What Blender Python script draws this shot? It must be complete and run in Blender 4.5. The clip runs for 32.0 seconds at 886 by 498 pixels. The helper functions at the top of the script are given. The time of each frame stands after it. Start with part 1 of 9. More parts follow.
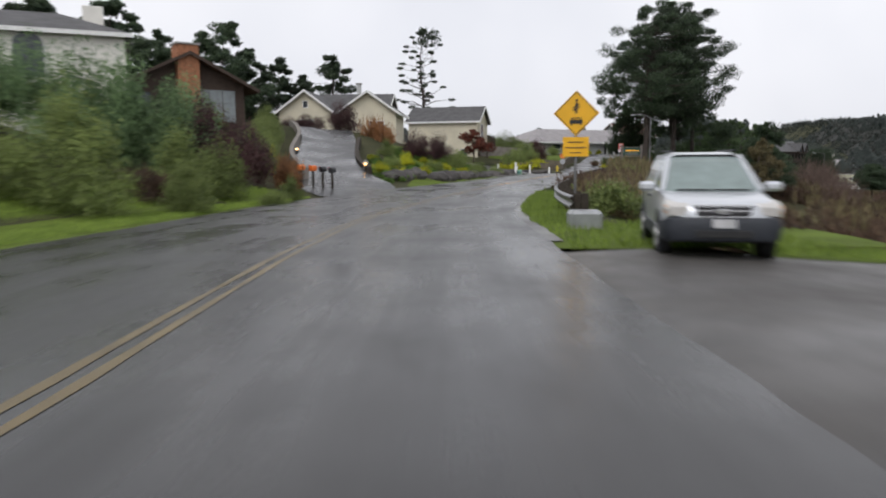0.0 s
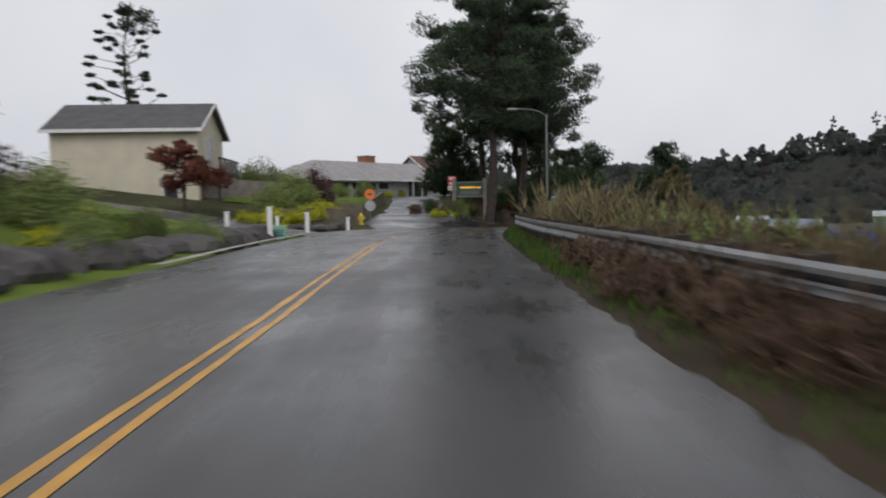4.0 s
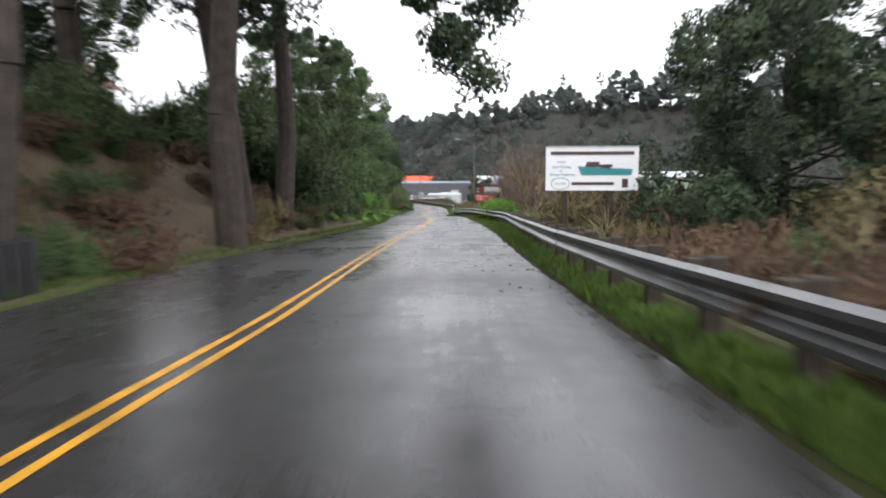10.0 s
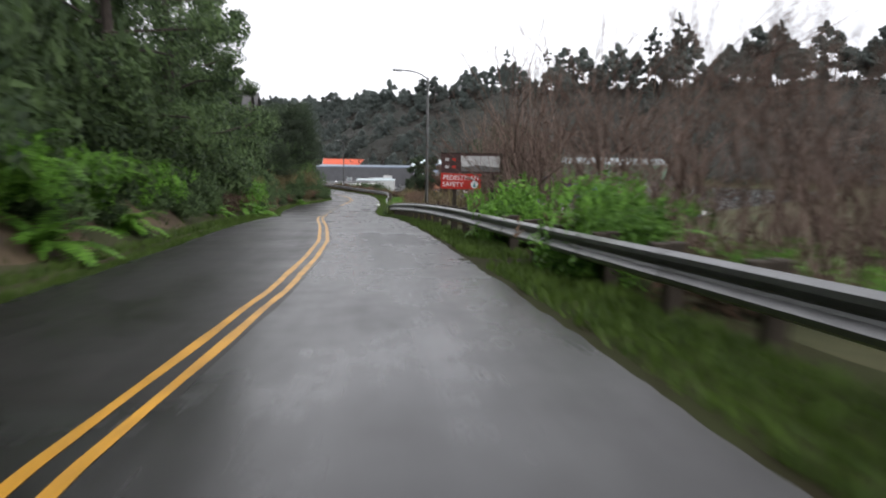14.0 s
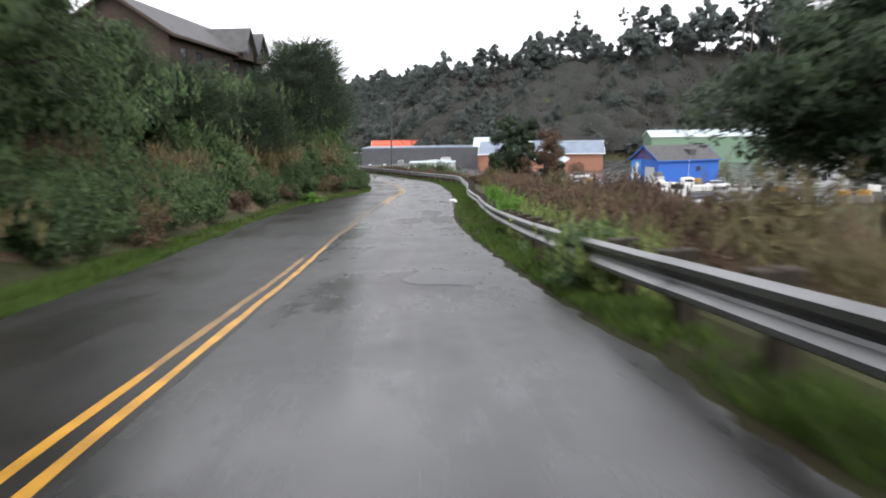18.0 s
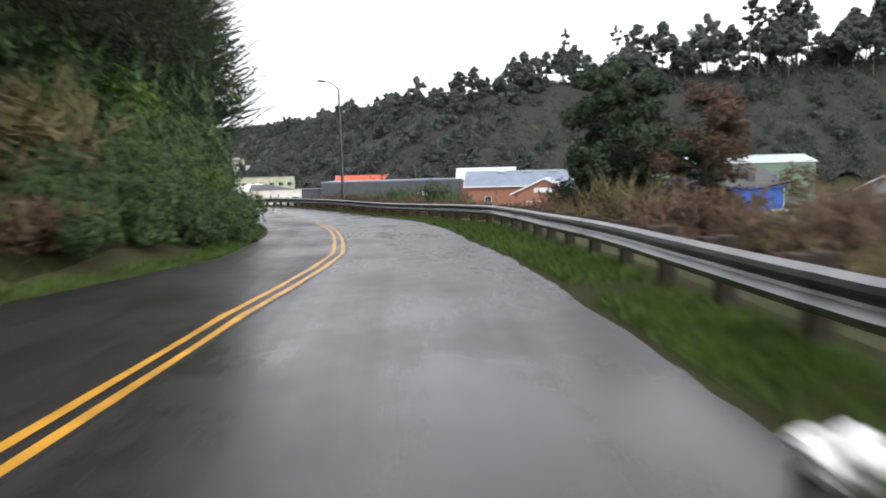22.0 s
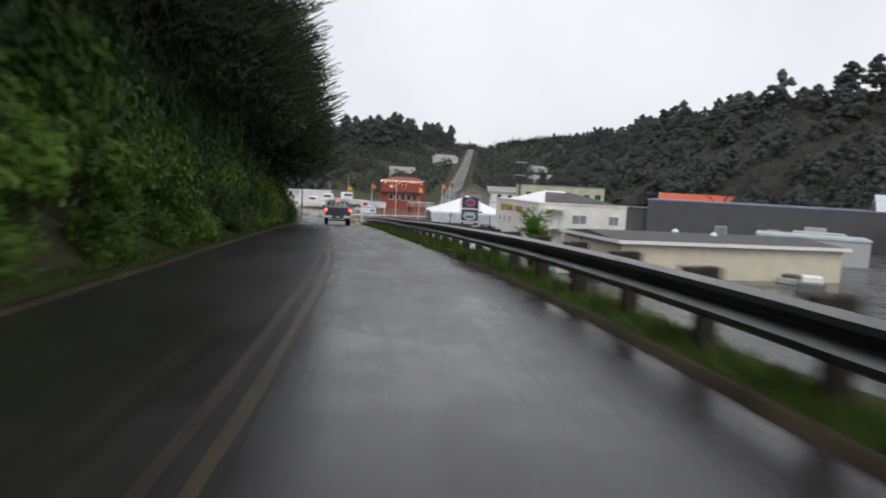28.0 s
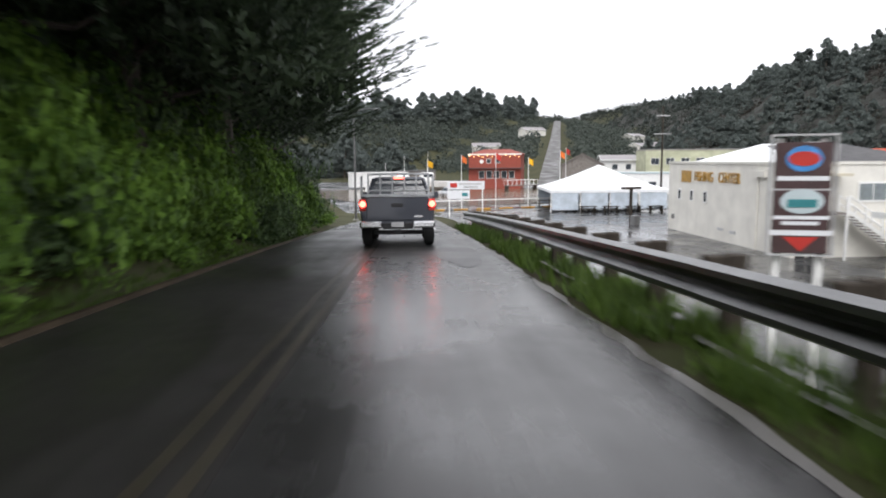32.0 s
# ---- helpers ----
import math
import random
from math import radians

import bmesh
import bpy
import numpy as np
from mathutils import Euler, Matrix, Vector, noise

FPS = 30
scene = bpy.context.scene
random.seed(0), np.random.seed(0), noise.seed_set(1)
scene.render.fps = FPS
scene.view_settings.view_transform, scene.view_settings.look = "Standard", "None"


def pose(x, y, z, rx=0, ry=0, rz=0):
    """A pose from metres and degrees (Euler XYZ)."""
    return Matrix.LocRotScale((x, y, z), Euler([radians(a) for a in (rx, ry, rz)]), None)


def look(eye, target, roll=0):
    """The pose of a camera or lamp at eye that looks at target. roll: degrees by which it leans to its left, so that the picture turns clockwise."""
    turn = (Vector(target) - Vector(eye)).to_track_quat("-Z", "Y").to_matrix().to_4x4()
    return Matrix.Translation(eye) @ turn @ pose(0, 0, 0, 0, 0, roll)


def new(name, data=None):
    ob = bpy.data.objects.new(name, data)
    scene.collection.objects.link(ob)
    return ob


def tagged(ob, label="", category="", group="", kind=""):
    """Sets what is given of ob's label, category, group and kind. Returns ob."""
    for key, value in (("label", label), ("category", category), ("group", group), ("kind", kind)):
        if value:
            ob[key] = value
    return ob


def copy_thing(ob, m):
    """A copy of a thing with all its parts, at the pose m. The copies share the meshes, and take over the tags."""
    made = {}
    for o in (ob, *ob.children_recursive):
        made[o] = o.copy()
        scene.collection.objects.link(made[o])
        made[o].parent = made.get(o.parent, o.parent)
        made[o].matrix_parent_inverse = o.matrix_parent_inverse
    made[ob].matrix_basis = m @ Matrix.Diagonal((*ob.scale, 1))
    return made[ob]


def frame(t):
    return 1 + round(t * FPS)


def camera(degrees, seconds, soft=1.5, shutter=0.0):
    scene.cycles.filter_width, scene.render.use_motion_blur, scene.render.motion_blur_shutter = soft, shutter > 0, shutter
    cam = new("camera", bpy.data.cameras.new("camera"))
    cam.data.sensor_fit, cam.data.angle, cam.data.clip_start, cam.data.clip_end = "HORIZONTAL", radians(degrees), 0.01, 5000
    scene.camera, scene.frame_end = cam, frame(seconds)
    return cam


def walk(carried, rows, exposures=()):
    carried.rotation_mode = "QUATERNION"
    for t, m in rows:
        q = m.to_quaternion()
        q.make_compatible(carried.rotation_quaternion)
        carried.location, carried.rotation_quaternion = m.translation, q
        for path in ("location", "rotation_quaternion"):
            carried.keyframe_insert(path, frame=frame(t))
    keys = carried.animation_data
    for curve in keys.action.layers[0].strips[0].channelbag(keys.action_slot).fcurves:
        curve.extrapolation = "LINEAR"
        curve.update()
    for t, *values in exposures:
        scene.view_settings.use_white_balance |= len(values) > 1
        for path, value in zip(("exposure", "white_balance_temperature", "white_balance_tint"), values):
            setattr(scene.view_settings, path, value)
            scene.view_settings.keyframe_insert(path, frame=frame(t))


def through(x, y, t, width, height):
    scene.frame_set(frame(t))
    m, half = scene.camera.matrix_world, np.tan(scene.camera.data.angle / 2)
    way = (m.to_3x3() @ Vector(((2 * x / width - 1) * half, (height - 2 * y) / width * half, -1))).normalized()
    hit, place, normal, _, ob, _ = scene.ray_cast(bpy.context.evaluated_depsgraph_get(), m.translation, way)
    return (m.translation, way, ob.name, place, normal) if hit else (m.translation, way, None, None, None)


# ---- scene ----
cam = camera(63.944, 32.0, soft=1.9, shutter=0.8)
PATH = [
    (0, pose(-0.000, 0.000, 1.350, 82.796, 0.332, 0.000)),
    (0.5, pose(0.030, 6.545, 1.229, 83.614, 1.022, -0.914)),
    (1, pose(0.136, 13.034, 1.107, 84.228, 1.708, -2.599)),
    (1.5, pose(0.392, 19.430, 0.998, 84.656, 2.047, -4.943)),
    (2, pose(0.893, 25.711, 0.918, 85.063, 1.344, -7.615)),
    (2.5, pose(1.646, 31.816, 0.879, 85.666, 0.750, -10.467)),
    (3, pose(2.755, 37.710, 0.866, 86.124, 0.280, -13.111)),
    (3.5, pose(4.149, 43.363, 0.881, 86.472, 0.506, -15.681)),
    (4, pose(5.661, 48.773, 0.905, 86.422, 1.158, -18.195)),
    (4.5, pose(7.253, 53.997, 0.930, 86.194, 1.791, -20.268)),
    (5, pose(8.888, 59.081, 0.952, 86.066, 2.301, -21.751)),
    (5.5, pose(10.566, 64.025, 0.968, 85.868, 2.807, -22.883)),
    (6, pose(12.291, 68.831, 0.974, 85.557, 3.352, -23.903)),
    (6.5, pose(14.065, 73.496, 0.970, 85.170, 4.123, -25.050)),
    (7, pose(15.893, 78.018, 0.951, 84.830, 5.628, -26.561)),
    (7.5, pose(17.882, 82.320, 0.917, 84.523, 6.070, -28.304)),
    (8, pose(20.021, 86.494, 0.858, 84.319, 5.573, -30.546)),
    (8.5, pose(22.372, 90.501, 0.764, 84.223, 3.759, -33.083)),
    (9, pose(24.898, 94.365, 0.627, 83.487, 1.514, -35.654)),
    (9.5, pose(27.529, 98.149, 0.442, 83.139, 0.721, -38.175)),
    (10, pose(30.273, 101.828, 0.209, 82.716, 0.199, -40.580)),
    (10.5, pose(33.162, 105.372, -0.058, 82.296, 0.210, -42.944)),
    (11, pose(36.136, 108.861, -0.333, 82.024, 0.577, -44.711)),
    (11.5, pose(39.130, 112.409, -0.607, 82.177, 0.402, -44.912)),
    (12, pose(42.185, 115.945, -0.887, 82.148, 0.589, -45.264)),
    (12.5, pose(45.319, 119.444, -1.171, 82.139, -0.132, -45.689)),
    (13, pose(48.478, 122.959, -1.463, 82.004, -0.611, -45.945)),
    (13.5, pose(51.655, 126.492, -1.767, 81.754, -0.813, -46.070)),
    (14, pose(54.850, 130.044, -2.077, 81.729, -0.926, -45.989)),
    (14.5, pose(57.985, 133.688, -2.381, 81.792, -0.730, -45.607)),
    (15, pose(61.069, 137.408, -2.672, 81.975, -0.826, -45.087)),
    (15.5, pose(64.122, 141.179, -2.957, 82.139, -0.960, -44.484)),
    (16, pose(67.170, 144.983, -3.239, 82.181, -1.005, -43.858)),
    (16.5, pose(70.211, 148.807, -3.536, 82.030, -0.775, -43.262)),
    (17, pose(73.244, 152.635, -3.866, 81.661, 0.075, -42.756)),
    (17.5, pose(76.253, 156.455, -4.247, 80.984, 0.742, -42.401)),
    (18, pose(79.249, 160.267, -4.669, 80.444, 0.771, -41.881)),
    (18.5, pose(82.272, 164.061, -5.116, 79.963, 1.119, -41.675)),
    (19, pose(85.358, 167.827, -5.572, 79.846, 1.771, -41.628)),
    (19.5, pose(88.477, 171.580, -6.015, 80.013, 2.489, -41.723)),
    (20, pose(91.633, 175.336, -6.424, 80.466, 3.561, -42.174)),
    (20.5, pose(94.800, 179.121, -6.782, 81.361, 2.987, -42.748)),
    (21, pose(97.953, 182.962, -7.077, 82.164, 2.711, -43.443)),
    (21.5, pose(101.168, 186.713, -7.338, 83.014, 2.119, -43.902)),
    (22, pose(104.461, 190.426, -7.545, 83.593, 1.517, -44.175)),
    (22.5, pose(107.753, 194.139, -7.712, 83.994, 0.446, -44.172)),
    (23, pose(110.959, 197.908, -7.852, 84.229, -1.069, -43.742)),
    (23.5, pose(113.997, 201.787, -7.978, 84.374, -2.812, -42.039)),
    (24, pose(116.868, 205.753, -8.118, 84.230, -4.603, -39.683)),
    (24.5, pose(119.579, 209.781, -8.282, 84.154, -5.201, -37.030)),
    (25, pose(122.093, 213.906, -8.456, 84.104, -4.840, -34.258)),
    (25.5, pose(124.373, 218.147, -8.624, 84.361, -4.117, -31.614)),
    (26, pose(126.472, 222.445, -8.762, 84.800, -3.521, -29.021)),
    (26.5, pose(128.402, 226.809, -8.834, 84.857, -3.208, -26.538)),
    (27, pose(130.154, 231.223, -8.874, 84.784, -3.106, -24.239)),
    (27.5, pose(131.734, 235.674, -8.915, 84.656, -3.129, -22.143)),
    (28, pose(133.164, 240.149, -8.977, 84.549, -3.064, -20.268)),
    (28.5, pose(134.491, 244.633, -9.068, 84.535, -2.517, -18.636)),
    (29, pose(135.730, 249.129, -9.189, 84.181, -0.955, -17.265)),
    (29.5, pose(136.853, 253.625, -9.347, 83.656, 0.157, -16.013)),
    (30, pose(137.834, 258.113, -9.548, 83.504, 0.040, -14.973)),
    (30.5, pose(138.736, 262.576, -9.784, 82.943, 0.132, -14.570)),
    (31, pose(139.619, 267.008, -10.025, 82.717, -0.233, -14.185)),
    (31.5, pose(140.511, 271.428, -10.253, 82.802, -0.449, -13.962)),
    (32, pose(141.368, 275.890, -10.461, 82.823, 0.413, -13.894)),
]
EXPOSURES = [(0, 0.42), (2, 0.25), (4, 0.12), (7, 0.22), (8, .52), (9, 1.08), (10, 1.48), (11, 1.34), (12, 1.07), (13, .86), (14, 1.02), (17, 1.26), (19, 1.54), (20, 1.66), (21, 1.52), (22, 1.2), (23, 0.86), (24, 0.54), (26, 0.4), (29, 0.38), (30, .66), (32, 1.08)]
walk(cam, PATH, [(t, stops, 6400, 12) for t, stops in EXPOSURES])

# ---- world and light ----
world = bpy.data.worlds.new("overcast_sky")
scene.world = world
world.use_nodes = True
wn, wl = world.node_tree.nodes, world.node_tree.links
sky = wn.new("ShaderNodeTexSky")
sky.sky_type, sky.sun_disc = "NISHITA", False
sky.sun_elevation, sky.sun_rotation = radians(38), radians(200)
sky.air_density, sky.dust_density, sky.ozone_density = 1.0, 4.0, 1.0
grey = wn.new("ShaderNodeHueSaturation")
grey.inputs["Saturation"].default_value = 0.12
wl.new(sky.outputs[0], grey.inputs["Color"])
cloud = wn.new("ShaderNodeTexNoise")
cloud.inputs["Scale"].default_value, cloud.inputs["Detail"].default_value = 2.2, 4.0
ramp = wn.new("ShaderNodeValToRGB")
ramp.color_ramp.elements[0].position, ramp.color_ramp.elements[0].color = 0.3, (5.6, 5.75, 6.1, 1)
ramp.color_ramp.elements[1].position, ramp.color_ramp.elements[1].color = 0.7, (7.2, 7.25, 7.4, 1)
wl.new(cloud.outputs["Fac"], ramp.inputs["Fac"])
mix = wn.new("ShaderNodeMix")
mix.data_type = "RGBA"
mix.inputs["Factor"].default_value = 0.85
wl.new(grey.outputs["Color"], mix.inputs["A"])
wl.new(ramp.outputs["Color"], mix.inputs["B"])
wl.new(mix.outputs["Result"], wn["Background"].inputs["Color"])
wn["Background"].inputs["Strength"].default_value = 0.11
sun = new("sun", bpy.data.lights.new("sun", "SUN"))
sun.data.energy, sun.data.angle, sun.data.color = 0.7, radians(30), (1.0, 0.98, 0.95)
sun.matrix_world = look((0, 0, 100), (30, 75, 0))

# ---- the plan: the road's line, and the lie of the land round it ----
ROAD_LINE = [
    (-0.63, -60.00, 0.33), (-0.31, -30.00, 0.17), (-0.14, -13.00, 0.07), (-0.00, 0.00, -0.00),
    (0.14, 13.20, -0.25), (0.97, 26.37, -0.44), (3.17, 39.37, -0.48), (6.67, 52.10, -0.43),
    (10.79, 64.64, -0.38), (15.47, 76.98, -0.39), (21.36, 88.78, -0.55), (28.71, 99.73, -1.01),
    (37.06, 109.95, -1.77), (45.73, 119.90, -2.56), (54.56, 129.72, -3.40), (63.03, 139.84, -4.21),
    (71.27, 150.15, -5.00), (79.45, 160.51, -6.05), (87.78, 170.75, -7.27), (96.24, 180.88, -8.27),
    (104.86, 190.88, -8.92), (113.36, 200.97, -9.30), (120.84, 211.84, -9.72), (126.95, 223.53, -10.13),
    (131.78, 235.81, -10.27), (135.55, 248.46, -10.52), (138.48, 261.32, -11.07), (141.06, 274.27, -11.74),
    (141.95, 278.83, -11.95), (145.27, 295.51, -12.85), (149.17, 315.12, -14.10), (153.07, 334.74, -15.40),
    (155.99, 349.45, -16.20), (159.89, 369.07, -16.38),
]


def spline(points, step=1.0):
    """Points about a step apart on a smooth line through the given ones."""
    P = [Vector(p) for p in points]
    P = [2 * P[0] - P[1]] + P + [2 * P[-1] - P[-2]]
    out = []
    for a, b, c, d in zip(P, P[1:], P[2:], P[3:]):
        n = max(1, round((c - b).length / step))
        for k in range(n):
            u = k / n
            out.append(0.5 * (2 * b + (c - a) * u + (2 * a - 5 * b + 4 * c - d) * u * u + (3 * b - a - 3 * c + d) * u ** 3))
    out.append(P[-2])
    return np.array([tuple(p) for p in out])


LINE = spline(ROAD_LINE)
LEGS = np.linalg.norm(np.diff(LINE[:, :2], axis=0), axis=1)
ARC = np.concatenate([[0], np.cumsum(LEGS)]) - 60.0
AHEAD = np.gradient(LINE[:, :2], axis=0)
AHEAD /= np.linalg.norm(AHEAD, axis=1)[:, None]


def nearest(xy):
    """For places (n x 2): the stretch s along the road, how far to its right, and the road's height there."""
    s, d, z = np.empty(len(xy)), np.empty(len(xy)), np.empty(len(xy))
    for a in range(0, len(xy), 4000):
        q = xy[a:a + 4000]
        i = ((q[:, None, :] - LINE[None, :, :2]) ** 2).sum(2).argmin(1)
        off = q - LINE[i, :2]
        along = (off * AHEAD[i]).sum(1)
        side = off[:, 0] * AHEAD[i, 1] - off[:, 1] * AHEAD[i, 0]
        far = np.hypot(off[:, 0], off[:, 1])
        s[a:a + 4000] = ARC[i] + np.clip(along, -3, 3)
        d[a:a + 4000] = np.where(np.abs(along) > 3, np.sign(side) * far, side)
        z[a:a + 4000] = np.interp(s[a:a + 4000], ARC, LINE[:, 2])
    return s, d, z


def by_road(s, d=0.0, up=0.0):
    """The place s metres along the road, d to its right, up above its surface."""
    x, y, z = (float(np.interp(s, ARC, LINE[:, k])) for k in range(3))
    ax, ay = (float(np.interp(s, ARC, AHEAD[:, k])) for k in range(2))
    n = math.hypot(ax, ay)
    return Vector((x + d * ay / n, y - d * ax / n, z + up))


def heading(s):
    """The turn about z, in degrees, that lays a thing's y axis along the road."""
    ax, ay = (float(np.interp(s, ARC, AHEAD[:, k])) for k in range(2))
    return math.degrees(math.atan2(-ax, ay))


LOT = -16.4
EDGE_R = ((-60, 2.0), (14, 1.95), (25, 1.75), (38, 1.85), (50, 2.0), (64, 2.05), (84, 1.95), (94, 1.7), (100, 1.85), (110, 1.95), (136, 2.05), (145, 1.92), (180, 2.0), (196, 1.85), (213, 1.63), (218, 1.7), (224, 1.9), (238, 2.2), (242, 2.25), (247, 2.65), (257, 3.3), (263, 3.3), (270, 3.2), (295, 2.1), (310, 1.95), (430, 2.0))
EDGE_L = ((-60, 7.6), (10, 8.2), (30, 8.4), (55, 6.4), (66, 6.2), (80, 7.0), (86, 8.0), (103, 7.0), (107, 5.0), (112, 5.3), (122, 5.4), (132, 4.7), (145, 4.4), (154, 4.2), (190, 4.5), (205, 6.2), (214, 7.0), (226, 7.2), (233, 5.6), (240, 3.8), (250, 3.5), (262, 3.5), (300, 3.8), (430, 3.9))
YELLOW = ((-60, -2.4), (4, -2.46), (8, -2.6), (11, -2.72), (18, -2.85), (20.5, -2.77), (23.6, -2.68), (27, -2.48), (30, -2.36), (33, -2.25), (38, -2.12), (52, -1.97), (58, -1.92), (66, -2.1), (80, -2.65), (94, -3.08), (98, -2.96), (103, -2.64), (107, -2.48), (111, -2.15), (116, -1.88), (121, -1.78), (139, -1.65), (146, -1.52), (149, -1.52), (152, -1.37), (155, -1.19), (160, -1.05), (164, -1.0), (170, -1.2), (178, -1.6), (199, -2.25), (207, -2.58), (212, -2.56), (218, -2.56), (222, -2.42), (226, -2.28), (232, -1.98), (237, -1.45), (240, -1.18), (247, -1.12), (256, -0.93), (264, -0.84), (276, -0.92), (296, -1.05), (310, -1.19), (330, -1.15), (430, -0.9))


def along(table, s):
    return np.interp(s, [a for a, b in table], [b for a, b in table])


RIDGE = np.array([(900, -200, 40), (520, 120, 38), (430, 250, 28), (380, 325, 26), (325, 372, 22), (313, 405, 18.5), (330, 490, 17), (352, 548, 18), (430, 660, 22), (520, 860, 40), (640, 1250, 60), (900, 2400, 80)], float)
WEST = np.array([(-300, 700, 12), (-40, 560, 9), (60, 545, 5), (150, 640, 8), (250, 800, 20), (420, 1000, 36)], float)


RAMP = np.array([(203, 426, -16.6), (290, 630, 0), (375, 828, 20), (430, 960, 28)], float)


SIDE_LINE = np.array([(19.5, 93, -.75), (19.8, 97, -.7), (21.2, 104, -.45), (24.5, 114, .35), (28, 126, 1.3), (31, 138, 1.9), (34, 150, 2.2)], float)


def beside(xy, line):
    """How far each place lies from a line, and the line's height there."""
    best, z = np.full(len(xy), 1e9), np.zeros(len(xy))
    for a, b in zip(line, line[1:]):
        ab = b[:2] - a[:2]
        u = np.clip(((xy - a[:2]) @ ab) / (ab @ ab), 0, 1)
        off = xy - (a[:2] + u[:, None] * ab)
        dist = np.hypot(off[:, 0], off[:, 1])
        z = np.where(dist < best, a[2] + u * (b[2] - a[2]), z)
        best = np.minimum(best, dist)
    return best, z


def crest(xy, line, slope, keep):
    """The height of a hill with its crest on the line, which falls off on the crest's right (keep 1) or left (-1) side."""
    best, z = np.full(len(xy), 1e9), np.zeros(len(xy))
    side = np.zeros(len(xy))
    for a, b in zip(line, line[1:]):
        ab = b[:2] - a[:2]
        u = np.clip(((xy - a[:2]) @ ab) / (ab @ ab), 0, 1)
        off = xy - (a[:2] + u[:, None] * ab)
        dist = np.hypot(off[:, 0], off[:, 1])
        near = dist < best
        best = np.where(near, dist, best)
        z = np.where(near, a[2] + u * (b[2] - a[2]), z)
        side = np.where(near, ab[0] * off[:, 1] - ab[1] * off[:, 0], side)
    return z - slope * np.where((side * keep > 0) | (keep == 0), best, 0)


def land(xy):
    """The ground's height at places (n x 2)."""
    xy = np.asarray(xy, float)
    s, d, zr = nearest(xy)
    r, l = d - along(EDGE_R, s), -d - along(EDGE_L, s)
    shelf = along(((-60, 1), (12, 1), (20, 2.6), (60, 2.2), (100, 3.5), (135, 4.0), (160, 3.0), (200, 4.5), (235, 6.0), (255, 4.0), (275, 2.2), (296, 1.15), (430, 1.0)), s)
    fall = along(((-60, .04), (13, .04), (20, .3), (100, .35), (150, .5), (250, .6), (290, .8), (300, 1.25), (345, 1.2), (430, .5)), s)
    right = zr - 0.06 - fall * np.maximum(r - shelf, 0)
    floor = np.where(s < 60, LOT, LOT)
    right = np.maximum(right, floor)
    foot = along(((-60, 3), (25, 3.0), (34, 1), (46, 1.0), (60, 1.2), (84, 3), (105, 1.4), (125, 1.3), (430, 1.0)), s)
    steep = along(((-60, .3), (28, .36), (36, .14), (45, .16), (50, .22), (57, .27), (66, .34), (74, .34), (84, .2), (90, .13), (104, .25), (112, .5), (125, .7), (200, .8), (300, 1.0), (335, .95), (353, .8), (364, .1), (370, 0.0), (430, 0)), s)
    top = along(((-60, 6), (40, 6), (52, 5.6), (64, 4.7), (78, 4.6), (90, 4.2), (104, 3.2), (118, 3.9), (130, 4.6), (145, 5.6), (190, 7), (205, 4.8), (246, 5), (268, 8), (340, 9), (354, 6), (364, .5), (370, 0), (430, 0)), s)
    lift = np.minimum(np.maximum(l - foot, 0) * steep, top)
    left = zr - 0.06 + lift
    near, lane_z = beside(xy, SIDE_LINE)
    w = np.clip((5.6 - near) / 2.3, 0, 1) * np.clip((l - .4) / 3, 0, 1)
    yard = 1.25 + .025 * (xy[:, 1] - 104) + .3 * np.maximum(near - 11, 0) + .1 * np.maximum(xy[:, 1] - 136, 0)
    lawn = (xy[:, 1] > 99) & (xy[:, 1] < 160) & (xy[:, 0] < np.interp(xy[:, 1], SIDE_LINE[:, 1], SIDE_LINE[:, 0]))
    left = np.where(lawn, np.minimum(left, yard), left)
    left = left * (1 - w) + lane_z * w
    left = left + .5 * np.exp(-((xy[:, 0] - 14.2) ** 2 + (xy[:, 1] - 96.6) ** 2) / 7) * np.clip(l, 0, 1)
    mid = zr - 0.06
    z = np.where(r > 0, right, np.where(l > 0, left, mid))
    beyond = s > 405
    z = np.where(beyond, LOT, z)
    hill = np.maximum(crest(xy, RIDGE, .62, 1), crest(xy, WEST, .5, -1))
    hill = np.maximum(hill, crest(xy, RAMP, .22, 0))
    z = np.where((r < .3) & (l < .6) & (s < 400), z - .12, z)
    return np.where(r > -1, np.maximum(z, hill), np.where((s > 350), np.maximum(z, hill), z))


def place(x, y, up=0.0):
    return Vector((x, y, float(land([(x, y)])[0]) + up))


# ---- helpers for things ----
def mesh_of(name, verts, faces, smooth=False):
    me = bpy.data.meshes.new(name)
    me.from_pydata([tuple(v) for v in verts], [], faces)
    if smooth:
        me.shade_smooth()
    return me


def part(name, bm, material, parent=None, label="", smooth=False):
    """Links a bmesh (or a mesh) as one mesh object, under its thing where one is given."""
    if isinstance(bm, bmesh.types.BMesh):
        me = bpy.data.meshes.new(name)
        bm.to_mesh(me)
        bm.free()
        if smooth:
            me.shade_smooth()
    else:
        me = bm
    if material and not me.materials:
        me.materials.append(material)
    ob = new(name, me)
    if parent is not None:
        ob.parent = parent
    return tagged(ob, label=label)


def thing(name, m, label, category, group="", kind=""):
    ob = new(name)
    ob.matrix_world = m
    ob.empty_display_size = 0.2
    return tagged(ob, label, category, group, kind)


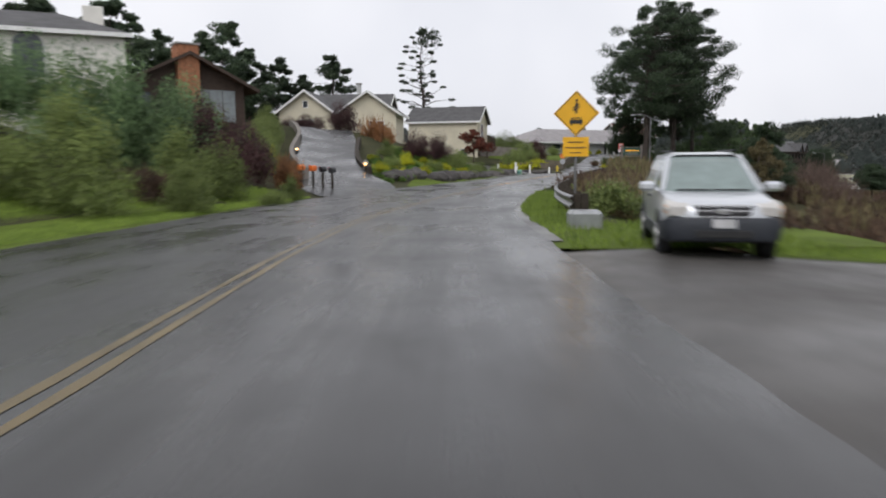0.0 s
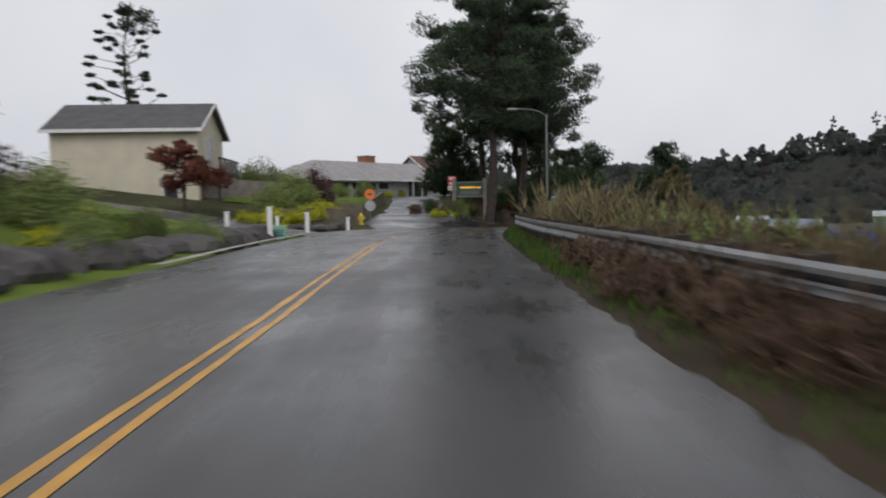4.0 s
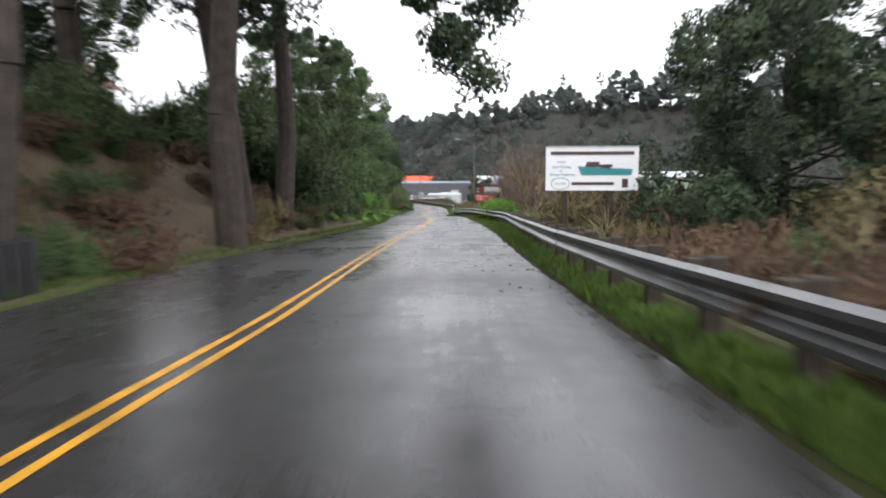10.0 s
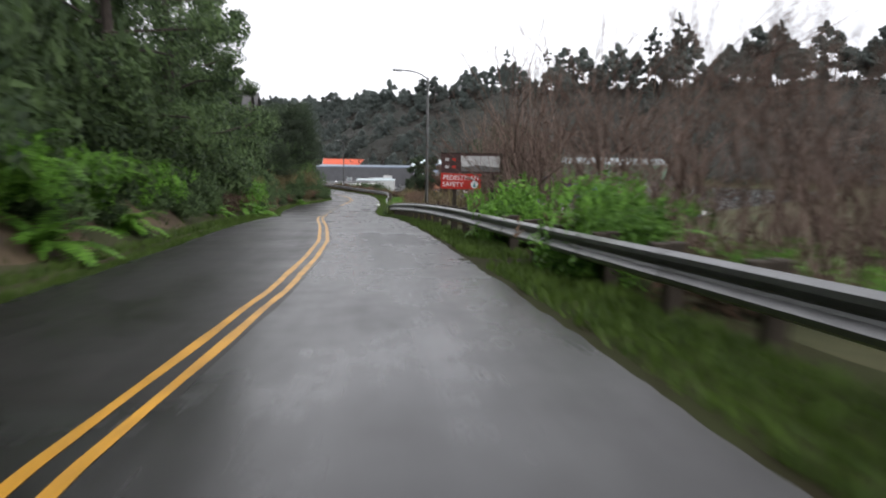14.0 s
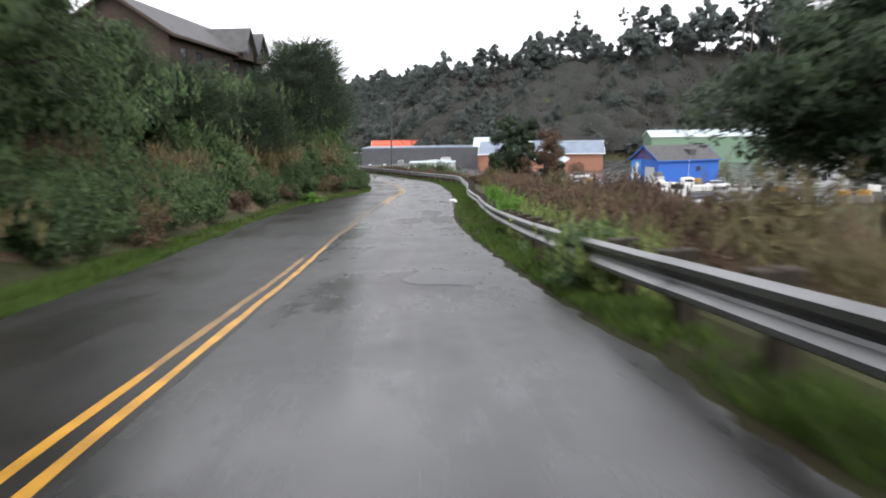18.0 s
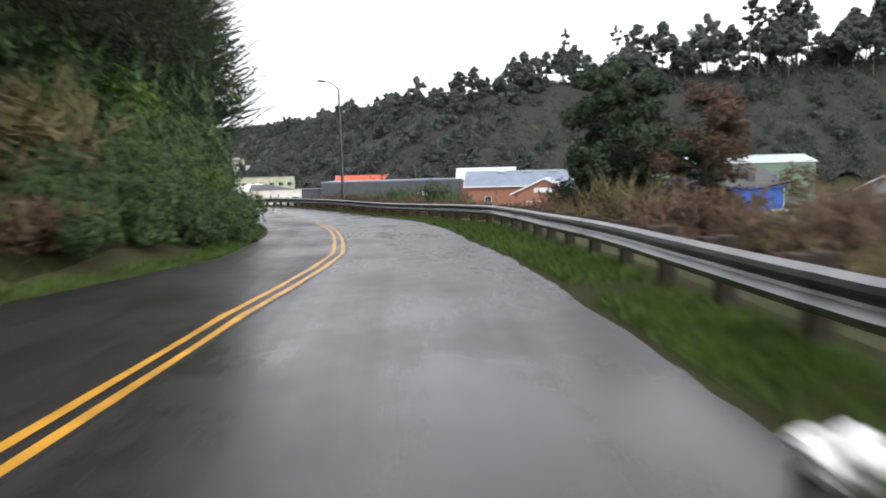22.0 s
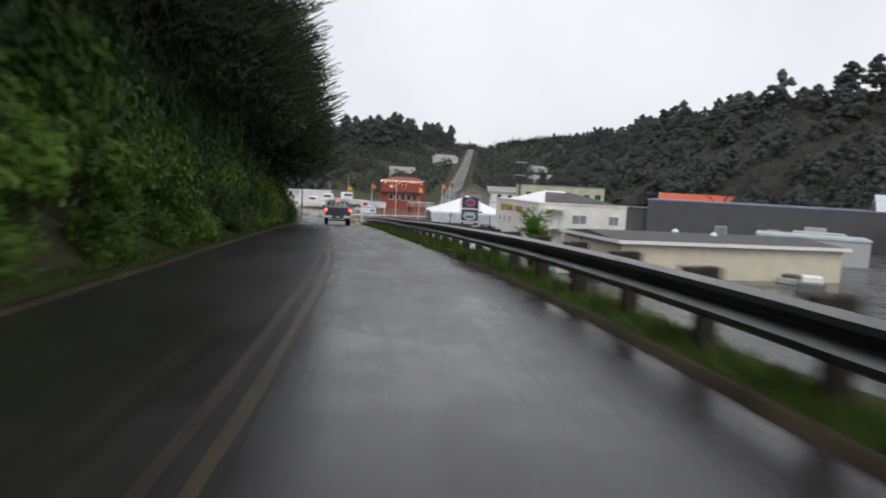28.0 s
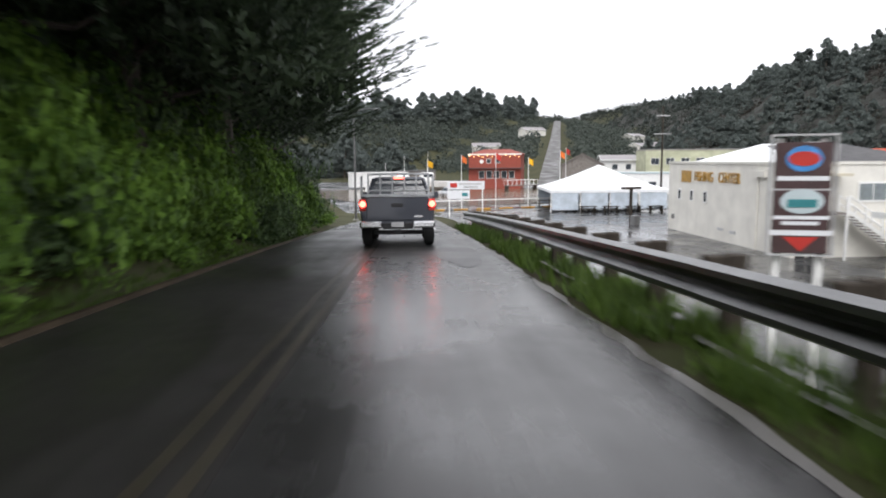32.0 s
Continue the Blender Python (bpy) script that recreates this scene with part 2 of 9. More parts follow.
def box(bm, x0, x1, y0, y1, z0, z1, bevel=0.0, m=None):
    made = bmesh.ops.create_cube(bm, size=1.0, matrix=Matrix.Translation(((x0 + x1) / 2, (y0 + y1) / 2, (z0 + z1) / 2)) @ Matrix.Diagonal((x1 - x0, y1 - y0, z1 - z0, 1)))
    vs = made["verts"]
    if bevel > 0:
        edges = list({e for v in vs for e in v.link_edges})
        vs = bmesh.ops.bevel(bm, geom=edges, offset=bevel, segments=1, affect="EDGES")["verts"] + [v for v in vs if v.is_valid]
    if m is not None:
        bmesh.ops.transform(bm, matrix=m, verts=list({v for v in vs if v.is_valid}))
    return vs


def boxes(*args, bevel=0.0):
    bm = bmesh.new()
    for a in args:
        box(bm, *a, bevel=bevel)
    return bm


def tube(bm, a, b, ra, rb, sides=8):
    a, b = Vector(a), Vector(b)
    m = Matrix.Translation((a + b) / 2) @ (b - a).to_track_quat("Z", "Y").to_matrix().to_4x4()
    bmesh.ops.create_cone(bm, cap_ends=True, segments=sides, radius1=ra, radius2=rb, depth=(b - a).length, matrix=m)


def prism(bm, profile, y0, y1):
    """A solid with the x-z profile, drawn along y."""
    v0 = [bm.verts.new((x, y0, z)) for x, z in profile]
    v1 = [bm.verts.new((x, y1, z)) for x, z in profile]
    n = len(profile)
    bm.faces.new(v0)
    bm.faces.new(v1[::-1])
    for i in range(n):
        bm.faces.new((v0[i], v1[i], v1[(i + 1) % n], v0[(i + 1) % n]))
    bmesh.ops.recalc_face_normals(bm, faces=bm.faces)


# ---- materials ----
def material(name, base, rough=0.7, metal=0.0, vary=0.25, scale=3.0, fine=40.0, bump=0.15, dark=None, random=0.0, coat=0.0, emit=None):
    """A surface with its base colour, uneven at two scales, and a fine relief."""
    mat = bpy.data.materials.new(name)
    mat.use_nodes = True
    n, l = mat.node_tree.nodes, mat.node_tree.links
    b = n["Principled BSDF"]
    b.inputs["Roughness"].default_value, b.inputs["Metallic"].default_value = rough, metal
    b.inputs["Coat Weight"].default_value = coat
    co = n.new("ShaderNodeTexCoord")
    big, small = n.new("ShaderNodeTexNoise"), n.new("ShaderNodeTexNoise")
    big.inputs["Scale"].default_value, big.inputs["Detail"].default_value = scale, 5.0
    small.inputs["Scale"].default_value, small.inputs["Detail"].default_value = fine, 3.0
    for q in (big, small):
        l.new(co.outputs["Object"], q.inputs["Vector"])
    two = n.new("ShaderNodeMath")
    two.operation = "MULTIPLY_ADD"
    l.new(small.outputs["Fac"], two.inputs[0])
    two.inputs[1].default_value = 0.4
    l.new(big.outputs["Fac"], two.inputs[2])
    r = n.new("ShaderNodeValToRGB")
    dk = dark or tuple(c * (1 - vary) for c in base)
    lt = tuple(min(1, c * (1 + vary * .7)) for c in base)
    r.color_ramp.elements[0].position, r.color_ramp.elements[0].color = 0.45, (*dk, 1)
    r.color_ramp.elements[1].position, r.color_ramp.elements[1].color = 0.95, (*lt, 1)
    l.new(two.outputs[0], r.inputs["Fac"])
    last = r.outputs["Color"]
    if random:
        info, hsv = n.new("ShaderNodeObjectInfo"), n.new("ShaderNodeHueSaturation")
        vr = n.new("ShaderNodeMapRange")
        vr.inputs["To Min"].default_value, vr.inputs["To Max"].default_value = 1 - random, 1 + random
        l.new(info.outputs["Random"], vr.inputs["Value"])
        l.new(vr.outputs["Result"], hsv.inputs["Value"])
        l.new(last, hsv.inputs["Color"])
        last = hsv.outputs["Color"]
    l.new(last, b.inputs["Base Color"])
    if bump:
        bp = n.new("ShaderNodeBump")
        bp.inputs["Strength"].default_value, bp.inputs["Distance"].default_value = bump, 0.02
        l.new(small.outputs["Fac"], bp.inputs["Height"])
        l.new(bp.outputs["Normal"], b.inputs["Normal"])
    if emit:
        b.inputs["Emission Color"].default_value = (*emit[:3], 1)
        b.inputs["Emission Strength"].default_value = emit[3]
    return mat


def wet_asphalt(name, base, low, high, scale):
    """Asphalt with grain, worn streaks and water standing in its hollows."""
    mat = material(name, base, 0.4, vary=.35, scale=scale, fine=55, bump=.08)
    n, l = mat.node_tree.nodes, mat.node_tree.links
    co = [q for q in n if q.type == "TEX_COORD"][0]
    wet = n.new("ShaderNodeTexNoise")
    wet.inputs["Scale"].default_value, wet.inputs["Detail"].default_value = .3, 6.0
    l.new(co.outputs["Object"], wet.inputs["Vector"])
    r = n.new("ShaderNodeMapRange")
    r.inputs["From Min"].default_value, r.inputs["From Max"].default_value = .35, .65
    r.inputs["To Min"].default_value, r.inputs["To Max"].default_value = low, high
    fleck, two = n.new("ShaderNodeTexNoise"), n.new("ShaderNodeMath")
    fleck.inputs["Scale"].default_value, fleck.inputs["Detail"].default_value = 3.2, 7.0
    l.new(co.outputs["Object"], fleck.inputs["Vector"])
    two.operation = "MULTIPLY_ADD"
    l.new(fleck.outputs["Fac"], two.inputs[0])
    two.inputs[1].default_value = .22
    shift = n.new("ShaderNodeMath")
    shift.operation = "SUBTRACT"
    l.new(wet.outputs["Fac"], shift.inputs[0])
    shift.inputs[1].default_value = .11
    l.new(shift.outputs[0], two.inputs[2])
    l.new(two.outputs[0], r.inputs["Value"])
    l.new(r.outputs["Result"], n["Principled BSDF"].inputs["Roughness"])
    return mat


def leaf_material(name, base, tip, rough=.55, speck=.55, lift=.7, through=.3):
    """Leaves: each of them a little different, darker and lighter boughs. They let some light through, and shade softly as a mass of leaves does."""
    mat = bpy.data.materials.new(name)
    mat.use_nodes = True
    n, l = mat.node_tree.nodes, mat.node_tree.links
    b = n["Principled BSDF"]
    b.inputs["Roughness"].default_value = rough
    b.inputs["Specular IOR Level"].default_value = .18
    geo, info, co = n.new("ShaderNodeNewGeometry"), n.new("ShaderNodeObjectInfo"), n.new("ShaderNodeTexCoord")
    no = n.new("ShaderNodeTexNoise")
    no.inputs["Scale"].default_value, no.inputs["Detail"].default_value = .9, 3.0
    l.new(co.outputs["Object"], no.inputs["Vector"])
    add = n.new("ShaderNodeMath")
    add.operation = "MULTIPLY_ADD"
    l.new(geo.outputs["Random Per Island"], add.inputs[0])
    add.inputs[1].default_value = speck
    l.new(no.outputs["Fac"], add.inputs[2])
    r = n.new("ShaderNodeValToRGB")
    r.color_ramp.elements[0].position, r.color_ramp.elements[0].color = .4, (*base, 1)
    r.color_ramp.elements[1].position, r.color_ramp.elements[1].color = .5 + speck, (*tip, 1)
    l.new(add.outputs[0], r.inputs["Fac"])
    hsv, vr = n.new("ShaderNodeHueSaturation"), n.new("ShaderNodeMapRange")
    vr.inputs["To Min"].default_value, vr.inputs["To Max"].default_value = .7, 1.3
    l.new(info.outputs["Random"], vr.inputs["Value"])
    l.new(vr.outputs["Result"], hsv.inputs["Value"])
    l.new(r.outputs["Color"], hsv.inputs["Color"])
    l.new(hsv.outputs["Color"], b.inputs["Base Color"])
    up, unit = n.new("ShaderNodeVectorMath"), n.new("ShaderNodeVectorMath")
    up.operation, unit.operation = "ADD", "NORMALIZE"
    up.inputs[1].default_value = (0, 0, lift)
    l.new(geo.outputs["Normal"], up.inputs[0])
    l.new(up.outputs[0], unit.inputs[0])
    l.new(unit.outputs[0], b.inputs["Normal"])
    trans, both = n.new("ShaderNodeBsdfTranslucent"), n.new("ShaderNodeMixShader")
    both.inputs[0].default_value = through
    l.new(hsv.outputs["Color"], trans.inputs["Color"])
    l.new(b.outputs[0], both.inputs[1])
    l.new(trans.outputs[0], both.inputs[2])
    l.new(both.outputs[0], n["Material Output"].inputs["Surface"])
    return mat


def road_asphalt(name, base, low, high, shine=.5):
    """Wet asphalt whose wear and water run in streaks along the lane, with damp patches and grain."""
    mat = bpy.data.materials.new(name)
    mat.use_nodes = True
    n, l = mat.node_tree.nodes, mat.node_tree.links
    b = n["Principled BSDF"]
    b.inputs["Specular IOR Level"].default_value = shine
    co, lane_uv = n.new("ShaderNodeTexCoord"), n.new("ShaderNodeUVMap")
    lane_uv.uv_map = "lane"

    def tex(source, scale, detail, stretch=(1, 1, 1)):
        mp, no = n.new("ShaderNodeMapping"), n.new("ShaderNodeTexNoise")
        mp.inputs["Scale"].default_value = stretch
        no.inputs["Scale"].default_value, no.inputs["Detail"].default_value = scale, detail
        l.new(source, mp.inputs["Vector"])
        l.new(mp.outputs["Vector"], no.inputs["Vector"])
        return no.outputs["Fac"]

    def blend(p, q, share):
        m = n.new("ShaderNodeMix")
        m.inputs["Factor"].default_value = share
        l.new(p, m.inputs["A"])
        l.new(q, m.inputs["B"])
        return m.outputs["Result"]
    uv, ob = lane_uv.outputs["UV"], co.outputs["Object"]
    streak = tex(uv, 1.0, 3.0, (.09, 1.1, 1))
    thin = tex(uv, 1.0, 3.0, (.35, 7.0, 1))
    damp = tex(ob, .33, 6.0)
    fleck = tex(ob, 3.4, 7.0)
    grain = tex(ob, 85.0, 2.0)
    wet = blend(blend(streak, damp, .6), blend(thin, fleck, .7), .25)
    r = n.new("ShaderNodeMapRange")
    r.inputs["From Min"].default_value, r.inputs["From Max"].default_value = .41, .6
    r.inputs["To Min"].default_value, r.inputs["To Max"].default_value = low, high
    l.new(wet, r.inputs["Value"])
    l.new(r.outputs["Result"], b.inputs["Roughness"])
    tone = n.new("ShaderNodeValToRGB")
    tone.color_ramp.elements[0].position, tone.color_ramp.elements[0].color = .38, (*[c * .68 for c in base], 1)
    tone.color_ramp.elements[1].position, tone.color_ramp.elements[1].color = .64, (*[c * 1.25 for c in base], 1)
    l.new(blend(blend(thin, fleck, .45), grain, .35), tone.inputs["Fac"])
    l.new(tone.outputs["Color"], b.inputs["Base Color"])
    bp = n.new("ShaderNodeBump")
    bp.inputs["Strength"].default_value, bp.inputs["Distance"].default_value = .1, .01
    l.new(blend(grain, fleck, .3), bp.inputs["Height"])
    l.new(bp.outputs["Normal"], b.inputs["Normal"])
    return mat


def glass(name, tint=(.05, .06, .07)):
    return material(name, tint, .08, vary=.2, bump=0)


ASPHALT = wet_asphalt("wet_asphalt", (0.04, 0.04, 0.041), .16, .42, .5)
ROAD_ASPHALT = road_asphalt("wet_road_asphalt", (0.0235, 0.0228, 0.0226), .2, .42, .52)
LOT_ASPHALT = wet_asphalt("wet_lot_asphalt", (0.05, 0.05, 0.05), .08, .4, .3)
PATCH = wet_asphalt("dark_asphalt_patch", (0.034, 0.034, 0.035), .25, .45, 1.0)
PUDDLE = material("puddle_water", (0.02, 0.02, 0.02), .04, vary=.2, bump=0)
MUD = material("muddy_water", (0.16, 0.12, 0.085), .15, vary=.2, scale=.5, fine=3, bump=.1)
PALE_EDGE = wet_asphalt("pale_wet_gutter", (0.1, 0.095, 0.09), .2, .5, 1.2)
GRAVEL = wet_asphalt("wet_gravel", (0.06, 0.055, 0.05), .35, .7, 2.0)
YELLOW_PAINT = material("yellow_road_paint", (0.52, 0.26, 0.02), 0.42, vary=.45, scale=2.5, fine=30)
CONCRETE = material("weathered_concrete", (0.3, 0.29, 0.27), .75, vary=.35, scale=1.5, fine=30)
SOIL = material("brown_green_soil", (0.058, 0.056, 0.03), .9, vary=.55, scale=.25, fine=6, bump=.3, dark=(.032, .036, .018))
GRASS_SOIL = material("short_grass_turf", (0.024, 0.03, 0.01), .9, vary=.4, scale=.9, fine=25, bump=.5, dark=(.022, .016, .01))
MUD_LITTER = material("dark_wet_litter", (0.045, 0.034, 0.022), .75, vary=.5, scale=1.2, fine=18, bump=.6)
LAWN_SOIL = material("lawn_turf", (0.1, 0.14, 0.026), .9, vary=.4, scale=.8, fine=25, bump=.5, dark=(.07, .095, .02))
ROUGH_ASPHALT = road_asphalt("rough_dark_asphalt", (0.022, 0.0205, 0.0195), .28, .5, .26)
LITTER = material("leaf_litter", (0.085, 0.058, 0.032), .9, vary=.5, scale=1.0, fine=20, bump=.5)
STEEL = material("galvanised_steel", (0.19, 0.19, 0.19), .34, metal=.9, vary=.3, scale=1.5, fine=20)
DARK_STEEL = material("weathered_steel", (0.2, 0.2, 0.2), .5, metal=.6, vary=.3)
TIMBER = material("dark_wet_timber", (0.05, 0.042, 0.034), .7, vary=.4, scale=4, fine=40, bump=.3)
for soil in (SOIL, GRASS_SOIL, MUD_LITTER, LAWN_SOIL, TIMBER):
    soil.node_tree.nodes["Principled BSDF"].inputs["Specular IOR Level"].default_value = .08
TAN_WALL = material("tan_rendered_wall", (0.14, 0.118, 0.085), .85, vary=.4, scale=1.2, fine=18, bump=.4)
BROWN_POST = material("brown_painted_post", (0.11, 0.05, 0.03), .7, vary=.3)
GREY_WOOD = material("grey_weathered_boards", (0.2, 0.18, 0.16), .8, vary=.35, scale=2, fine=30)
ROCK = material("grey_boulder", (0.06, 0.054, 0.05), .75, vary=.5, scale=1.5, fine=14, bump=.5, random=.3)
BARK = material("pine_bark", (0.05, 0.039, 0.032), .9, vary=.5, scale=3, fine=18, bump=.7)
PALE_BARK = material("grey_brown_bark", (0.12, 0.095, 0.075), .9, vary=.4, scale=3, fine=18, bump=.5)
CREAM = material("cream_siding", (0.62, 0.57, 0.44), .75, vary=.12, scale=.8)
OFFWHITE = material("off_white_stucco", (0.74, 0.72, 0.66), .8, vary=.15, scale=.7, fine=25)
WHITE = material("white_paint", (0.78, 0.78, 0.76), .6, vary=.1)
GREY_WALL = material("pale_grey_siding", (0.42, 0.43, 0.42), .75, vary=.15)
BROWN_WALL = material("dark_brown_siding", (0.055, 0.035, 0.025), .75, vary=.3)
BRICK = material("orange_brick", (0.33, 0.14, 0.07), .8, vary=.4, scale=4, fine=30)
BRICK_WALL = material("brick_red_wall", (0.32, 0.15, 0.095), .8, vary=.25, scale=2, fine=20)
RED_WALL = material("barn_red_siding", (0.27, 0.055, 0.035), .7, vary=.25)
SHINGLE = material("dark_grey_shingles", (0.075, 0.073, 0.074), .7, vary=.35, scale=1.2, fine=25, bump=.4)
BROWN_ROOF = material("red_brown_shingles", (0.12, 0.06, 0.045), .75, vary=.3, fine=25, bump=.4)
LIGHT_ROOF = material("grey_tile_roof", (0.27, 0.25, 0.25), .5, vary=.25, scale=1.0, fine=20)
BLUE_ROOF = material("blue_grey_metal_roof", (0.16, 0.2, 0.26), .4, vary=.25, scale=.5)
PALE_ROOF = material("pale_blue_metal_roof", (0.5, 0.58, 0.6), .35, vary=.2, scale=.5)
GREEN_METAL = material("green_metal_cladding", (0.16, 0.25, 0.17), .5, vary=.2)
DARK_CLAD = material("charcoal_cladding", (0.075, 0.077, 0.085), .55, vary=.2, scale=.5)
BLUE_WALL = material("bright_blue_wall", (0.03, 0.13, 0.5), .7, vary=.2)
ORANGE_RED = material("orange_red_paint", (0.55, 0.1, 0.045), .6, vary=.2)
PALE_GREEN = material("pale_green_stucco", (0.48, 0.49, 0.34), .8, vary=.25, scale=.6)
TENT = material("white_tent_fabric", (0.82, 0.83, 0.84), .6, vary=.06)
CLEAR_PVC = material("clear_tent_wall", (0.5, 0.56, 0.62), .25, vary=.3, scale=1)
GLASS = glass("dark_window_glass")
PALE_GLASS = glass("pale_window_glass", (.22, .25, .26))
BLACK = material("black_plastic", (0.02, 0.02, 0.022), .5, vary=.2)
RUBBER = material("tyre_rubber", (0.025, 0.025, 0.025), .8, vary=.2)
CHROME = material("chrome", (.7, .7, .7), .15, metal=1, vary=.05, bump=0)
ALLOY = material("alloy_wheel", (.45, .45, .46), .3, metal=.9, vary=.1)
SILVER = material("silver_car_paint", (.6, .62, .65), .28, metal=.35, vary=.04, coat=.6, bump=0)
GREY_CAR = material("slate_grey_car_paint", (.055, .06, .075), .3, metal=.4, vary=.05, coat=.6, bump=0)
DARK_BUMPER = material("dark_grey_bumper_plastic", (.026, .03, .038), .6, vary=.15)
LAMP_GLASS = material("clear_headlight_glass", (.55, .53, .5), .12, vary=.15, bump=0)
AMBER_GLASS = material("pale_amber_glass", (.6, .38, .24), .2, vary=.1, bump=0)
WHITE_CAR = material("white_car_paint", (.75, .75, .75), .3, vary=.05, coat=.5, bump=0)
SIGN_YELLOW = material("sign_yellow", (.8, .42, .01), .45, vary=.08)
SIGN_ORANGE = material("sign_orange", (.75, .2, .04), .45, vary=.08)
SIGN_BLACK = material("sign_black", (.015, .015, .015), .5, vary=.1)
SIGN_BACK = material("sign_aluminium_back", (.4, .41, .42), .4, metal=.6)
SIGN_WHITE = material("sign_white", (.75, .76, .78), .5, vary=.06)
SIGN_NAVY = material("sign_navy", (.02, .03, .12), .5, vary=.1)
SIGN_BLUE = material("sign_sky_blue", (.06, .26, .6), .5, vary=.25)
SIGN_GREEN = material("sign_dark_green", (.02, .075, .055), .5, vary=.2)
SIGN_TEAL = material("sign_teal", (.03, .22, .24), .5, vary=.15)
SIGN_RED = material("sign_red", (.5, .03, .02), .5, vary=.12)
SIGN_BROWN = material("sign_dark_brown", (.06, .03, .03), .5, vary=.2)
SIGN_BAY = material("sign_bay_grey", (.16, .2, .19), .5, vary=.5, scale=5)
SIGN_SKY = material("sign_pale_sky", (.55, .6, .66), .5, vary=.15, scale=3)
SIGN_OLIVE = material("sign_olive_grass", (.2, .19, .06), .5, vary=.3, scale=8)
SIGN_PINK = material("sign_pink", (.55, .32, .3), .5, vary=.3, scale=8)
SIGN_GOLD = material("gold_letters", (.42, .24, .05), .5, vary=.3)
NUMBERS = material("plate_grey", (.5, .5, .5), .5)
HYDRANT = material("hydrant_yellow", (.62, .47, .05), .5, vary=.15)
GREEN_BOX = material("pale_green_box", (.25, .42, .3), .6, vary=.15)
BAG = material("crumpled_white_bag", (.75, .75, .74), .4, vary=.2)
ORANGE_FLOAT = material("orange_net_floats", (.75, .16, .02), .5, vary=.25)
TAIL = material("lit_tail_lamp", (.5, .02, .02), .3, emit=(1.0, .08, .05, 6.0), bump=0)
WARM = material("lit_warm_lamp", (.8, .5, .2), .3, emit=(1.0, .55, .2, 4.0), bump=0)
PALE_LAMP = material("lit_pale_lamp", (.9, .9, .9), .3, emit=(1.0, .97, .9, 6.0), bump=0)
AMBER_SIGN = material("lit_amber_letters", (.8, .4, .02), .4, emit=(1.0, .45, .02, .5), bump=0)

PINE_LEAF = leaf_material("pine_needles", (.014, .026, .016), (.06, .088, .045))
CYPRESS_LEAF = leaf_material("cypress_sprays", (.011, .02, .012), (.06, .085, .045))
SHRUB_LEAF = leaf_material("shrub_leaves", (.018, .034, .016), (.09, .14, .052))
FERN_LEAF = leaf_material("fern_fronds", (.03, .08, .01), (.14, .3, .04))
IVY_LEAF = leaf_material("ivy_leaves", (.03, .066, .013), (.15, .26, .04))
BRAMBLE_LEAF = leaf_material("bramble_leaves", (.044, .029, .02), (.14, .088, .056))
TAN_LEAF = leaf_material("dry_tan_brush", (.05, .042, .02), (.2, .165, .08))
BURGUNDY_LEAF = leaf_material("burgundy_leaves", (.022, .012, .013), (.085, .042, .04))
RUST_LEAF = leaf_material("rust_leaves", (.05, .015, .01), (.2, .06, .035))
ORANGE_GRASS = leaf_material("orange_dry_grass", (.1, .045, .02), (.35, .17, .07))
YELLOW_LEAF = leaf_material("yellow_green_leaves", (.12, .14, .01), (.5, .5, .03))
OLIVE_LEAF = leaf_material("olive_hedge_leaves", (.074, .1, .03), (.2, .25, .075))
DEEP_LEAF = leaf_material("deep_green_hedge_leaves", (.056, .1, .045), (.165, .25, .105))
GRASS_LEAF = leaf_material("grass_blades", (.02, .038, .007), (.07, .115, .02), lift=.25)
LAWN_LEAF = leaf_material("lawn_blades", (.075, .12, .02), (.2, .28, .045))
PAMPAS_LEAF = leaf_material("pampas_blades", (.14, .11, .05), (.42, .36, .2))
TWIG = leaf_material("bare_twigs", (.06, .04, .032), (.16, .115, .095), .8)
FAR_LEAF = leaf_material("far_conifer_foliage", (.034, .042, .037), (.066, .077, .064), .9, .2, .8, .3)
# paler and greyer than near needles: distance haze put into the leaf colour
HAZE_PALED_LEAF = leaf_material("ridge_conifer_foliage", (.11, .132, .125), (.16, .185, .17), .9, .2, 1.2, .45)
CANOPY = material("far_canopy", (.019, .021, .017), .9, vary=.4, scale=.06, fine=.7, bump=0, dark=(.018, .017, .014))
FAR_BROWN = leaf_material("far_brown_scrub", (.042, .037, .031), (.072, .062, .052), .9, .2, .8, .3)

# ---- ground, road, verges ----
gx = np.concatenate([-np.geomspace(2600, 62, 26), np.arange(-60, 332, 1.6), 332 + np.geomspace(4, 2600, 40)])
gy = np.concatenate([-np.geomspace(2600, 62, 26), np.arange(-60, 424, 1.6), 424 + np.geomspace(4, 3600, 46)])
GX, GY = np.meshgrid(gx, gy)
GZ = land(np.c_[GX.ravel(), GY.ravel()])
nx, ny = len(gx), len(gy)


def grid_mesh(name, verts, faces, smooth=True):
    """A mesh from arrays of places and of quads."""
    me = bpy.data.meshes.new(name)
    me.vertices.add(len(verts))
    me.vertices.foreach_set("co", np.asarray(verts, np.float32).ravel())
    me.loops.add(faces.size)
    me.loops.foreach_set("vertex_index", np.asarray(faces, np.int32).ravel())
    me.polygons.add(len(faces))
    k = faces.shape[1]
    me.polygons.foreach_set("loop_start", np.arange(0, faces.size, k, dtype=np.int32))
    me.polygons.foreach_set("loop_total", np.full(len(faces), k, np.int32))
    me.update(calc_edges=True)
    if smooth:
        me.shade_smooth()
    return me


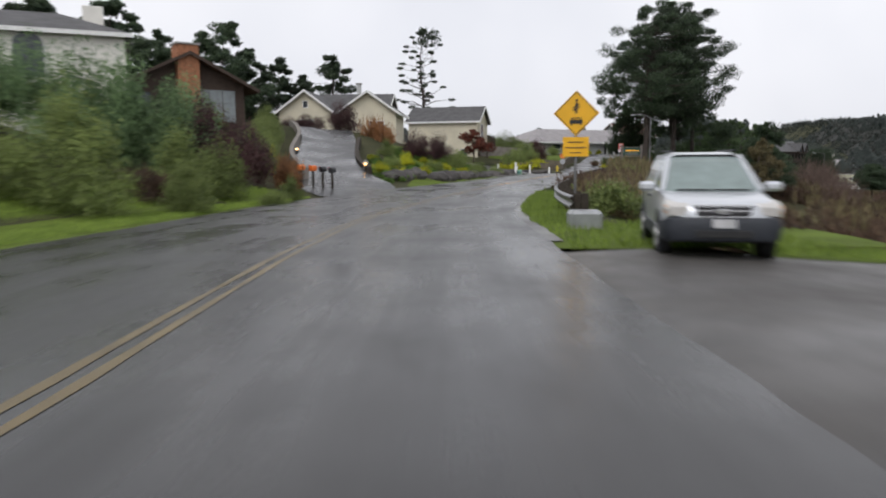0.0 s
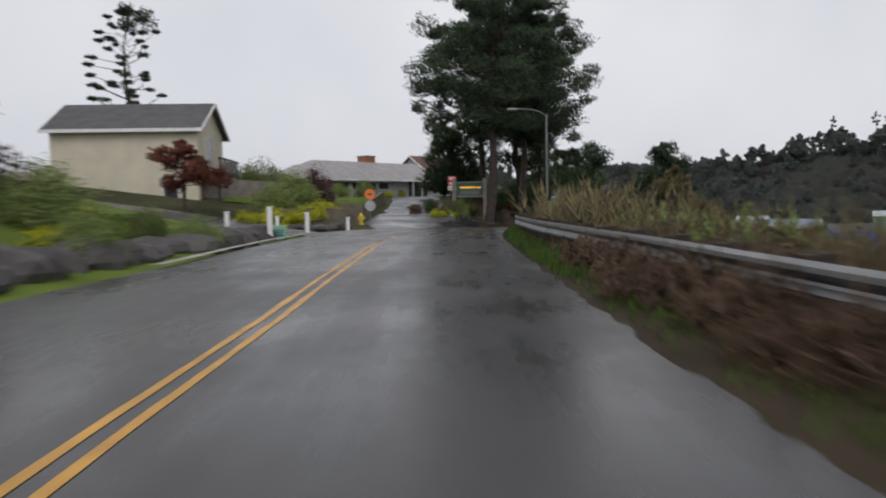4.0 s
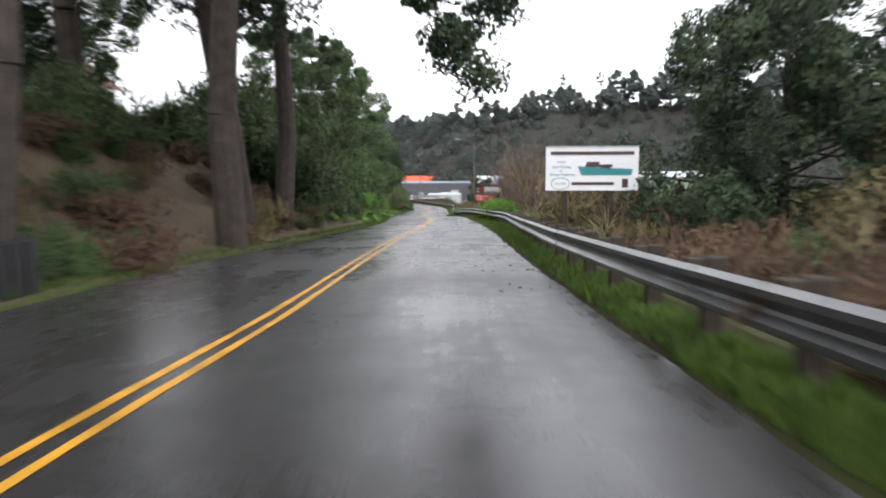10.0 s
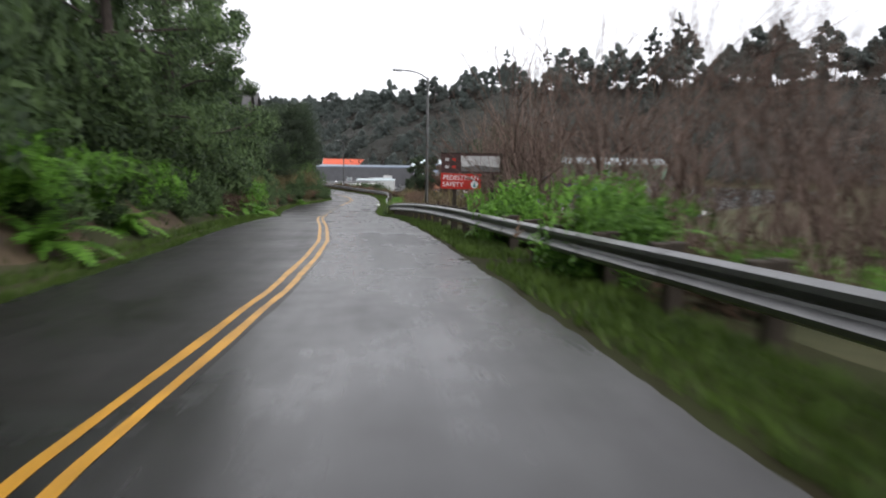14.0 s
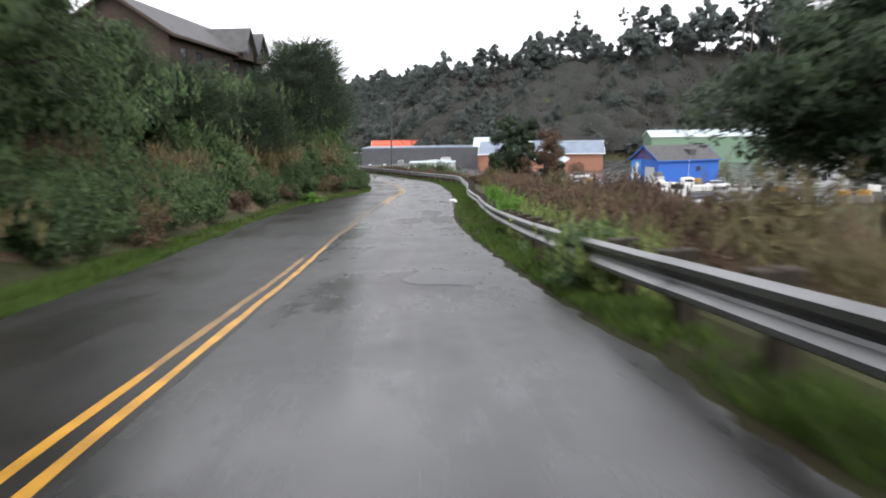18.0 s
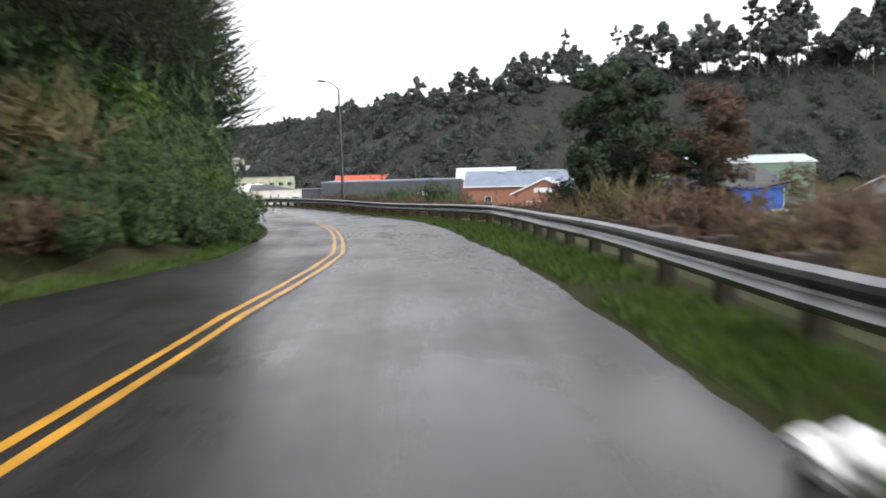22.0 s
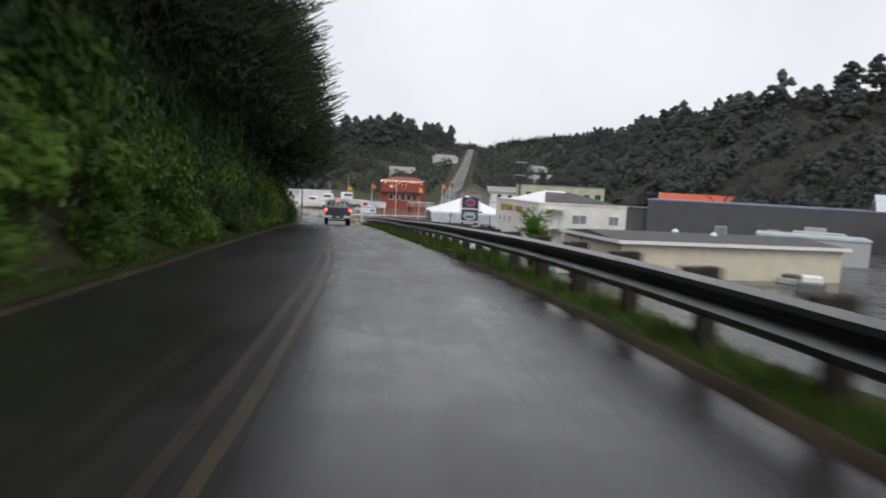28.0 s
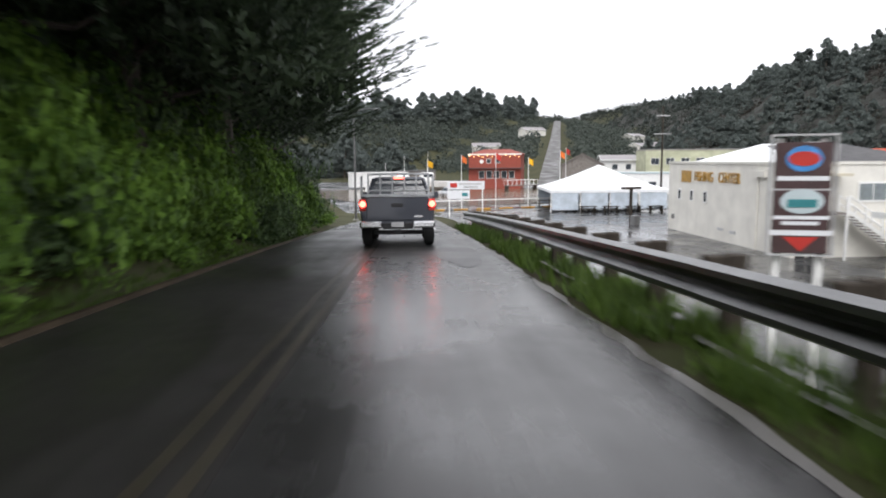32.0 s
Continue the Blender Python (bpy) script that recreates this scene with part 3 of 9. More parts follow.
J, I = np.meshgrid(np.arange(ny - 1), np.arange(nx - 1), indexing="ij")
F = np.stack([J * nx + I, J * nx + I + 1, (J + 1) * nx + I + 1, (J + 1) * nx + I], -1).reshape(-1, 4)
tagged(part("ground", grid_mesh("ground", np.c_[GX.ravel(), GY.ravel(), GZ], F), SOIL), "brown and green soil of bank, slope and valley", "ground", kind="structure")


def ribbon(name, s0, s1, left, right, up, mat, step=1.0, cols=1, drape=False):
    """A strip along the road between two offsets; draped, it lies on the land."""
    S = np.arange(s0, s1 + .01, step)
    verts = np.array([by_road(s, left(s) + (right(s) - left(s)) * k / cols, up) for s in S for k in range(cols + 1)])
    if drape:
        verts[:, 2] = np.maximum(land(verts[:, :2]) + up, verts[:, 2] if not drape else -1e9)
    w = cols + 1
    a = np.arange(len(S) - 1)[:, None] * w + np.arange(cols)[None]
    faces = np.stack([a, a + 1, a + w + 1, a + w], -1).reshape(-1, 4)
    me = grid_mesh(name, verts, faces)
    flat = np.array([(s, left(s) + (right(s) - left(s)) * k / cols) for s in S for k in range(cols + 1)], np.float32)
    me.uv_layers.new(name="lane").data.foreach_set("uv", flat[faces.ravel()].ravel())
    return part(name, me, mat)


def rough_edge(s, k=0.0, much=.09):
    return much * (noise.noise((s * .55, k, 0)) + .6 * noise.noise((s * 1.9, k, 3)))


def broken_edge(s, k):
    """The right edge, which crumbles where the brambles grow."""
    worn = float(along(((-60, .5), (30, .8), (38, 2.2), (62, 2.2), (70, .8), (172, .8), (180, 2.4), (192, 2.0), (206, .9), (430, .6)), s))
    return rough_edge(s, k) * worn + .04 * worn * noise.noise((s * 5.1, k, 8))


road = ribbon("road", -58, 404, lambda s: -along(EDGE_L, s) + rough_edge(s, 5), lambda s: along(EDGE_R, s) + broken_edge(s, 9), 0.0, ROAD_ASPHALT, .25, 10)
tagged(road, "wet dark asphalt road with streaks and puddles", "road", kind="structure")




GHOST = material("nearly_gone_yellow_paint", (0.032, 0.027, 0.018), .42, vary=.4, scale=2.5, fine=30)
FADED = material("faded_yellow_paint", (0.14, 0.098, 0.034), .38, vary=.4, scale=2.5, fine=30)
FAINT = material("faint_yellow_paint", (0.05, 0.038, 0.02), .36, vary=.4, scale=2.5, fine=30)
HALF_WORN = material("half_worn_yellow_paint", (0.26, 0.14, 0.03), .42, vary=.5, scale=2.5, fine=30)
RIGHT_WEAR = ((-58, 38, FADED, "faded"), (38, 50, HALF_WORN, "half-worn"), (50, 76, YELLOW_PAINT, "bright"), (76, 106, HALF_WORN, "half-worn"), (106, 203, YELLOW_PAINT, "bright"), (203, 213, HALF_WORN, "half-worn"), (213, 219.5, FADED, "faded"), (219.5, 227, GHOST, "nearly worn-off"), (227, 260, YELLOW_PAINT, "bright"), (260, 266, HALF_WORN, "half-worn"), (266, 272, FADED, "faded"), (272, 318, FAINT, "faint"), (318, 345, GHOST, "nearly worn-off"))
LEFT_WEAR = ((-58, 50, FADED, "faded"), (50, 74, YELLOW_PAINT, "bright"), (74, 106, GHOST, "nearly worn-off"), (106, 190, YELLOW_PAINT, "bright"), (190, 200, HALF_WORN, "half-worn"), (200, 213, GHOST, "nearly worn-off"), (213, 227, FADED, "faded"), (227, 258, YELLOW_PAINT, "bright"), (258, 276, HALF_WORN, "half-worn"), (276, 345, GHOST, "nearly worn-off"))
for off, wear in ((-.11, LEFT_WEAR), (.11, RIGHT_WEAR)):
    for s0, s1, mat, word in wear:
        ln = ribbon("road_line", s0, s1, lambda s: along(YELLOW, s) + off - .046 + .3 * rough_edge(s, 2), lambda s: along(YELLOW, s) + off + .046 + .3 * rough_edge(s, 4), 0.005, mat, .5)
        tagged(ln, word + " yellow centre line of the road", "road marking", kind="structure")
RAIL = ((16, 2.9), (19, 2.95), (24, 3.1), (30, 3.3), (38, 3.7), (60, 3.3), (70, 2.8), (86, 2.45), (104, 2.3), (122, 2.4), (141, 2.85), (148, 3.1), (165, 2.8), (179, 2.35), (184, 2.2), (200, 2.55), (220, 3.0), (228, 2.9), (240, 3.6), (249, 4.6), (260, 4.1), (265, 3.8), (269, 3.6), (280, 3.0), (296, 2.5), (330, 2.5), (362, 2.6))
for s0, s1, mat in ((13, 41, LAWN_SOIL), (41, 64, MUD_LITTER), (64, 356, GRASS_SOIL)):
    verge = ribbon("verge", s0, s1, lambda s: along(EDGE_R, s) - .15, lambda s: along(RAIL, s) + (5.5 if s < 19 else .9 if s < 285 else .35), 0.03, mat, 1.0, 4)
    for v in verge.data.vertices:
        v.co.z -= .06 + .05 * noise.noise((v.co.x * .7, v.co.y * .7, 0))
    tagged(verge, "green grass verge beside the guardrail", "verge", kind="structure")
for s0, s1, wide in ((14, 40, .26), (91, 98, .03), (179, 186, .1)):
    gutter = ribbon("curb", s0, s1, lambda s: along(EDGE_R, s) - .06 + rough_edge(s, 21), lambda s: along(EDGE_R, s) + wide + 1.5 * rough_edge(s, 22), .004, PALE_EDGE, .5, 2)
    tagged(gutter, "pale worn wet gutter along the road's edge", "curb", kind="structure")
old_lane = ribbon("road_lane", 150, 352, lambda s: -along(EDGE_L, s) + .1, lambda s: along(YELLOW, s) + .22 + .5 * rough_edge(s, 15), .002, ROUGH_ASPHALT, .7, 3)
tagged(old_lane, "older rough dark asphalt of the uphill lane", "road", kind="structure")
left_verge = ribbon("verge", -58, 33, lambda s: -along(EDGE_L, s) - 5.6, lambda s: -along(EDGE_L, s) + .1, .05, LAWN_SOIL, 1.0, 5, True)
tagged(left_verge, "short green lawn verge below the hedges", "verge", kind="structure")
mound_verge = ribbon("verge", 47, 84, lambda s: -along(EDGE_L, s) - float(along(((47, .8), (52, 2.5), (58, 6.5), (66, 11), (84, 11)), s)), lambda s: -along(EDGE_L, s) + .1, .05, LAWN_SOIL, 1.0, 9, True)
tagged(mound_verge, "green grass and groundcover of the planted mound", "verge", kind="structure")
for s0, s1, mat, word in ((110, 226, LITTER, "brown leaf litter"), (226, 352, GRASS_SOIL, "green weeds")):
    bank = ribbon("bank", s0, s1, lambda s: -along(EDGE_L, s) - (2.6 if s > 150 else 6.5 if s > 124 else 3.0), lambda s: -along(EDGE_L, s) + .12, .05, mat, 1.0, 4, True)
    tagged(bank, word + " at the foot of the bank", "bank", kind="structure")


def sheet(name, pts, up, mat, label, category, step=3.0, drape=True):
    """A paved patch, draped on the land inside the given four corners."""
    a, b, c, d = (np.array(p[:2], float) for p in pts)
    n = max(2, int(max(np.linalg.norm(b - a), np.linalg.norm(c - d)) / step))
    m = max(2, int(max(np.linalg.norm(d - a), np.linalg.norm(c - b)) / step))
    u, v = np.meshgrid(np.linspace(0, 1, n + 1), np.linspace(0, 1, m + 1))
    u, v = u.ravel()[:, None], v.ravel()[:, None]
    xy = (a * (1 - u) + b * u) * (1 - v) + (d * (1 - u) + c * u) * v
    z = land(xy) + up if drape else np.full(len(xy), up)
    j, i = np.meshgrid(np.arange(m), np.arange(n), indexing="ij")
    f = np.stack([j * (n + 1) + i, j * (n + 1) + i + 1, (j + 1) * (n + 1) + i + 1, (j + 1) * (n + 1) + i], -1).reshape(-1, 4)
    return tagged(part(name, grid_mesh(name, np.c_[xy, z], f), mat), label, category, kind="structure")


sheet("parking_lot", ((150, 200), (330, 200), (330, 470), (150, 470)), LOT + .05, LOT_ASPHALT, "wet grey asphalt of the harbour lots", "pavement", 10, False)
sheet("harbour_water", ((158, 361), (183, 368), (205, 412), (140, 418)), LOT + .11, MUD, "brown muddy harbour water behind the rail", "water", 5, False)
kerb = ribbon("curb", 302, 348, lambda s: along(RAIL, s) + .0 + rough_edge(s, 31), lambda s: along(RAIL, s) + .1 + rough_edge(s, 31), .03, PALE_EDGE, .6)
tagged(kerb, "narrow pale old curb below the guardrail", "curb", kind="structure")
edge = ribbon("curb", 318, 350, lambda s: along(EDGE_R, s) - .07 + 1.5 * rough_edge(s, 32), lambda s: along(EDGE_R, s) + .03 + 1.5 * rough_edge(s, 33), .004, PALE_EDGE, .5, 2)
tagged(edge, "pale broken concrete edge of the road", "curb", kind="structure")
# turn-out where the silver car stands, driveways and the side road
sheet("driveway", ((1.8, -12), (14, -12), (14, 9.6), (2.0, 12.6)), .1, GRAVEL, "wet gravel turn-out beside the road", "driveway", 1.5)
sheet("lawn", ((5.2, 11.6), (17, 8.4), (17, 15.5), (5.6, 15.5)), .108, LAWN_SOIL, "bright green grass beside the parked car", "lawn", .9)


def lane(name, pts, widths, mat, label, up=.06):
    """A lane through the given points, draped on the land."""
    L = spline([(x, y, 0) for x, y in pts], 1.2)
    t = np.gradient(L[:, :2], axis=0)
    t /= np.linalg.norm(t, axis=1)[:, None]
    w = np.interp(np.linspace(0, 1, len(L)), np.linspace(0, 1, len(widths)), widths)
    cols = 4
    xy = np.array([L[i, :2] + np.array((t[i, 1], -t[i, 0])) * w[i] * (k / cols - .5) for i in range(len(L)) for k in range(cols + 1)])
    z = np.repeat(np.convolve(np.pad(land(L[:, :2]), 2, "edge"), np.ones(5) / 5, "valid"), cols + 1)
    z = np.maximum(z, land(xy)) + up
    s, d, zr = nearest(xy)
    z = np.where((d > -along(EDGE_L, s) - .2) & (d < along(EDGE_R, s)) & (s < 380), zr - .04, z)
    a = np.arange(len(L) - 1)[:, None] * (cols + 1) + np.arange(cols)[None]
    f = np.stack([a, a + 1, a + cols + 2, a + cols + 1], -1).reshape(-1, 4)
    return tagged(part(name, grid_mesh(name, np.c_[xy, z], f), mat), label, "driveway", kind="structure")


lane("driveway", [(-1.0, 38), (-5.5, 43), (-8.5, 52), (-9.8, 62), (-12, 71), (-16, 76)], (11, 6.6, 4.8, 4.6, 5, 6), ASPHALT, "wet asphalt driveway climbing to the houses")
lane("driveway", [(9, 83), (5, 90), (0, 95), (-8, 98)], (7, 4.5, 4, 4), ASPHALT, "wet asphalt driveway of the two-storey house")
lane("side_road", [(18.9, 88), (19.7, 96), (21.2, 104), (24.5, 114), (28, 126), (31, 138), (34, 148)], (6, 8, 7, 6, 5.5, 6, 9), ASPHALT, "wet asphalt side road climbing past the sign")
for q in (((6.5, 104), (17.0, 105.4), (20.4, 115.3), (9.5, 116)), ((9.5, 116), (20.4, 115.3), (23.9, 127.2), (13, 129))):
    sheet("lawn", q, .1, LAWN_SOIL, "short green lawn before the low house", "lawn", .8)
hill_road = [(203 + k * (172 / 14), 426 + k * (402 / 14)) for k in range(16)]
lane("hill_road", hill_road, (5.2, 5.2), GRAVEL, "straight wet road climbing the far hill", .25)
curb = ribbon("curb", 65, 82, lambda s: -along(EDGE_L, s) - .25, lambda s: -along(EDGE_L, s) + .05, .09, CONCRETE)
tagged(curb, "pale concrete curb along the road's edge", "curb", kind="structure")


def berm(s0, s1, offset, high, mat, label):
    """A low rounded ridge of asphalt along the road's edge."""
    S = np.arange(s0, s1, .8)
    prof = ((-.13, -.05), (-.06, high), (.06, high * 1.05), (.13, -.08))
    verts = np.array([by_road(s, offset(s) + x + .15 * rough_edge(s, 6), z + .08 * rough_edge(s, 8)) for s in S for x, z in prof])
    a = np.arange(len(S) - 1)[:, None] * 4 + np.arange(3)[None]
    f = np.stack([a, a + 1, a + 5, a + 4], -1).reshape(-1, 4)
    tagged(part("curb", grid_mesh("curb", verts, f), mat), label, "curb", kind="structure")


berm(246, 350, lambda s: -along(EDGE_L, s), .045, MUD_LITTER, "low dark worn berm at the foot of the bank")
berm(252, 298, lambda s: along(EDGE_R, s) + .12, .055, MUD_LITTER, "low dark muddy berm beside the guardrail")

# puddles and asphalt repairs
rng = random.Random(7)


def blot(name, s, d, a, b, mat, label, category, up=.007):
    """A flat patch with an uneven outline on the road."""
    bm = bmesh.new()
    ring, seed = [], rng.random() * 50
    for k in range(22):
        t = math.tau * k / 22
        q = 1 + .35 * noise.noise((math.cos(t) * 1.3 + seed, math.sin(t) * 1.3, 0))
        ring.append(bm.verts.new(by_road(s + a * q * math.cos(t), d + b * q * math.sin(t), up)))
    bm.faces.new(ring)
    bmesh.ops.recalc_face_normals(bm, faces=bm.faces)
    ob = part(name, bm, mat)
    if ob.data.polygons[0].normal.z < 0:
        ob.data.flip_normals()
    return tagged(ob, label, category, kind="structure")


for s, d, a, b in ((48.6, -3.4, .5, .75), (47.0, -5.0, .55, 1.0), (41.2, -5.3, .5, 1.2), (44, -3.9, .3, .8), (49.5, 1.2, .35, .7), (50.0, .35, .25, .4), (96, -6.0, .4, .9), (103, -6.2, .5, .7)):
    blot("puddle", s, d, a, b, PUDDLE, "shallow puddle standing on the wet road", "puddle", .004)
for s, d, a, b in ((138, 1.05, 1.6, .12), (145, .95, 2.2, .14), (317.5, 1.25, 2.0, .5), (183, 1.5, .9, .25), (128, -.3, .4, .3), (147, -1.0, .5, .25), (196, .6, 1.0, .7), (206, .9, 1.4, .4), (311, .9, 1.6, .7), (335, 1.1, 3.5, .5)):
    blot("asphalt_patch", s, d, a, b, PATCH, "darker asphalt repair patch in the road", "road patch", .006)


S = np.random.default_rng(31)
verts, faces = [], []
for k in range(60):
    q, w, ln = by_road(S.uniform(118, 134), S.uniform(.3, 1.9) if k % 5 else S.uniform(-4, 0), .01), S.uniform(0, math.tau), S.uniform(.05, .2)
    c, n0 = Vector((math.cos(w), math.sin(w), 0)) * ln / 2, Vector((-math.sin(w), math.cos(w), 0)) * .009
    i0 = len(verts)
    verts += [q - c - n0, q - c + n0, q + c + n0 * .4, q + c - n0 * .4, q + Vector((0, 0, .02))]
    faces += [(i0, i0 + 1, i0 + 4), (i0 + 1, i0 + 2, i0 + 4), (i0 + 2, i0 + 3, i0 + 4), (i0 + 3, i0, i0 + 4)]
tagged(part("twig_litter", mesh_of("twig_litter", verts, faces), TIMBER), "fallen dark twigs scattered on the wet road", "litter", kind="stuff")

# ---- guardrail ----
def guardrail(s0, s1, label):
    """Timber posts with blocks, and sections of W-shaped steel beam."""
    base = by_road((s0 + s1) / 2, along(RAIL, (s0 + s1) / 2))
    ob = thing("guardrail", Matrix.Translation(base), label, "guardrail")
    post_me = None
    s = s0 + .4
    while s < s1:
        m = Matrix.Translation(by_road(s, float(along(RAIL, s)) + .36) - base) @ pose(0, 0, 0, 0, 0, heading(s))
        if post_me is None:
            bm = boxes((-.1, .1, -.08, .08, -1.1, .8), bevel=.012)
            p = part("post", bm, TIMBER, ob)
            post_me = p.data
            b2 = part("block", boxes((-.28, -.104, -.075, .075, .38, .79), bevel=.01), TIMBER, ob)
            block_me = b2.data
        else:
            p, b2 = part("post", post_me, None, ob), part("block", block_me, None, ob)
        p.matrix_basis, b2.matrix_basis = m, m
        s += 1.905
    # the beam's wave, from its top edge down
    wave = [(.0, .76), (-.075, .72), (-.085, .67), (-.02, .61), (-.005, .58), (-.02, .55), (-.085, .49), (-.075, .44), (.0, .40)]
    prof = wave + [(x + .012, z) for x, z in wave[::-1]]
    s = s0
    while s < s1 - .5:
        e = min(s + 3.81, s1)
        bm = bmesh.new()
        rings = []
        for q in np.linspace(s - .15, e + .15, 5):
            rings.append([bm.verts.new(by_road(q, float(along(RAIL, q)) + x + (.014 if int((s - s0) / 3.81) % 2 else 0), z) - base) for x, z in prof])
        n = len(prof)
        for a, b in zip(rings, rings[1:]):
            for i in range(n):
                bm.faces.new((a[i], a[(i + 1) % n], b[(i + 1) % n], b[i]))
        bm.faces.new(rings[0])
        bm.faces.new(rings[-1][::-1])
        bmesh.ops.recalc_face_normals(bm, faces=bm.faces)
        part("beam", bm, STEEL, ob)
        s = e
    return ob


gr = guardrail(18.2, 46, "galvanised steel guardrail on timber posts, overgrown by brambles")
end = by_road(17.5, 3.1) - gr.location
part("end_shoe", boxes((end.x - .35, end.x + .45, end.y - .3, end.y + .3, end.z - .1, end.z + .42), bevel=.08), SIGN_BACK, gr, "dented grey metal end shoe")
guardrail(46, 352, "long galvanised steel guardrail on dark timber posts")

# ---- plants ----
def fast(name, verts, faces):
    return grid_mesh(name, verts, faces, False)


def leaf_quads(c, nrm, size, aspect, gen, spread=1.0):
    """A pointed leaf of the size at each place c, its face roughly along nrm."""
    n = len(c)
    nrm = nrm + gen.normal(0, .55 * spread, (n, 3))
    nrm /= np.linalg.norm(nrm, axis=1)[:, None] + 1e-9
    t = gen.normal(0, 1, (n, 3))
    t -= (t * nrm).sum(1)[:, None] * nrm
    t /= np.linalg.norm(t, axis=1)[:, None] + 1e-9
    b = np.cross(nrm, t)
    k = size * gen.uniform(.6, 1.35, (n, 1))
    return np.stack([c - t * k * aspect / 2 + b * k / 2, c - t * k * aspect / 2 - b * k / 2, c + t * k * aspect / 2], 1).reshape(-1, 3)


def leaves(v):
    """The faces of as many pointed leaves as there are places."""
    return np.arange(len(v), dtype=np.int32).reshape(-1, 3)


def cloud(gen, centres, radii, per, size, aspect, spread=1.0, shell=.55):
    """Leaves in and on clumps: places scattered through the outer part of each."""
    out = []
    for c, r in zip(centres, radii):
        d = gen.normal(0, 1, (per, 3))
        d /= np.linalg.norm(d, axis=1)[:, None]
        k = shell + (1 - shell) * gen.random((per, 1)) ** .6
        a, b = gen.normal(0, 1.6, (2, 3))
        k *= 1 + .22 * np.sin(d @ a * 2 + a[0] * 9)[:, None] + .2 * np.sin(d @ b * 3 + b[0] * 9)[:, None]
        out.append(leaf_quads(np.asarray(c) + d * k * np.asarray(r), d, size, aspect, gen, spread))
    return np.concatenate(out)


def sprays(gen, roots, ways, length, per, size, aspect):
    """Feathery shoots: leaves strung along short lines."""
    out = []
    for a, w in zip(roots, ways):
        u = gen.random((per, 1))
        p = a + w * u * length * gen.uniform(.6, 1.3)
        p[:, 2] += .14 * length * (u[:, 0] ** 2)
        side = gen.normal(0, 1, (per, 3))
        side[:, 2] *= .5
        way = w + .75 * side / (np.linalg.norm(side, axis=1)[:, None] + 1e-9) * (1.1 - .8 * u)
        way /= np.linalg.norm(way, axis=1)[:, None]
        flat = np.cross(way, gen.normal(0, 1, (per, 3)))
        flat /= np.linalg.norm(flat, axis=1)[:, None] + 1e-9
        k = size * gen.uniform(.6, 1.35, (per, 1)) * (1.15 - .5 * u)
        out.append(np.stack([p + flat * k / 2, p - flat * k / 2, p + way * k * aspect], 1).reshape(-1, 3))
    return np.concatenate(out)


def limb(bm, a, b, ra, rb, sides=6, bend=.08, gen=None):
    a, b = Vector(a), Vector(b)
    side = Vector(gen.normal(0, 1, 3)) * bend * (b - a).length
    mid = (a + b) / 2 + side
    tube(bm, a, mid, ra, (ra + rb) / 2, sides)
    tube(bm, mid, b, (ra + rb) / 2, rb, sides)


def pine_meshes(seed, high, base, wide, clumps, per, size, lean=.03, far=False, flat=.55, girth=.016, boughs=(), puff=1.0, foot=.25):
    """A conifer with bare lower trunk, uneven limbs and clumps of needles."""
    gen = np.random.default_rng(seed)
    bm = bmesh.new()
    top = Vector((gen.normal(0, lean) * high, gen.normal(0, lean) * high, high * .96))
    r0 = high * girth + .05
    p0 = Vector((0, 0, -.8))
    steps = 3 if far else 6
    for k in range(steps):
        p1 = p0.lerp(top, 1 / (steps - k)) + Vector((gen.normal(0, .012) * high, gen.normal(0, .012) * high, 0))
        tube(bm, p0, p1, r0 * (1 - k / steps) + .03, r0 * (1 - (k + 1) / steps) + .03, 5 if far else 9)
        p0 = p1
    cs, rs = [], []
    for k in range(clumps):
        f = base + (1 - base) * ((k + gen.random()) / clumps)
        t = (f - base) / (1 - base)
        reach = wide * (math.sin(math.pi * min(1, foot + .72 * t)) ** .8) * gen.uniform(.25, 1.05)
        az = gen.uniform(0, math.tau)
        trunk = Vector((top.x * f, top.y * f, high * f))
        c = trunk + Vector((math.cos(az) * reach, math.sin(az) * reach, gen.uniform(-.02, .05) * high))
        r = wide * gen.uniform(.13, .3) * (1.1 - .45 * t) * puff
        cs.append(c)
        rs.append((r, r, r * flat))
        if not far or k % 3 == 0:
            limb(bm, trunk - Vector((0, 0, high * .03)), c, r0 * .28 * (1.1 - t), .03, 4 if far else 5, .1, gen)
    for c, r, root in boughs:
        limb(bm, root, c, r0 * .16, .03, 5, .12, gen)
        for u in (.35, .6, .8):
            cs.append(Vector(root).lerp(Vector(c), u) + Vector(gen.normal(0, r * .25, 3)))
            rs.append((r * .45, r * .45, r * .3))
        for k in range(5):
            cs.append(Vector(c) + Vector(gen.normal(0, r * .5, 3)))
            rs.append((r * .55, r * .55, r * .45))
    v = cloud(gen, [tuple(c) for c in cs], rs, per, size, 2.2)
    return bm, fast("crown", v, leaves(v))


def tree(name, seed, m, label, category, bark, leaf, group="", **k):
    ob = thing(name, m, label, category, group)
    bm, crown = pine_meshes(seed, **k)
    part("trunk", bm, bark, ob)
    part("crown", crown, leaf, ob)
    return ob


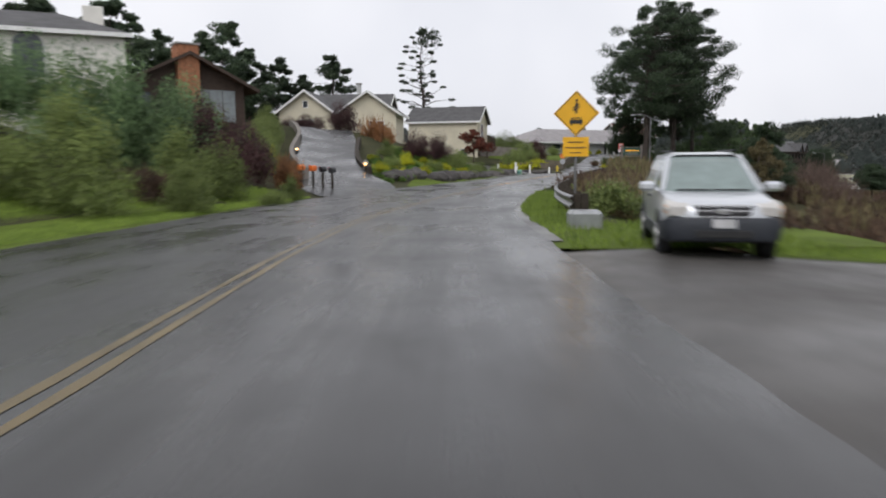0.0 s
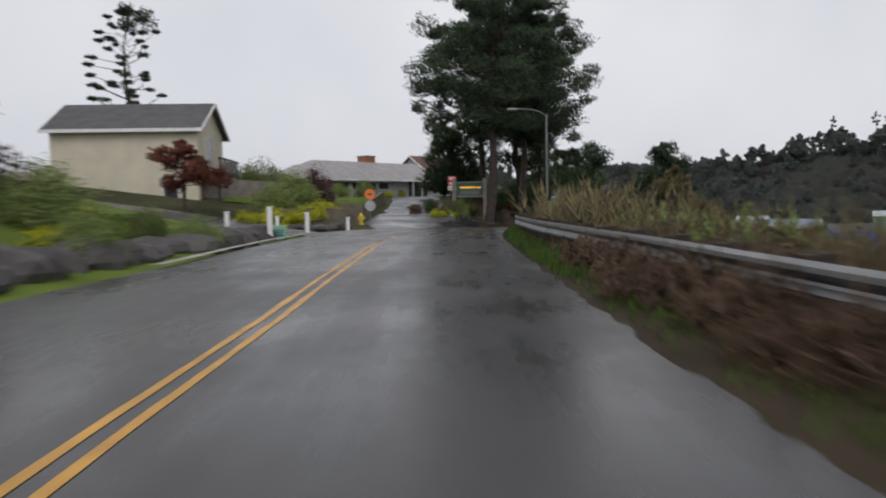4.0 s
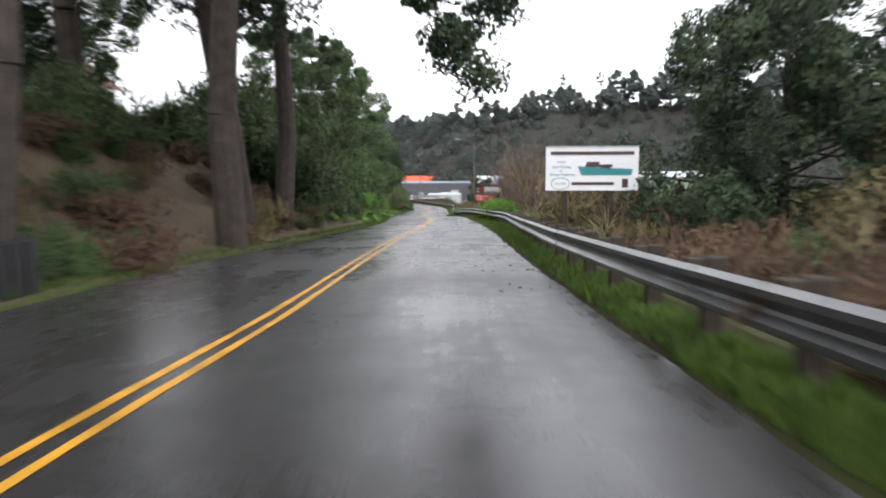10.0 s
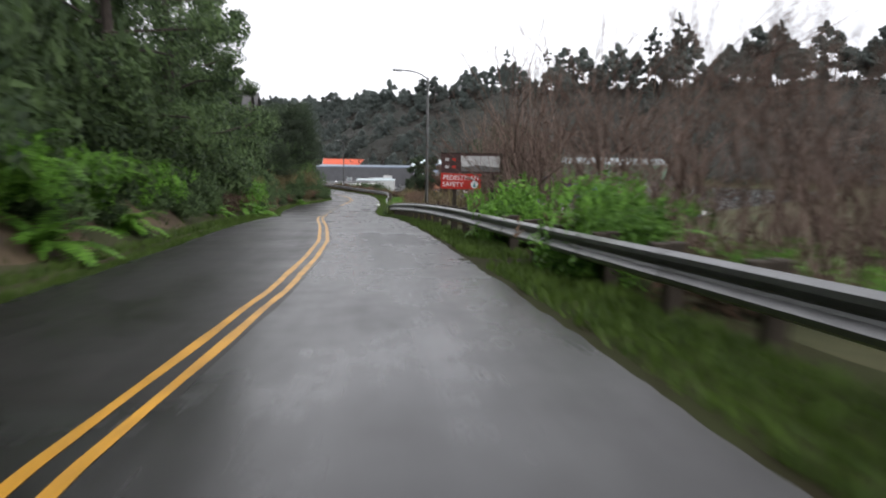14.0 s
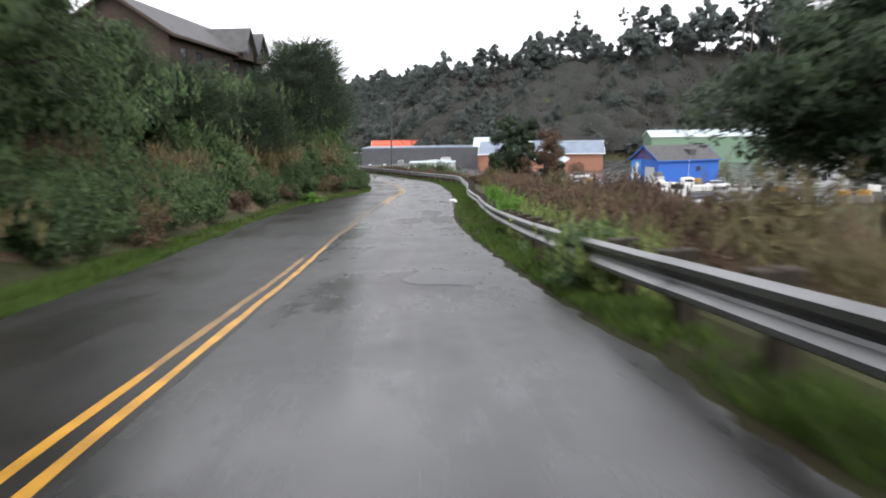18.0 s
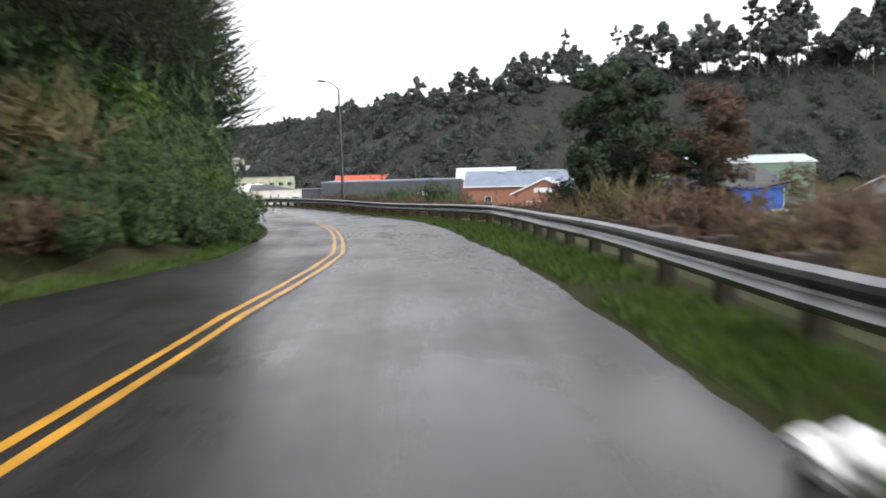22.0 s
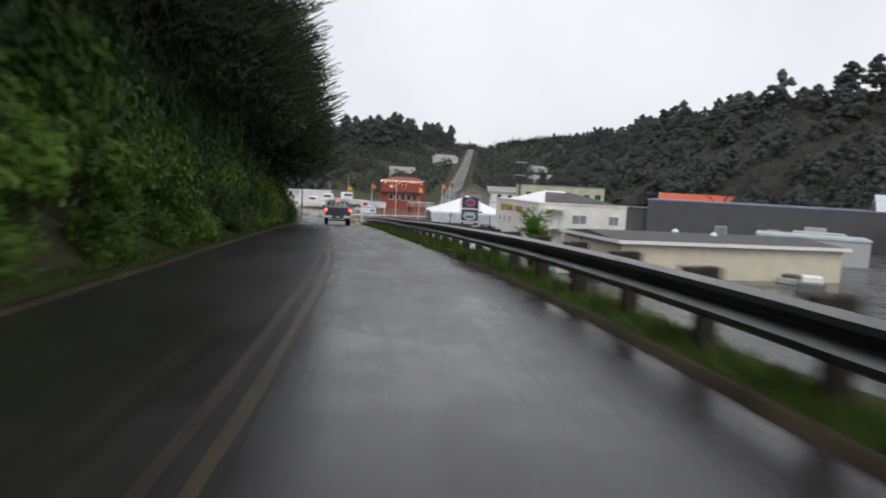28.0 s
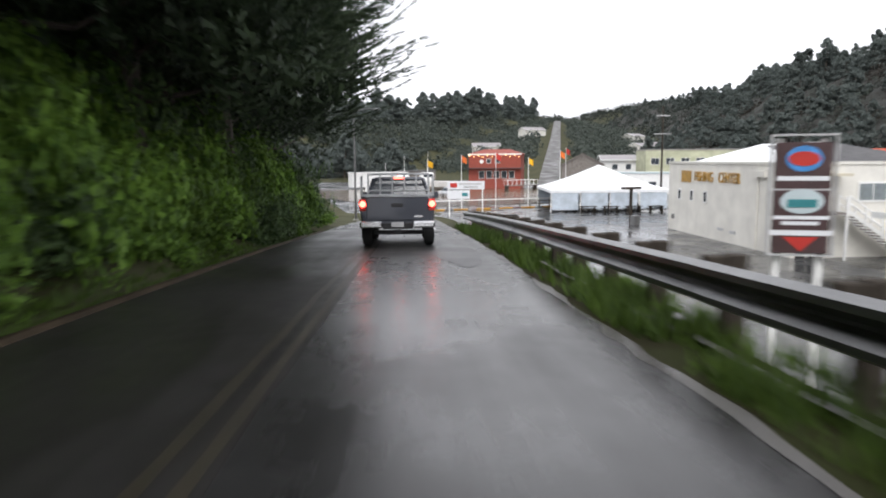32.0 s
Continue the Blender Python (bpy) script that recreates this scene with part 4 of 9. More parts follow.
def shrub_mesh(seed, rx, rz, clumps, per, size, aspect=1.6, upright=0.0):
    """A mound of leafy clumps with an uneven outline."""
    gen = np.random.default_rng(seed)
    cs, rs = [], []
    for k in range(clumps):
        a, q = gen.uniform(0, math.tau), gen.random() ** .6
        z = rz * gen.uniform(.15, .8) * (1.12 - .6 * q)
        cs.append((math.cos(a) * q * rx * .72, math.sin(a) * q * rx * .72, z))
        r = rx * gen.uniform(.28, .45)
        rs.append((r, r, min(r * gen.uniform(.8, 1.1), z + .25)))
    v = cloud(gen, cs, rs, per, size, aspect, shell=.5)
    if upright:
        c = np.stack([gen.normal(0, rx * .5, clumps * 6), gen.normal(0, rx * .5, clumps * 6), gen.uniform(.3, .7, clumps * 6) * rz], 1)
        w = np.stack([gen.normal(0, .35, len(c)), gen.normal(0, .35, len(c)), np.ones(len(c))], 1)
        v = np.concatenate([v, sprays(gen, c, w / np.linalg.norm(w, axis=1)[:, None], rz * upright, 10, size, aspect)])
    v[:, 2] = np.maximum(v[:, 2], -.3)
    return fast("foliage", v, leaves(v))


def frond_mesh(seed, n, length, width, arch, lift=1.0, core=0.0):
    """Blades or fronds that spring from one root and arch over."""
    gen = np.random.default_rng(seed)
    verts, faces = [], []
    for k in range(n):
        a, up = gen.uniform(0, math.tau), gen.uniform(.35, 1.25) * lift
        ln, w = length * gen.uniform(.6, 1.15), width * gen.uniform(.7, 1.3)
        dx, dy = math.cos(a), math.sin(a)
        x = y = z = 0.0
        x0, y0 = gen.normal(0, core, 2)
        el = up
        i0 = len(verts)
        for j in range(6):
            k2 = math.sin(math.pi * (.12 + .88 * j / 5)) * w / 2
            verts += [(x0 + x - dy * k2, y0 + y + dx * k2, z), (x0 + x + dy * k2, y0 + y - dx * k2, z)]
            st = ln / 5
            x, y, z = x + dx * math.cos(el) * st, y + dy * math.cos(el) * st, z + math.sin(el) * st
            el -= arch * gen.uniform(.7, 1.2) / 5
        faces += [(i0 + 2 * j, i0 + 2 * j + 1, i0 + 2 * j + 3, i0 + 2 * j + 2) for j in range(5)]
    v = np.array(verts)
    v[:, 2] = np.maximum(v[:, 2], -.1)
    return fast("fronds", v, np.array(faces, np.int32))


def fern_mesh(seed, n, length, arch):
    """Arching fronds, each a rib with leaflets on both sides."""
    gen = np.random.default_rng(seed)
    tris = []
    for k in range(n):
        a, el = gen.uniform(0, math.tau), gen.uniform(.5, 1.4)
        ln = length * gen.uniform(.6, 1.15)
        way = np.array((math.cos(a), math.sin(a), 0.0))
        side = np.array((-way[1], way[0], 0.0))
        p = np.zeros(3)
        for j in range(16):
            d = way * math.cos(el) + np.array((0, 0, math.sin(el)))
            q = p + d * ln / 16
            w = ln * .2 * math.sin(math.pi * (.1 + .87 * j / 16))
            for sg in (-1, 1):
                tris += [p, q, p + d * ln * .05 + side * sg * w - np.array((0, 0, .12 * w))]
            p = q
            el -= arch * gen.uniform(.7, 1.3) / 16
    v = np.array(tris)
    v[:, 2] = np.maximum(v[:, 2], -.1)
    return fast("fronds", v, leaves(v))


def plant(name, mesh, mat, m, label, category, group=""):
    me = mesh
    if not me.materials:
        me.materials.append(mat)
    ob = new(name, me)
    ob.matrix_world = m
    return tagged(ob, label, category, group)


def put(mesh, mat, name, label, category, x, y, size=1.0, up=0.0, turn=None, group="", zs=1.0):
    z = float(land([(x, y)])[0])
    turn = rng.uniform(0, 360) if turn is None else turn
    return plant(name, mesh, mat, pose(x, y, z + up, 0, 0, turn) @ Matrix.Diagonal((size, size, size * zs, 1)), label, category, group)


def put_s(mesh, mat, name, label, category, s, d, **k):
    p = by_road(s, d)
    return put(mesh, mat, name, label, category, p.x, p.y, **k)

# ---- things: big pines by the side road ----
for seed, x, y, h, w, b, n in ((3, 31.6, 113.9, 25, 7.2, .38, 92), (5, 38.8, 121.0, 28, 7.6, .36, 104), (8, 41.1, 125.0, 27, 8.0, .26, 104), (11, 44.4, 128.7, 26, 7.6, .38, 92), (14, 36.5, 127.5, 24, 7.0, .3, 80)):
    z = float(land([(x, y)])[0])
    tree("pine_tree", seed, pose(x, y, z), "tall old pine with bare lower trunk on the bank", "tree", BARK, PINE_LEAF, "pines by the side road", high=h, base=b, wide=w, clumps=n, per=460, size=.12, foot=.1, girth=.018 if seed == 3 else .014, boughs={8: (((5.1, -5.8, 8.4), 2.0, (0, 0, 13)), ((5.3, -5.6, 6.2), 1.6, (0, 0, 12))), 3: (((-4.9, 1.5, 10.8), 1.6, (0, 0, 9.5)), ((-5.6, 2, 14), 2.2, (0, 0, 12)), ((-4, 1, 18), 2.4, (0, 0, 16)))}.get(seed, ()))


def cypress(seed, m, high, wide, label, shoots=260, per=26, size=.17, low=.1, mat=None):
    """A dense dark cypress whose feathery shoots break its outline."""
    gen = np.random.default_rng(seed)
    ob = thing("cypress_tree", m, label, "tree")
    bm = bmesh.new()
    tube(bm, (0, 0, -1), (0, 0, high * .85), .06 * wide + .12, .05, 8)
    cs, rs = [], []
    for k in range(26):
        f = gen.uniform(low, .95)
        rr = wide * (1 - .62 * f) * gen.uniform(.3, .8)
        a = gen.uniform(0, math.tau)
        c = (math.cos(a) * rr, math.sin(a) * rr, high * f)
        cs.append(c)
        r = wide * gen.uniform(.24, .4) * (1.1 - .5 * f)
        rs.append((r, r, r * .8))
        limb(bm, (0, 0, max(0, c[2] - .6)), c, .06, .02, 4, .08, gen)
    v = cloud(gen, cs, rs, 420, size * .56, 2.3)
    f = gen.uniform(low, 1.0, shoots)
    a = gen.uniform(0, math.tau, shoots)
    rr = wide * (1 - .6 * f) * gen.uniform(.65, 1.0, shoots)
    roots = np.stack([np.cos(a) * rr, np.sin(a) * rr, high * f], 1)
    ways = np.stack([np.cos(a), np.sin(a), gen.uniform(.05, .6, shoots)], 1)
    v = np.concatenate([v, sprays(gen, roots, ways / np.linalg.norm(ways, axis=1)[:, None], wide * .4, per, size * .28, 4.0)])
    part("trunk", bm, BARK, ob)
    part("crown", fast("crown", v, leaves(v)), mat or CYPRESS_LEAF, ob)
    return ob


cypress(22, pose(*place(33.6, 130.0)), 7.4, 3.4, "dark bushy cypress on the bank behind the pines", shoots=700, per=52, size=.2)
# hillside cypresses over the lower road
first = None
for k, (s, d, h, w) in enumerate(((214, -12.5, 4.6, 2.8), (221, -12, 4.8, 3.0), (228, -10.5, 5, 3.2), (236, -9.8, 5.6, 3.4), (243, -9.2, 7, 3.8), (250, -9.0, 9, 4.2), (258, -8.4, 10.5, 4.4), (266, -7.4, 11, 4.6), (274, -7.2, 11, 4.8), (282, -7.2, 11, 4.8), (290, -7.2, 11.5, 5.0), (299, -7.0, 12, 5.2), (308, -7.0, 12, 5.4), (317, -7.0, 12, 5.4), (326, -6.7, 12, 5.8), (334, -6.0, 12.5, 5.7), (341, -5.8, 12.3, 5.4), (348, -6.4, 11.5, 5.0), (354, -8.5, 8, 4.2), (330, -6.6, 12, 5.0), (337.5, -6.4, 12.5, 5.2), (344.5, -6.8, 12, 5.2), (312, -7.6, 12, 5.0))):
    p = by_road(s, d)
    m = pose(*place(p.x, p.y, -.3), 0, 0, 40 * k)
    if k < 3:
        cy = cypress(30 + k, m, 10, 4.2, "dark cypress leaning over the road from the bank", shoots=900, per=58, low=.26)
        first = [cy] if k == 0 else first + [cy]
        cy.scale = (w / 4.2, w / 4.2, h / 10)
    else:
        cy = copy_thing(first[k % 3], m)
        cy.scale = (w / 4.2, w / 4.2, h / 10)

# thin tall tree and the trees round the houses
tree("pine_tree", 41, pose(*place(-3.4, 157.2)), "tall thin conifer with open tiers of branches", "tree", BARK, CYPRESS_LEAF, high=27, base=.3, wide=7.2, clumps=64, per=130, size=.2, flat=.3, puff=.46, boughs=(((.6, 0, 26.2), 2.3, (0, 0, 23)),))
for seed, x, y, h in ((42, -34, 88.5, 12), (43, -27.5, 91, 14), (44, -23.6, 102.3, 11), (45, -30, 99, 12), (46, -16.3, 108.8, 12.5), (47, -40, 86, 13), (48, -34, 61.5, 9.5), (49, -29.4, 64, 9.8), (50, -20.5, 105, 9), (51, -25.5, 95, 11), (52, -38, 66, 9)):
    tree("pine_tree", seed, pose(*place(x, y)), "dark conifer behind the hillside houses", "tree", BARK, PINE_LEAF, "conifers behind the houses", high=h, base=.12, wide=h * .42, clumps=52, per=240, size=.2)

# ---- far woods: ridge trees, hillside brush ----
far = []
for k in range(7):
    f = tree("ridge_tree", 60 + k, pose(600, -300 - 20 * k, 40), "tall thin pine on the ridge against the sky", "tree", PALE_BARK, HAZE_PALED_LEAF, "pines on the ridge", high=(20, 17, 22, 13, 18, 25, 11)[k], base=(.55, .5, .6, .25, .52, .72, .1)[k], wide=(5.2, 4.8, 4.8, 4.6, 5.6, 3.2, 4.6)[k], clumps=(44, 40, 40, 40, 46, 16, 40)[k], per=150, size=.4, far=True, foot=.3, girth=.011, lean=.035, flat=.62, puff=(1.08, 1.12, 1.05, 1.15, 1.1, 1.0, 1.2)[k])
    far.append(f)
used = set()
gen = np.random.default_rng(5)


def far_tree(x, y, size=1.0, pick=None, sink=.5):
    k = int(gen.integers(0, 7)) if pick is None else pick
    m = pose(*place(x, y, -sink), 0, 0, float(gen.uniform(0, 360)))
    if k not in used:
        used.add(k)
        far[k].matrix_world = m
        o = far[k]
    else:
        o = copy_thing(far[k], m)
    o.scale = (size * float(gen.uniform(.85, 1.15)),) * 2 + (size * float(gen.uniform(.8, 1.2)),)
    return o


for a, b in zip(RIDGE[1:9], RIDGE[2:10]):
    n = int(np.linalg.norm(b[:2] - a[:2]) / 3.0)
    for k in range(n):
        if gen.random() < .8:
            p = a + (b - a) * (k + gen.random()) / n
            far_tree(p[0] + gen.normal(0, 4), p[1] + gen.normal(0, 4), gen.uniform(.8, 1.15) * float(np.interp(p[1], (300, 345, 372), (1.25, 1.0, .72))), None if p[1] < 375 else (3, 6, 1)[k % 3])
SCATTER = []
for a, b in zip(RIDGE[1:9], RIDGE[2:10]):
    n = int(np.linalg.norm(b[:2] - a[:2]) / 2.3)
    for k in range(n):
        p = a + (b - a) * (k + gen.random()) / n
        thick = noise.noise((p[0] * .05, p[1] * .05, 3))
        if thick > -.05:
            SCATTER.append((p[0] + gen.normal(0, 5), p[1] + gen.normal(0, 5), gen.uniform(.8, 1.05) * (.9 + .3 * thick) * float(np.interp(p[1], (300, 345, 372), (1.25, 1.0, .8))), 1.0 if p[1] < 372 else .9))
for a, b, size in ((WEST[1], WEST[2], 1.1), (WEST[2], WEST[3], 1.2), (WEST[3], WEST[4], 1.2), (WEST[4], WEST[5], 1.4)):
    n = int(np.linalg.norm(b[:2] - a[:2]) / 8)
    for k in range(n):
        p = a + (b - a) * (k + gen.random()) / n
        SCATTER.append((p[0] + gen.normal(0, 8), p[1] + gen.normal(0, 8), size * gen.uniform(.9, 1.5), 1.5))
# nearer knoll beyond the harbour
for k in range(46):
    u = gen.random()
    SCATTER.append((95 + 100 * u + gen.normal(0, 8), 500 + 60 * u + gen.normal(0, 22), gen.uniform(.8, 1.2), 1.5))


def brush(name, places, sizes, per, leaf, mat, label):
    """A hillside of brush as one mass of leafy clumps."""
    z = land(places[:, :2])
    c = np.c_[places[:, :2], z + sizes * .35]
    v = cloud(gen, c, np.c_[sizes, sizes, sizes * gen.uniform(.6, 1.3, len(sizes))], per, leaf, 1.5, .45, .7)
    return tagged(part(name, fast(name, v, leaves(v)), mat), label, "woods", kind="stuff")


def on_hill(n, x0, x1, y0, y1, line, slope, keep, clear=0.0, reach=75):
    """Places scattered evenly over the side of a hill."""
    q = np.c_[gen.uniform(x0, x1, n), gen.uniform(y0, y1, n)]
    z = land(q)
    c = crest(q, line, slope, keep)
    near, _ = beside(q, line)
    return q[(z > LOT + .6) & (c > z - .8) & (near < reach) & (near > clear)]


pts = np.concatenate([on_hill(17000, 225, 480, 120, 560, RIDGE, .62, 1), on_hill(5000, 300, 620, 560, 1100, RIDGE, .62, 1)])
tone = np.array([noise.noise((q[0] * .03, q[1] * .03, 4)) + .5 * noise.noise((q[0] * .11, q[1] * .11, 9)) for q in pts]) + gen.normal(0, .12, len(pts)) > .08
for mask, mat, word in ((~tone, FAR_LEAF, "dark grey-green"), (tone, FAR_BROWN, "grey-brown")):
    q = pts[mask]
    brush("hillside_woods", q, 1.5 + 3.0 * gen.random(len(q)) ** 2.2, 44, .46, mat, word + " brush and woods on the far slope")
SCATTER += [(x, y, gen.uniform(.35, .7) * (1.25 if y > 365 else 1.0), .5) for x, y in pts[::14]]
for a, b in zip(RIDGE[2:9], RIDGE[3:10]):
    n = int(np.linalg.norm(b[:2] - a[:2]) / 2.8)
    for k in range(n):
        p = a + (b - a) * (k + gen.random()) / n
        if gen.random() < .5:
            SCATTER.append((p[0] + gen.normal(0, 5), p[1] + gen.normal(0, 5), gen.uniform(.22, .45), 1.0))


def canopy(x0, x1, y0, y1, step, line, slope, reach, high, mat, label):
    """The closed roof of leaves over a wooded hillside, uneven as its trees are."""
    ax2, ay2 = np.arange(x0, x1, step), np.arange(y0, y1, step)
    qx, qy = np.meshgrid(ax2, ay2)
    q = np.c_[qx.ravel(), qy.ravel()] + gen.uniform(-.4, .4, (qx.size, 2)) * step
    z = land(q)
    near, _ = beside(q, line)
    ok = (z > LOT + 1.2) & (crest(q, line, slope, 1) > z - .8) & (near < reach)
    lump = np.array([noise.noise((p[0] * .16, p[1] * .16, 1)) + .5 * noise.noise((p[0] * .05, p[1] * .05, 2)) for p in q])
    n2, m2 = len(ax2), len(ay2)
    j, i = np.meshgrid(np.arange(m2 - 1), np.arange(n2 - 1), indexing="ij")
    f = np.stack([j * n2 + i, j * n2 + i + 1, (j + 1) * n2 + i + 1, (j + 1) * n2 + i], -1).reshape(-1, 4)
    f = f[ok[f].all(1)]
    v = np.c_[q, z + high * (.55 + .9 * lump + gen.uniform(-.12, .12, len(q)))]
    used2, f2 = np.unique(f, return_inverse=True)
    tagged(part("hillside_woods", grid_mesh("hillside_woods", v[used2], f2.reshape(-1, 4).astype(np.int32)), mat), label, "woods", kind="stuff")


canopy(225, 480, 120, 560, 1.9, RIDGE, .62, 75, 3.0, CANOPY, "grey-green closed canopy on the far slope")
canopy(300, 620, 560, 1100, 4.0, RIDGE, .62, 75, 3.0, CANOPY, "grey-green closed canopy along the valley")
pts = []
for a, b in zip(WEST[:-1], WEST[1:]):
    ab = (b - a)[:2]
    L = np.linalg.norm(ab)
    n = int(L * 2.4)
    u, w = gen.random((n, 1)), gen.random((n, 1)) * 60 - 15
    pts.append(a[:2] + ab * u + np.array((ab[1], -ab[0])) / L * w)
pts = np.concatenate(pts)
brush("hillside_woods", pts, gen.uniform(2.5, 5.0, len(pts)), 50, 1.2, FAR_LEAF, "dark woods on the hill beyond the harbour")
pts = on_hill(2600, 380, 900, 640, 1500, RIDGE, .62, 1, 0, 300)
brush("hillside_woods", pts, gen.uniform(3.5, 7, len(pts)), 50, 1.3, FAR_LEAF, "woods on the far valley side")
pts = on_hill(3400, 200, 520, 480, 1050, RAMP, .22, 0, 8, 120)
brush("hillside_woods", pts, gen.uniform(2.0, 4.5, len(pts)), 50, 1.1, FAR_LEAF, "mixed woods beside the climbing road")

def far_woods(places):
    """Far trees joined into one mass of crowns and one of trunks."""
    for child, mat, label in (("crown", HAZE_PALED_LEAF, "crowns of the far trees on the hills"), ("trunk", PALE_BARK, "trunks of the far trees on the hills")):
        V, F3, base = [], [], 0
        for i, (x, y, size, sink) in enumerate(places):
            src = [c for c in far[(1, 4, 0)[i % 3] if size > .58 and sink == 1.0 else (6, 3, 6)[i % 3]].children if c.name.startswith(child)][0].data
            co = np.empty(len(src.vertices) * 3, np.float32)
            src.vertices.foreach_get("co", co)
            src.calc_loop_triangles()
            tri3 = np.empty(len(src.loop_triangles) * 3, np.int32)
            src.loop_triangles.foreach_get("vertices", tri3)
            a2 = i * 2.4
            co = co.reshape(-1, 3) * size
            co = np.c_[co[:, 0] * math.cos(a2) - co[:, 1] * math.sin(a2), co[:, 0] * math.sin(a2) + co[:, 1] * math.cos(a2), co[:, 2]]
            V.append(co + (x, y, float(land([(x, y)])[0]) - sink))
            F3.append(tri3.reshape(-1, 3) + base)
            base += len(co)
        tagged(part("far_woods", fast("far_woods", np.concatenate(V), np.concatenate(F3)), mat), label, "woods", kind="stuff")


far_woods(SCATTER)

# ---- bank shrubs on the left, all along the descent ----
SHRUBS = [shrub_mesh(100 + k, 1.7, 2.6, 14, 250, .088, 2.4, .25) for k in range(4)]
IVY = [shrub_mesh(120 + k, 1.5, 2.4, 14, 190, .115, 1.3) for k in range(3)]
FERNS = [fern_mesh(130 + k, 44, 1.15, 1.7) for k in range(3)]
BRAMBLES = [shrub_mesh(140 + k, 1.6, 1.3, 11, 130, .068, 4.2, .35) for k in range(4)]
TANS = [shrub_mesh(150 + k, 1.4, 1.3, 9, 160, .055, 8.0, .6) for k in range(3)]
gs = np.random.default_rng(17)


def clone(meshes):
    return meshes[int(gs.integers(0, len(meshes)))]


def joined(spots):
    """Plants of one kind, standing along the road, joined into one mesh."""
    V, F3, base = [], [], 0
    for src, s, d, size, zs in spots:
        q, a2 = by_road(s, d), gs.uniform(0, math.tau)
        co = np.empty(len(src.vertices) * 3, np.float32)
        src.vertices.foreach_get("co", co)
        src.calc_loop_triangles()
        tri3 = np.empty(len(src.loop_triangles) * 3, np.int32)
        src.loop_triangles.foreach_get("vertices", tri3)
        co = co.reshape(-1, 3) * (size, size, size * zs)
        V.append(np.c_[co[:, 0] * math.cos(a2) - co[:, 1] * math.sin(a2), co[:, 0] * math.sin(a2) + co[:, 1] * math.cos(a2), co[:, 2]] + (q.x, q.y, float(land([(q.x, q.y)])[0])))
        F3.append(tri3.reshape(-1, 3) + base)
        base += len(co)
    return fast("thicket", np.concatenate(V), np.concatenate(F3))


OWN = {}


def dressed(meshes, mat, key):
    """The same shapes with another leaf."""
    if key not in OWN:
        OWN[key] = []
        for me in meshes:
            c = me.copy()
            c.materials.clear()
            c.materials.append(mat)
            OWN[key].append(c)
    return OWN[key]


SH = dressed(SHRUBS, SHRUB_LEAF, "sh")
IV = dressed(IVY, IVY_LEAF, "iv")
FE = dressed(FERNS, FERN_LEAF, "fe")
BR = dressed(BRAMBLES, BRAMBLE_LEAF, "br")
TA = dressed(TANS, TAN_LEAF, "ta")
OL = dressed(SHRUBS, OLIVE_LEAF, "ol")
BU = dressed(SHRUBS, BURGUNDY_LEAF, "bu")
YE = dressed(IVY, YELLOW_LEAF, "ye")
CLIPPED = [shrub_mesh(160 + k, 1.65, 2.4, 22, 420, .058, 1.5) for k in range(3)]
CH = dressed(CLIPPED, OLIVE_LEAF, "ch")
CD = dressed(CLIPPED, DEEP_LEAF, "cd")
CB = dressed(CLIPPED, BURGUNDY_LEAF, "cb")
OR = dressed(TANS, ORANGE_GRASS, "or")
BACK = []
s = 122.0
while s < 358:
    left = float(along(EDGE_L, s))
    for row, (off, size) in enumerate(((1.9, .62), (3.6, .95), (5.8, 1.25)) if s < 240 else ((1.3, .6), (2.6, .85), (4.2, 1.1), (6.0, 1.2)) + (((7.4, 1.3),) if s > 276 else ())):
        if row == 0 and gs.random() < .3 and s < 240:
            continue
        if s < 139 and (row < 2 or gs.random() < .5):
            continue
        kind = SH
        label, name = "dense dark green shrub on the bank", "shrub"
        q = gs.random()
        if s > 240 and row < 3 and q < (.12 if s < 276 else .6):
            kind, label, name = IV, "bright green ivy mound on the bank", "ivy_mound"
        elif row == 0 and q < .35:
            kind, label, name = BR, "brown bramble at the foot of the bank", "bramble"
        elif row == 1 and 195 < s < 245 and q < .4:
            kind, label, name = TA, "dry tan brush on the bank", "dry_bush"
        tall = .7 if s < 139 else 1.35 if s < 185 else 1.1
        at, out = s + gs.normal(0, .5), -(left + off + gs.normal(0, .25))
        much, zs = size * gs.uniform(.8, 1.2) * (tall if row else 1), 1.45 if row >= 3 and s > 276 else 1.0
        if kind is SH and row >= 2:
            BACK.append((clone(kind), at, out, much, zs))
        else:
            put_s(clone(kind), None, name, label, "shrub", at, out, size=much, zs=zs, group=f"{name}s on the bank")
    s += 2.3 if s < 240 else 1.9
tagged(part("shrub_thicket", joined(BACK), SHRUB_LEAF), "dense dark green thicket of shrubs up the bank", "shrubs", kind="stuff")
for s, d, size in ((153, -5.8, .9), (159, -5.8, 1.1), (164, -5.9, .9), (148, -6.4, .9), (176, -6.0, .9), (183, -6.1, 1.2), (189, -5.9, 1.2), (191, -6.6, 1.0), (203, -9.0, 1.0), (230, -7.0, .9), (145, -6.6, 1.0)):
    put_s(clone(FE), None, "fern", "bright green fern on the road bank", "fern", s, d, size=size * 1.15, group="ferns along the bank")
for k in range(46):
    s = gs.uniform(300, 352)
    put_s(clone(IV), None, "ivy_mound", "bright green ivy mound on the bank", "shrub", s, -float(along(EDGE_L, s)) - gs.uniform(.9, 6.5), size=gs.uniform(.55, .95), group="ivy_mounds on the bank")
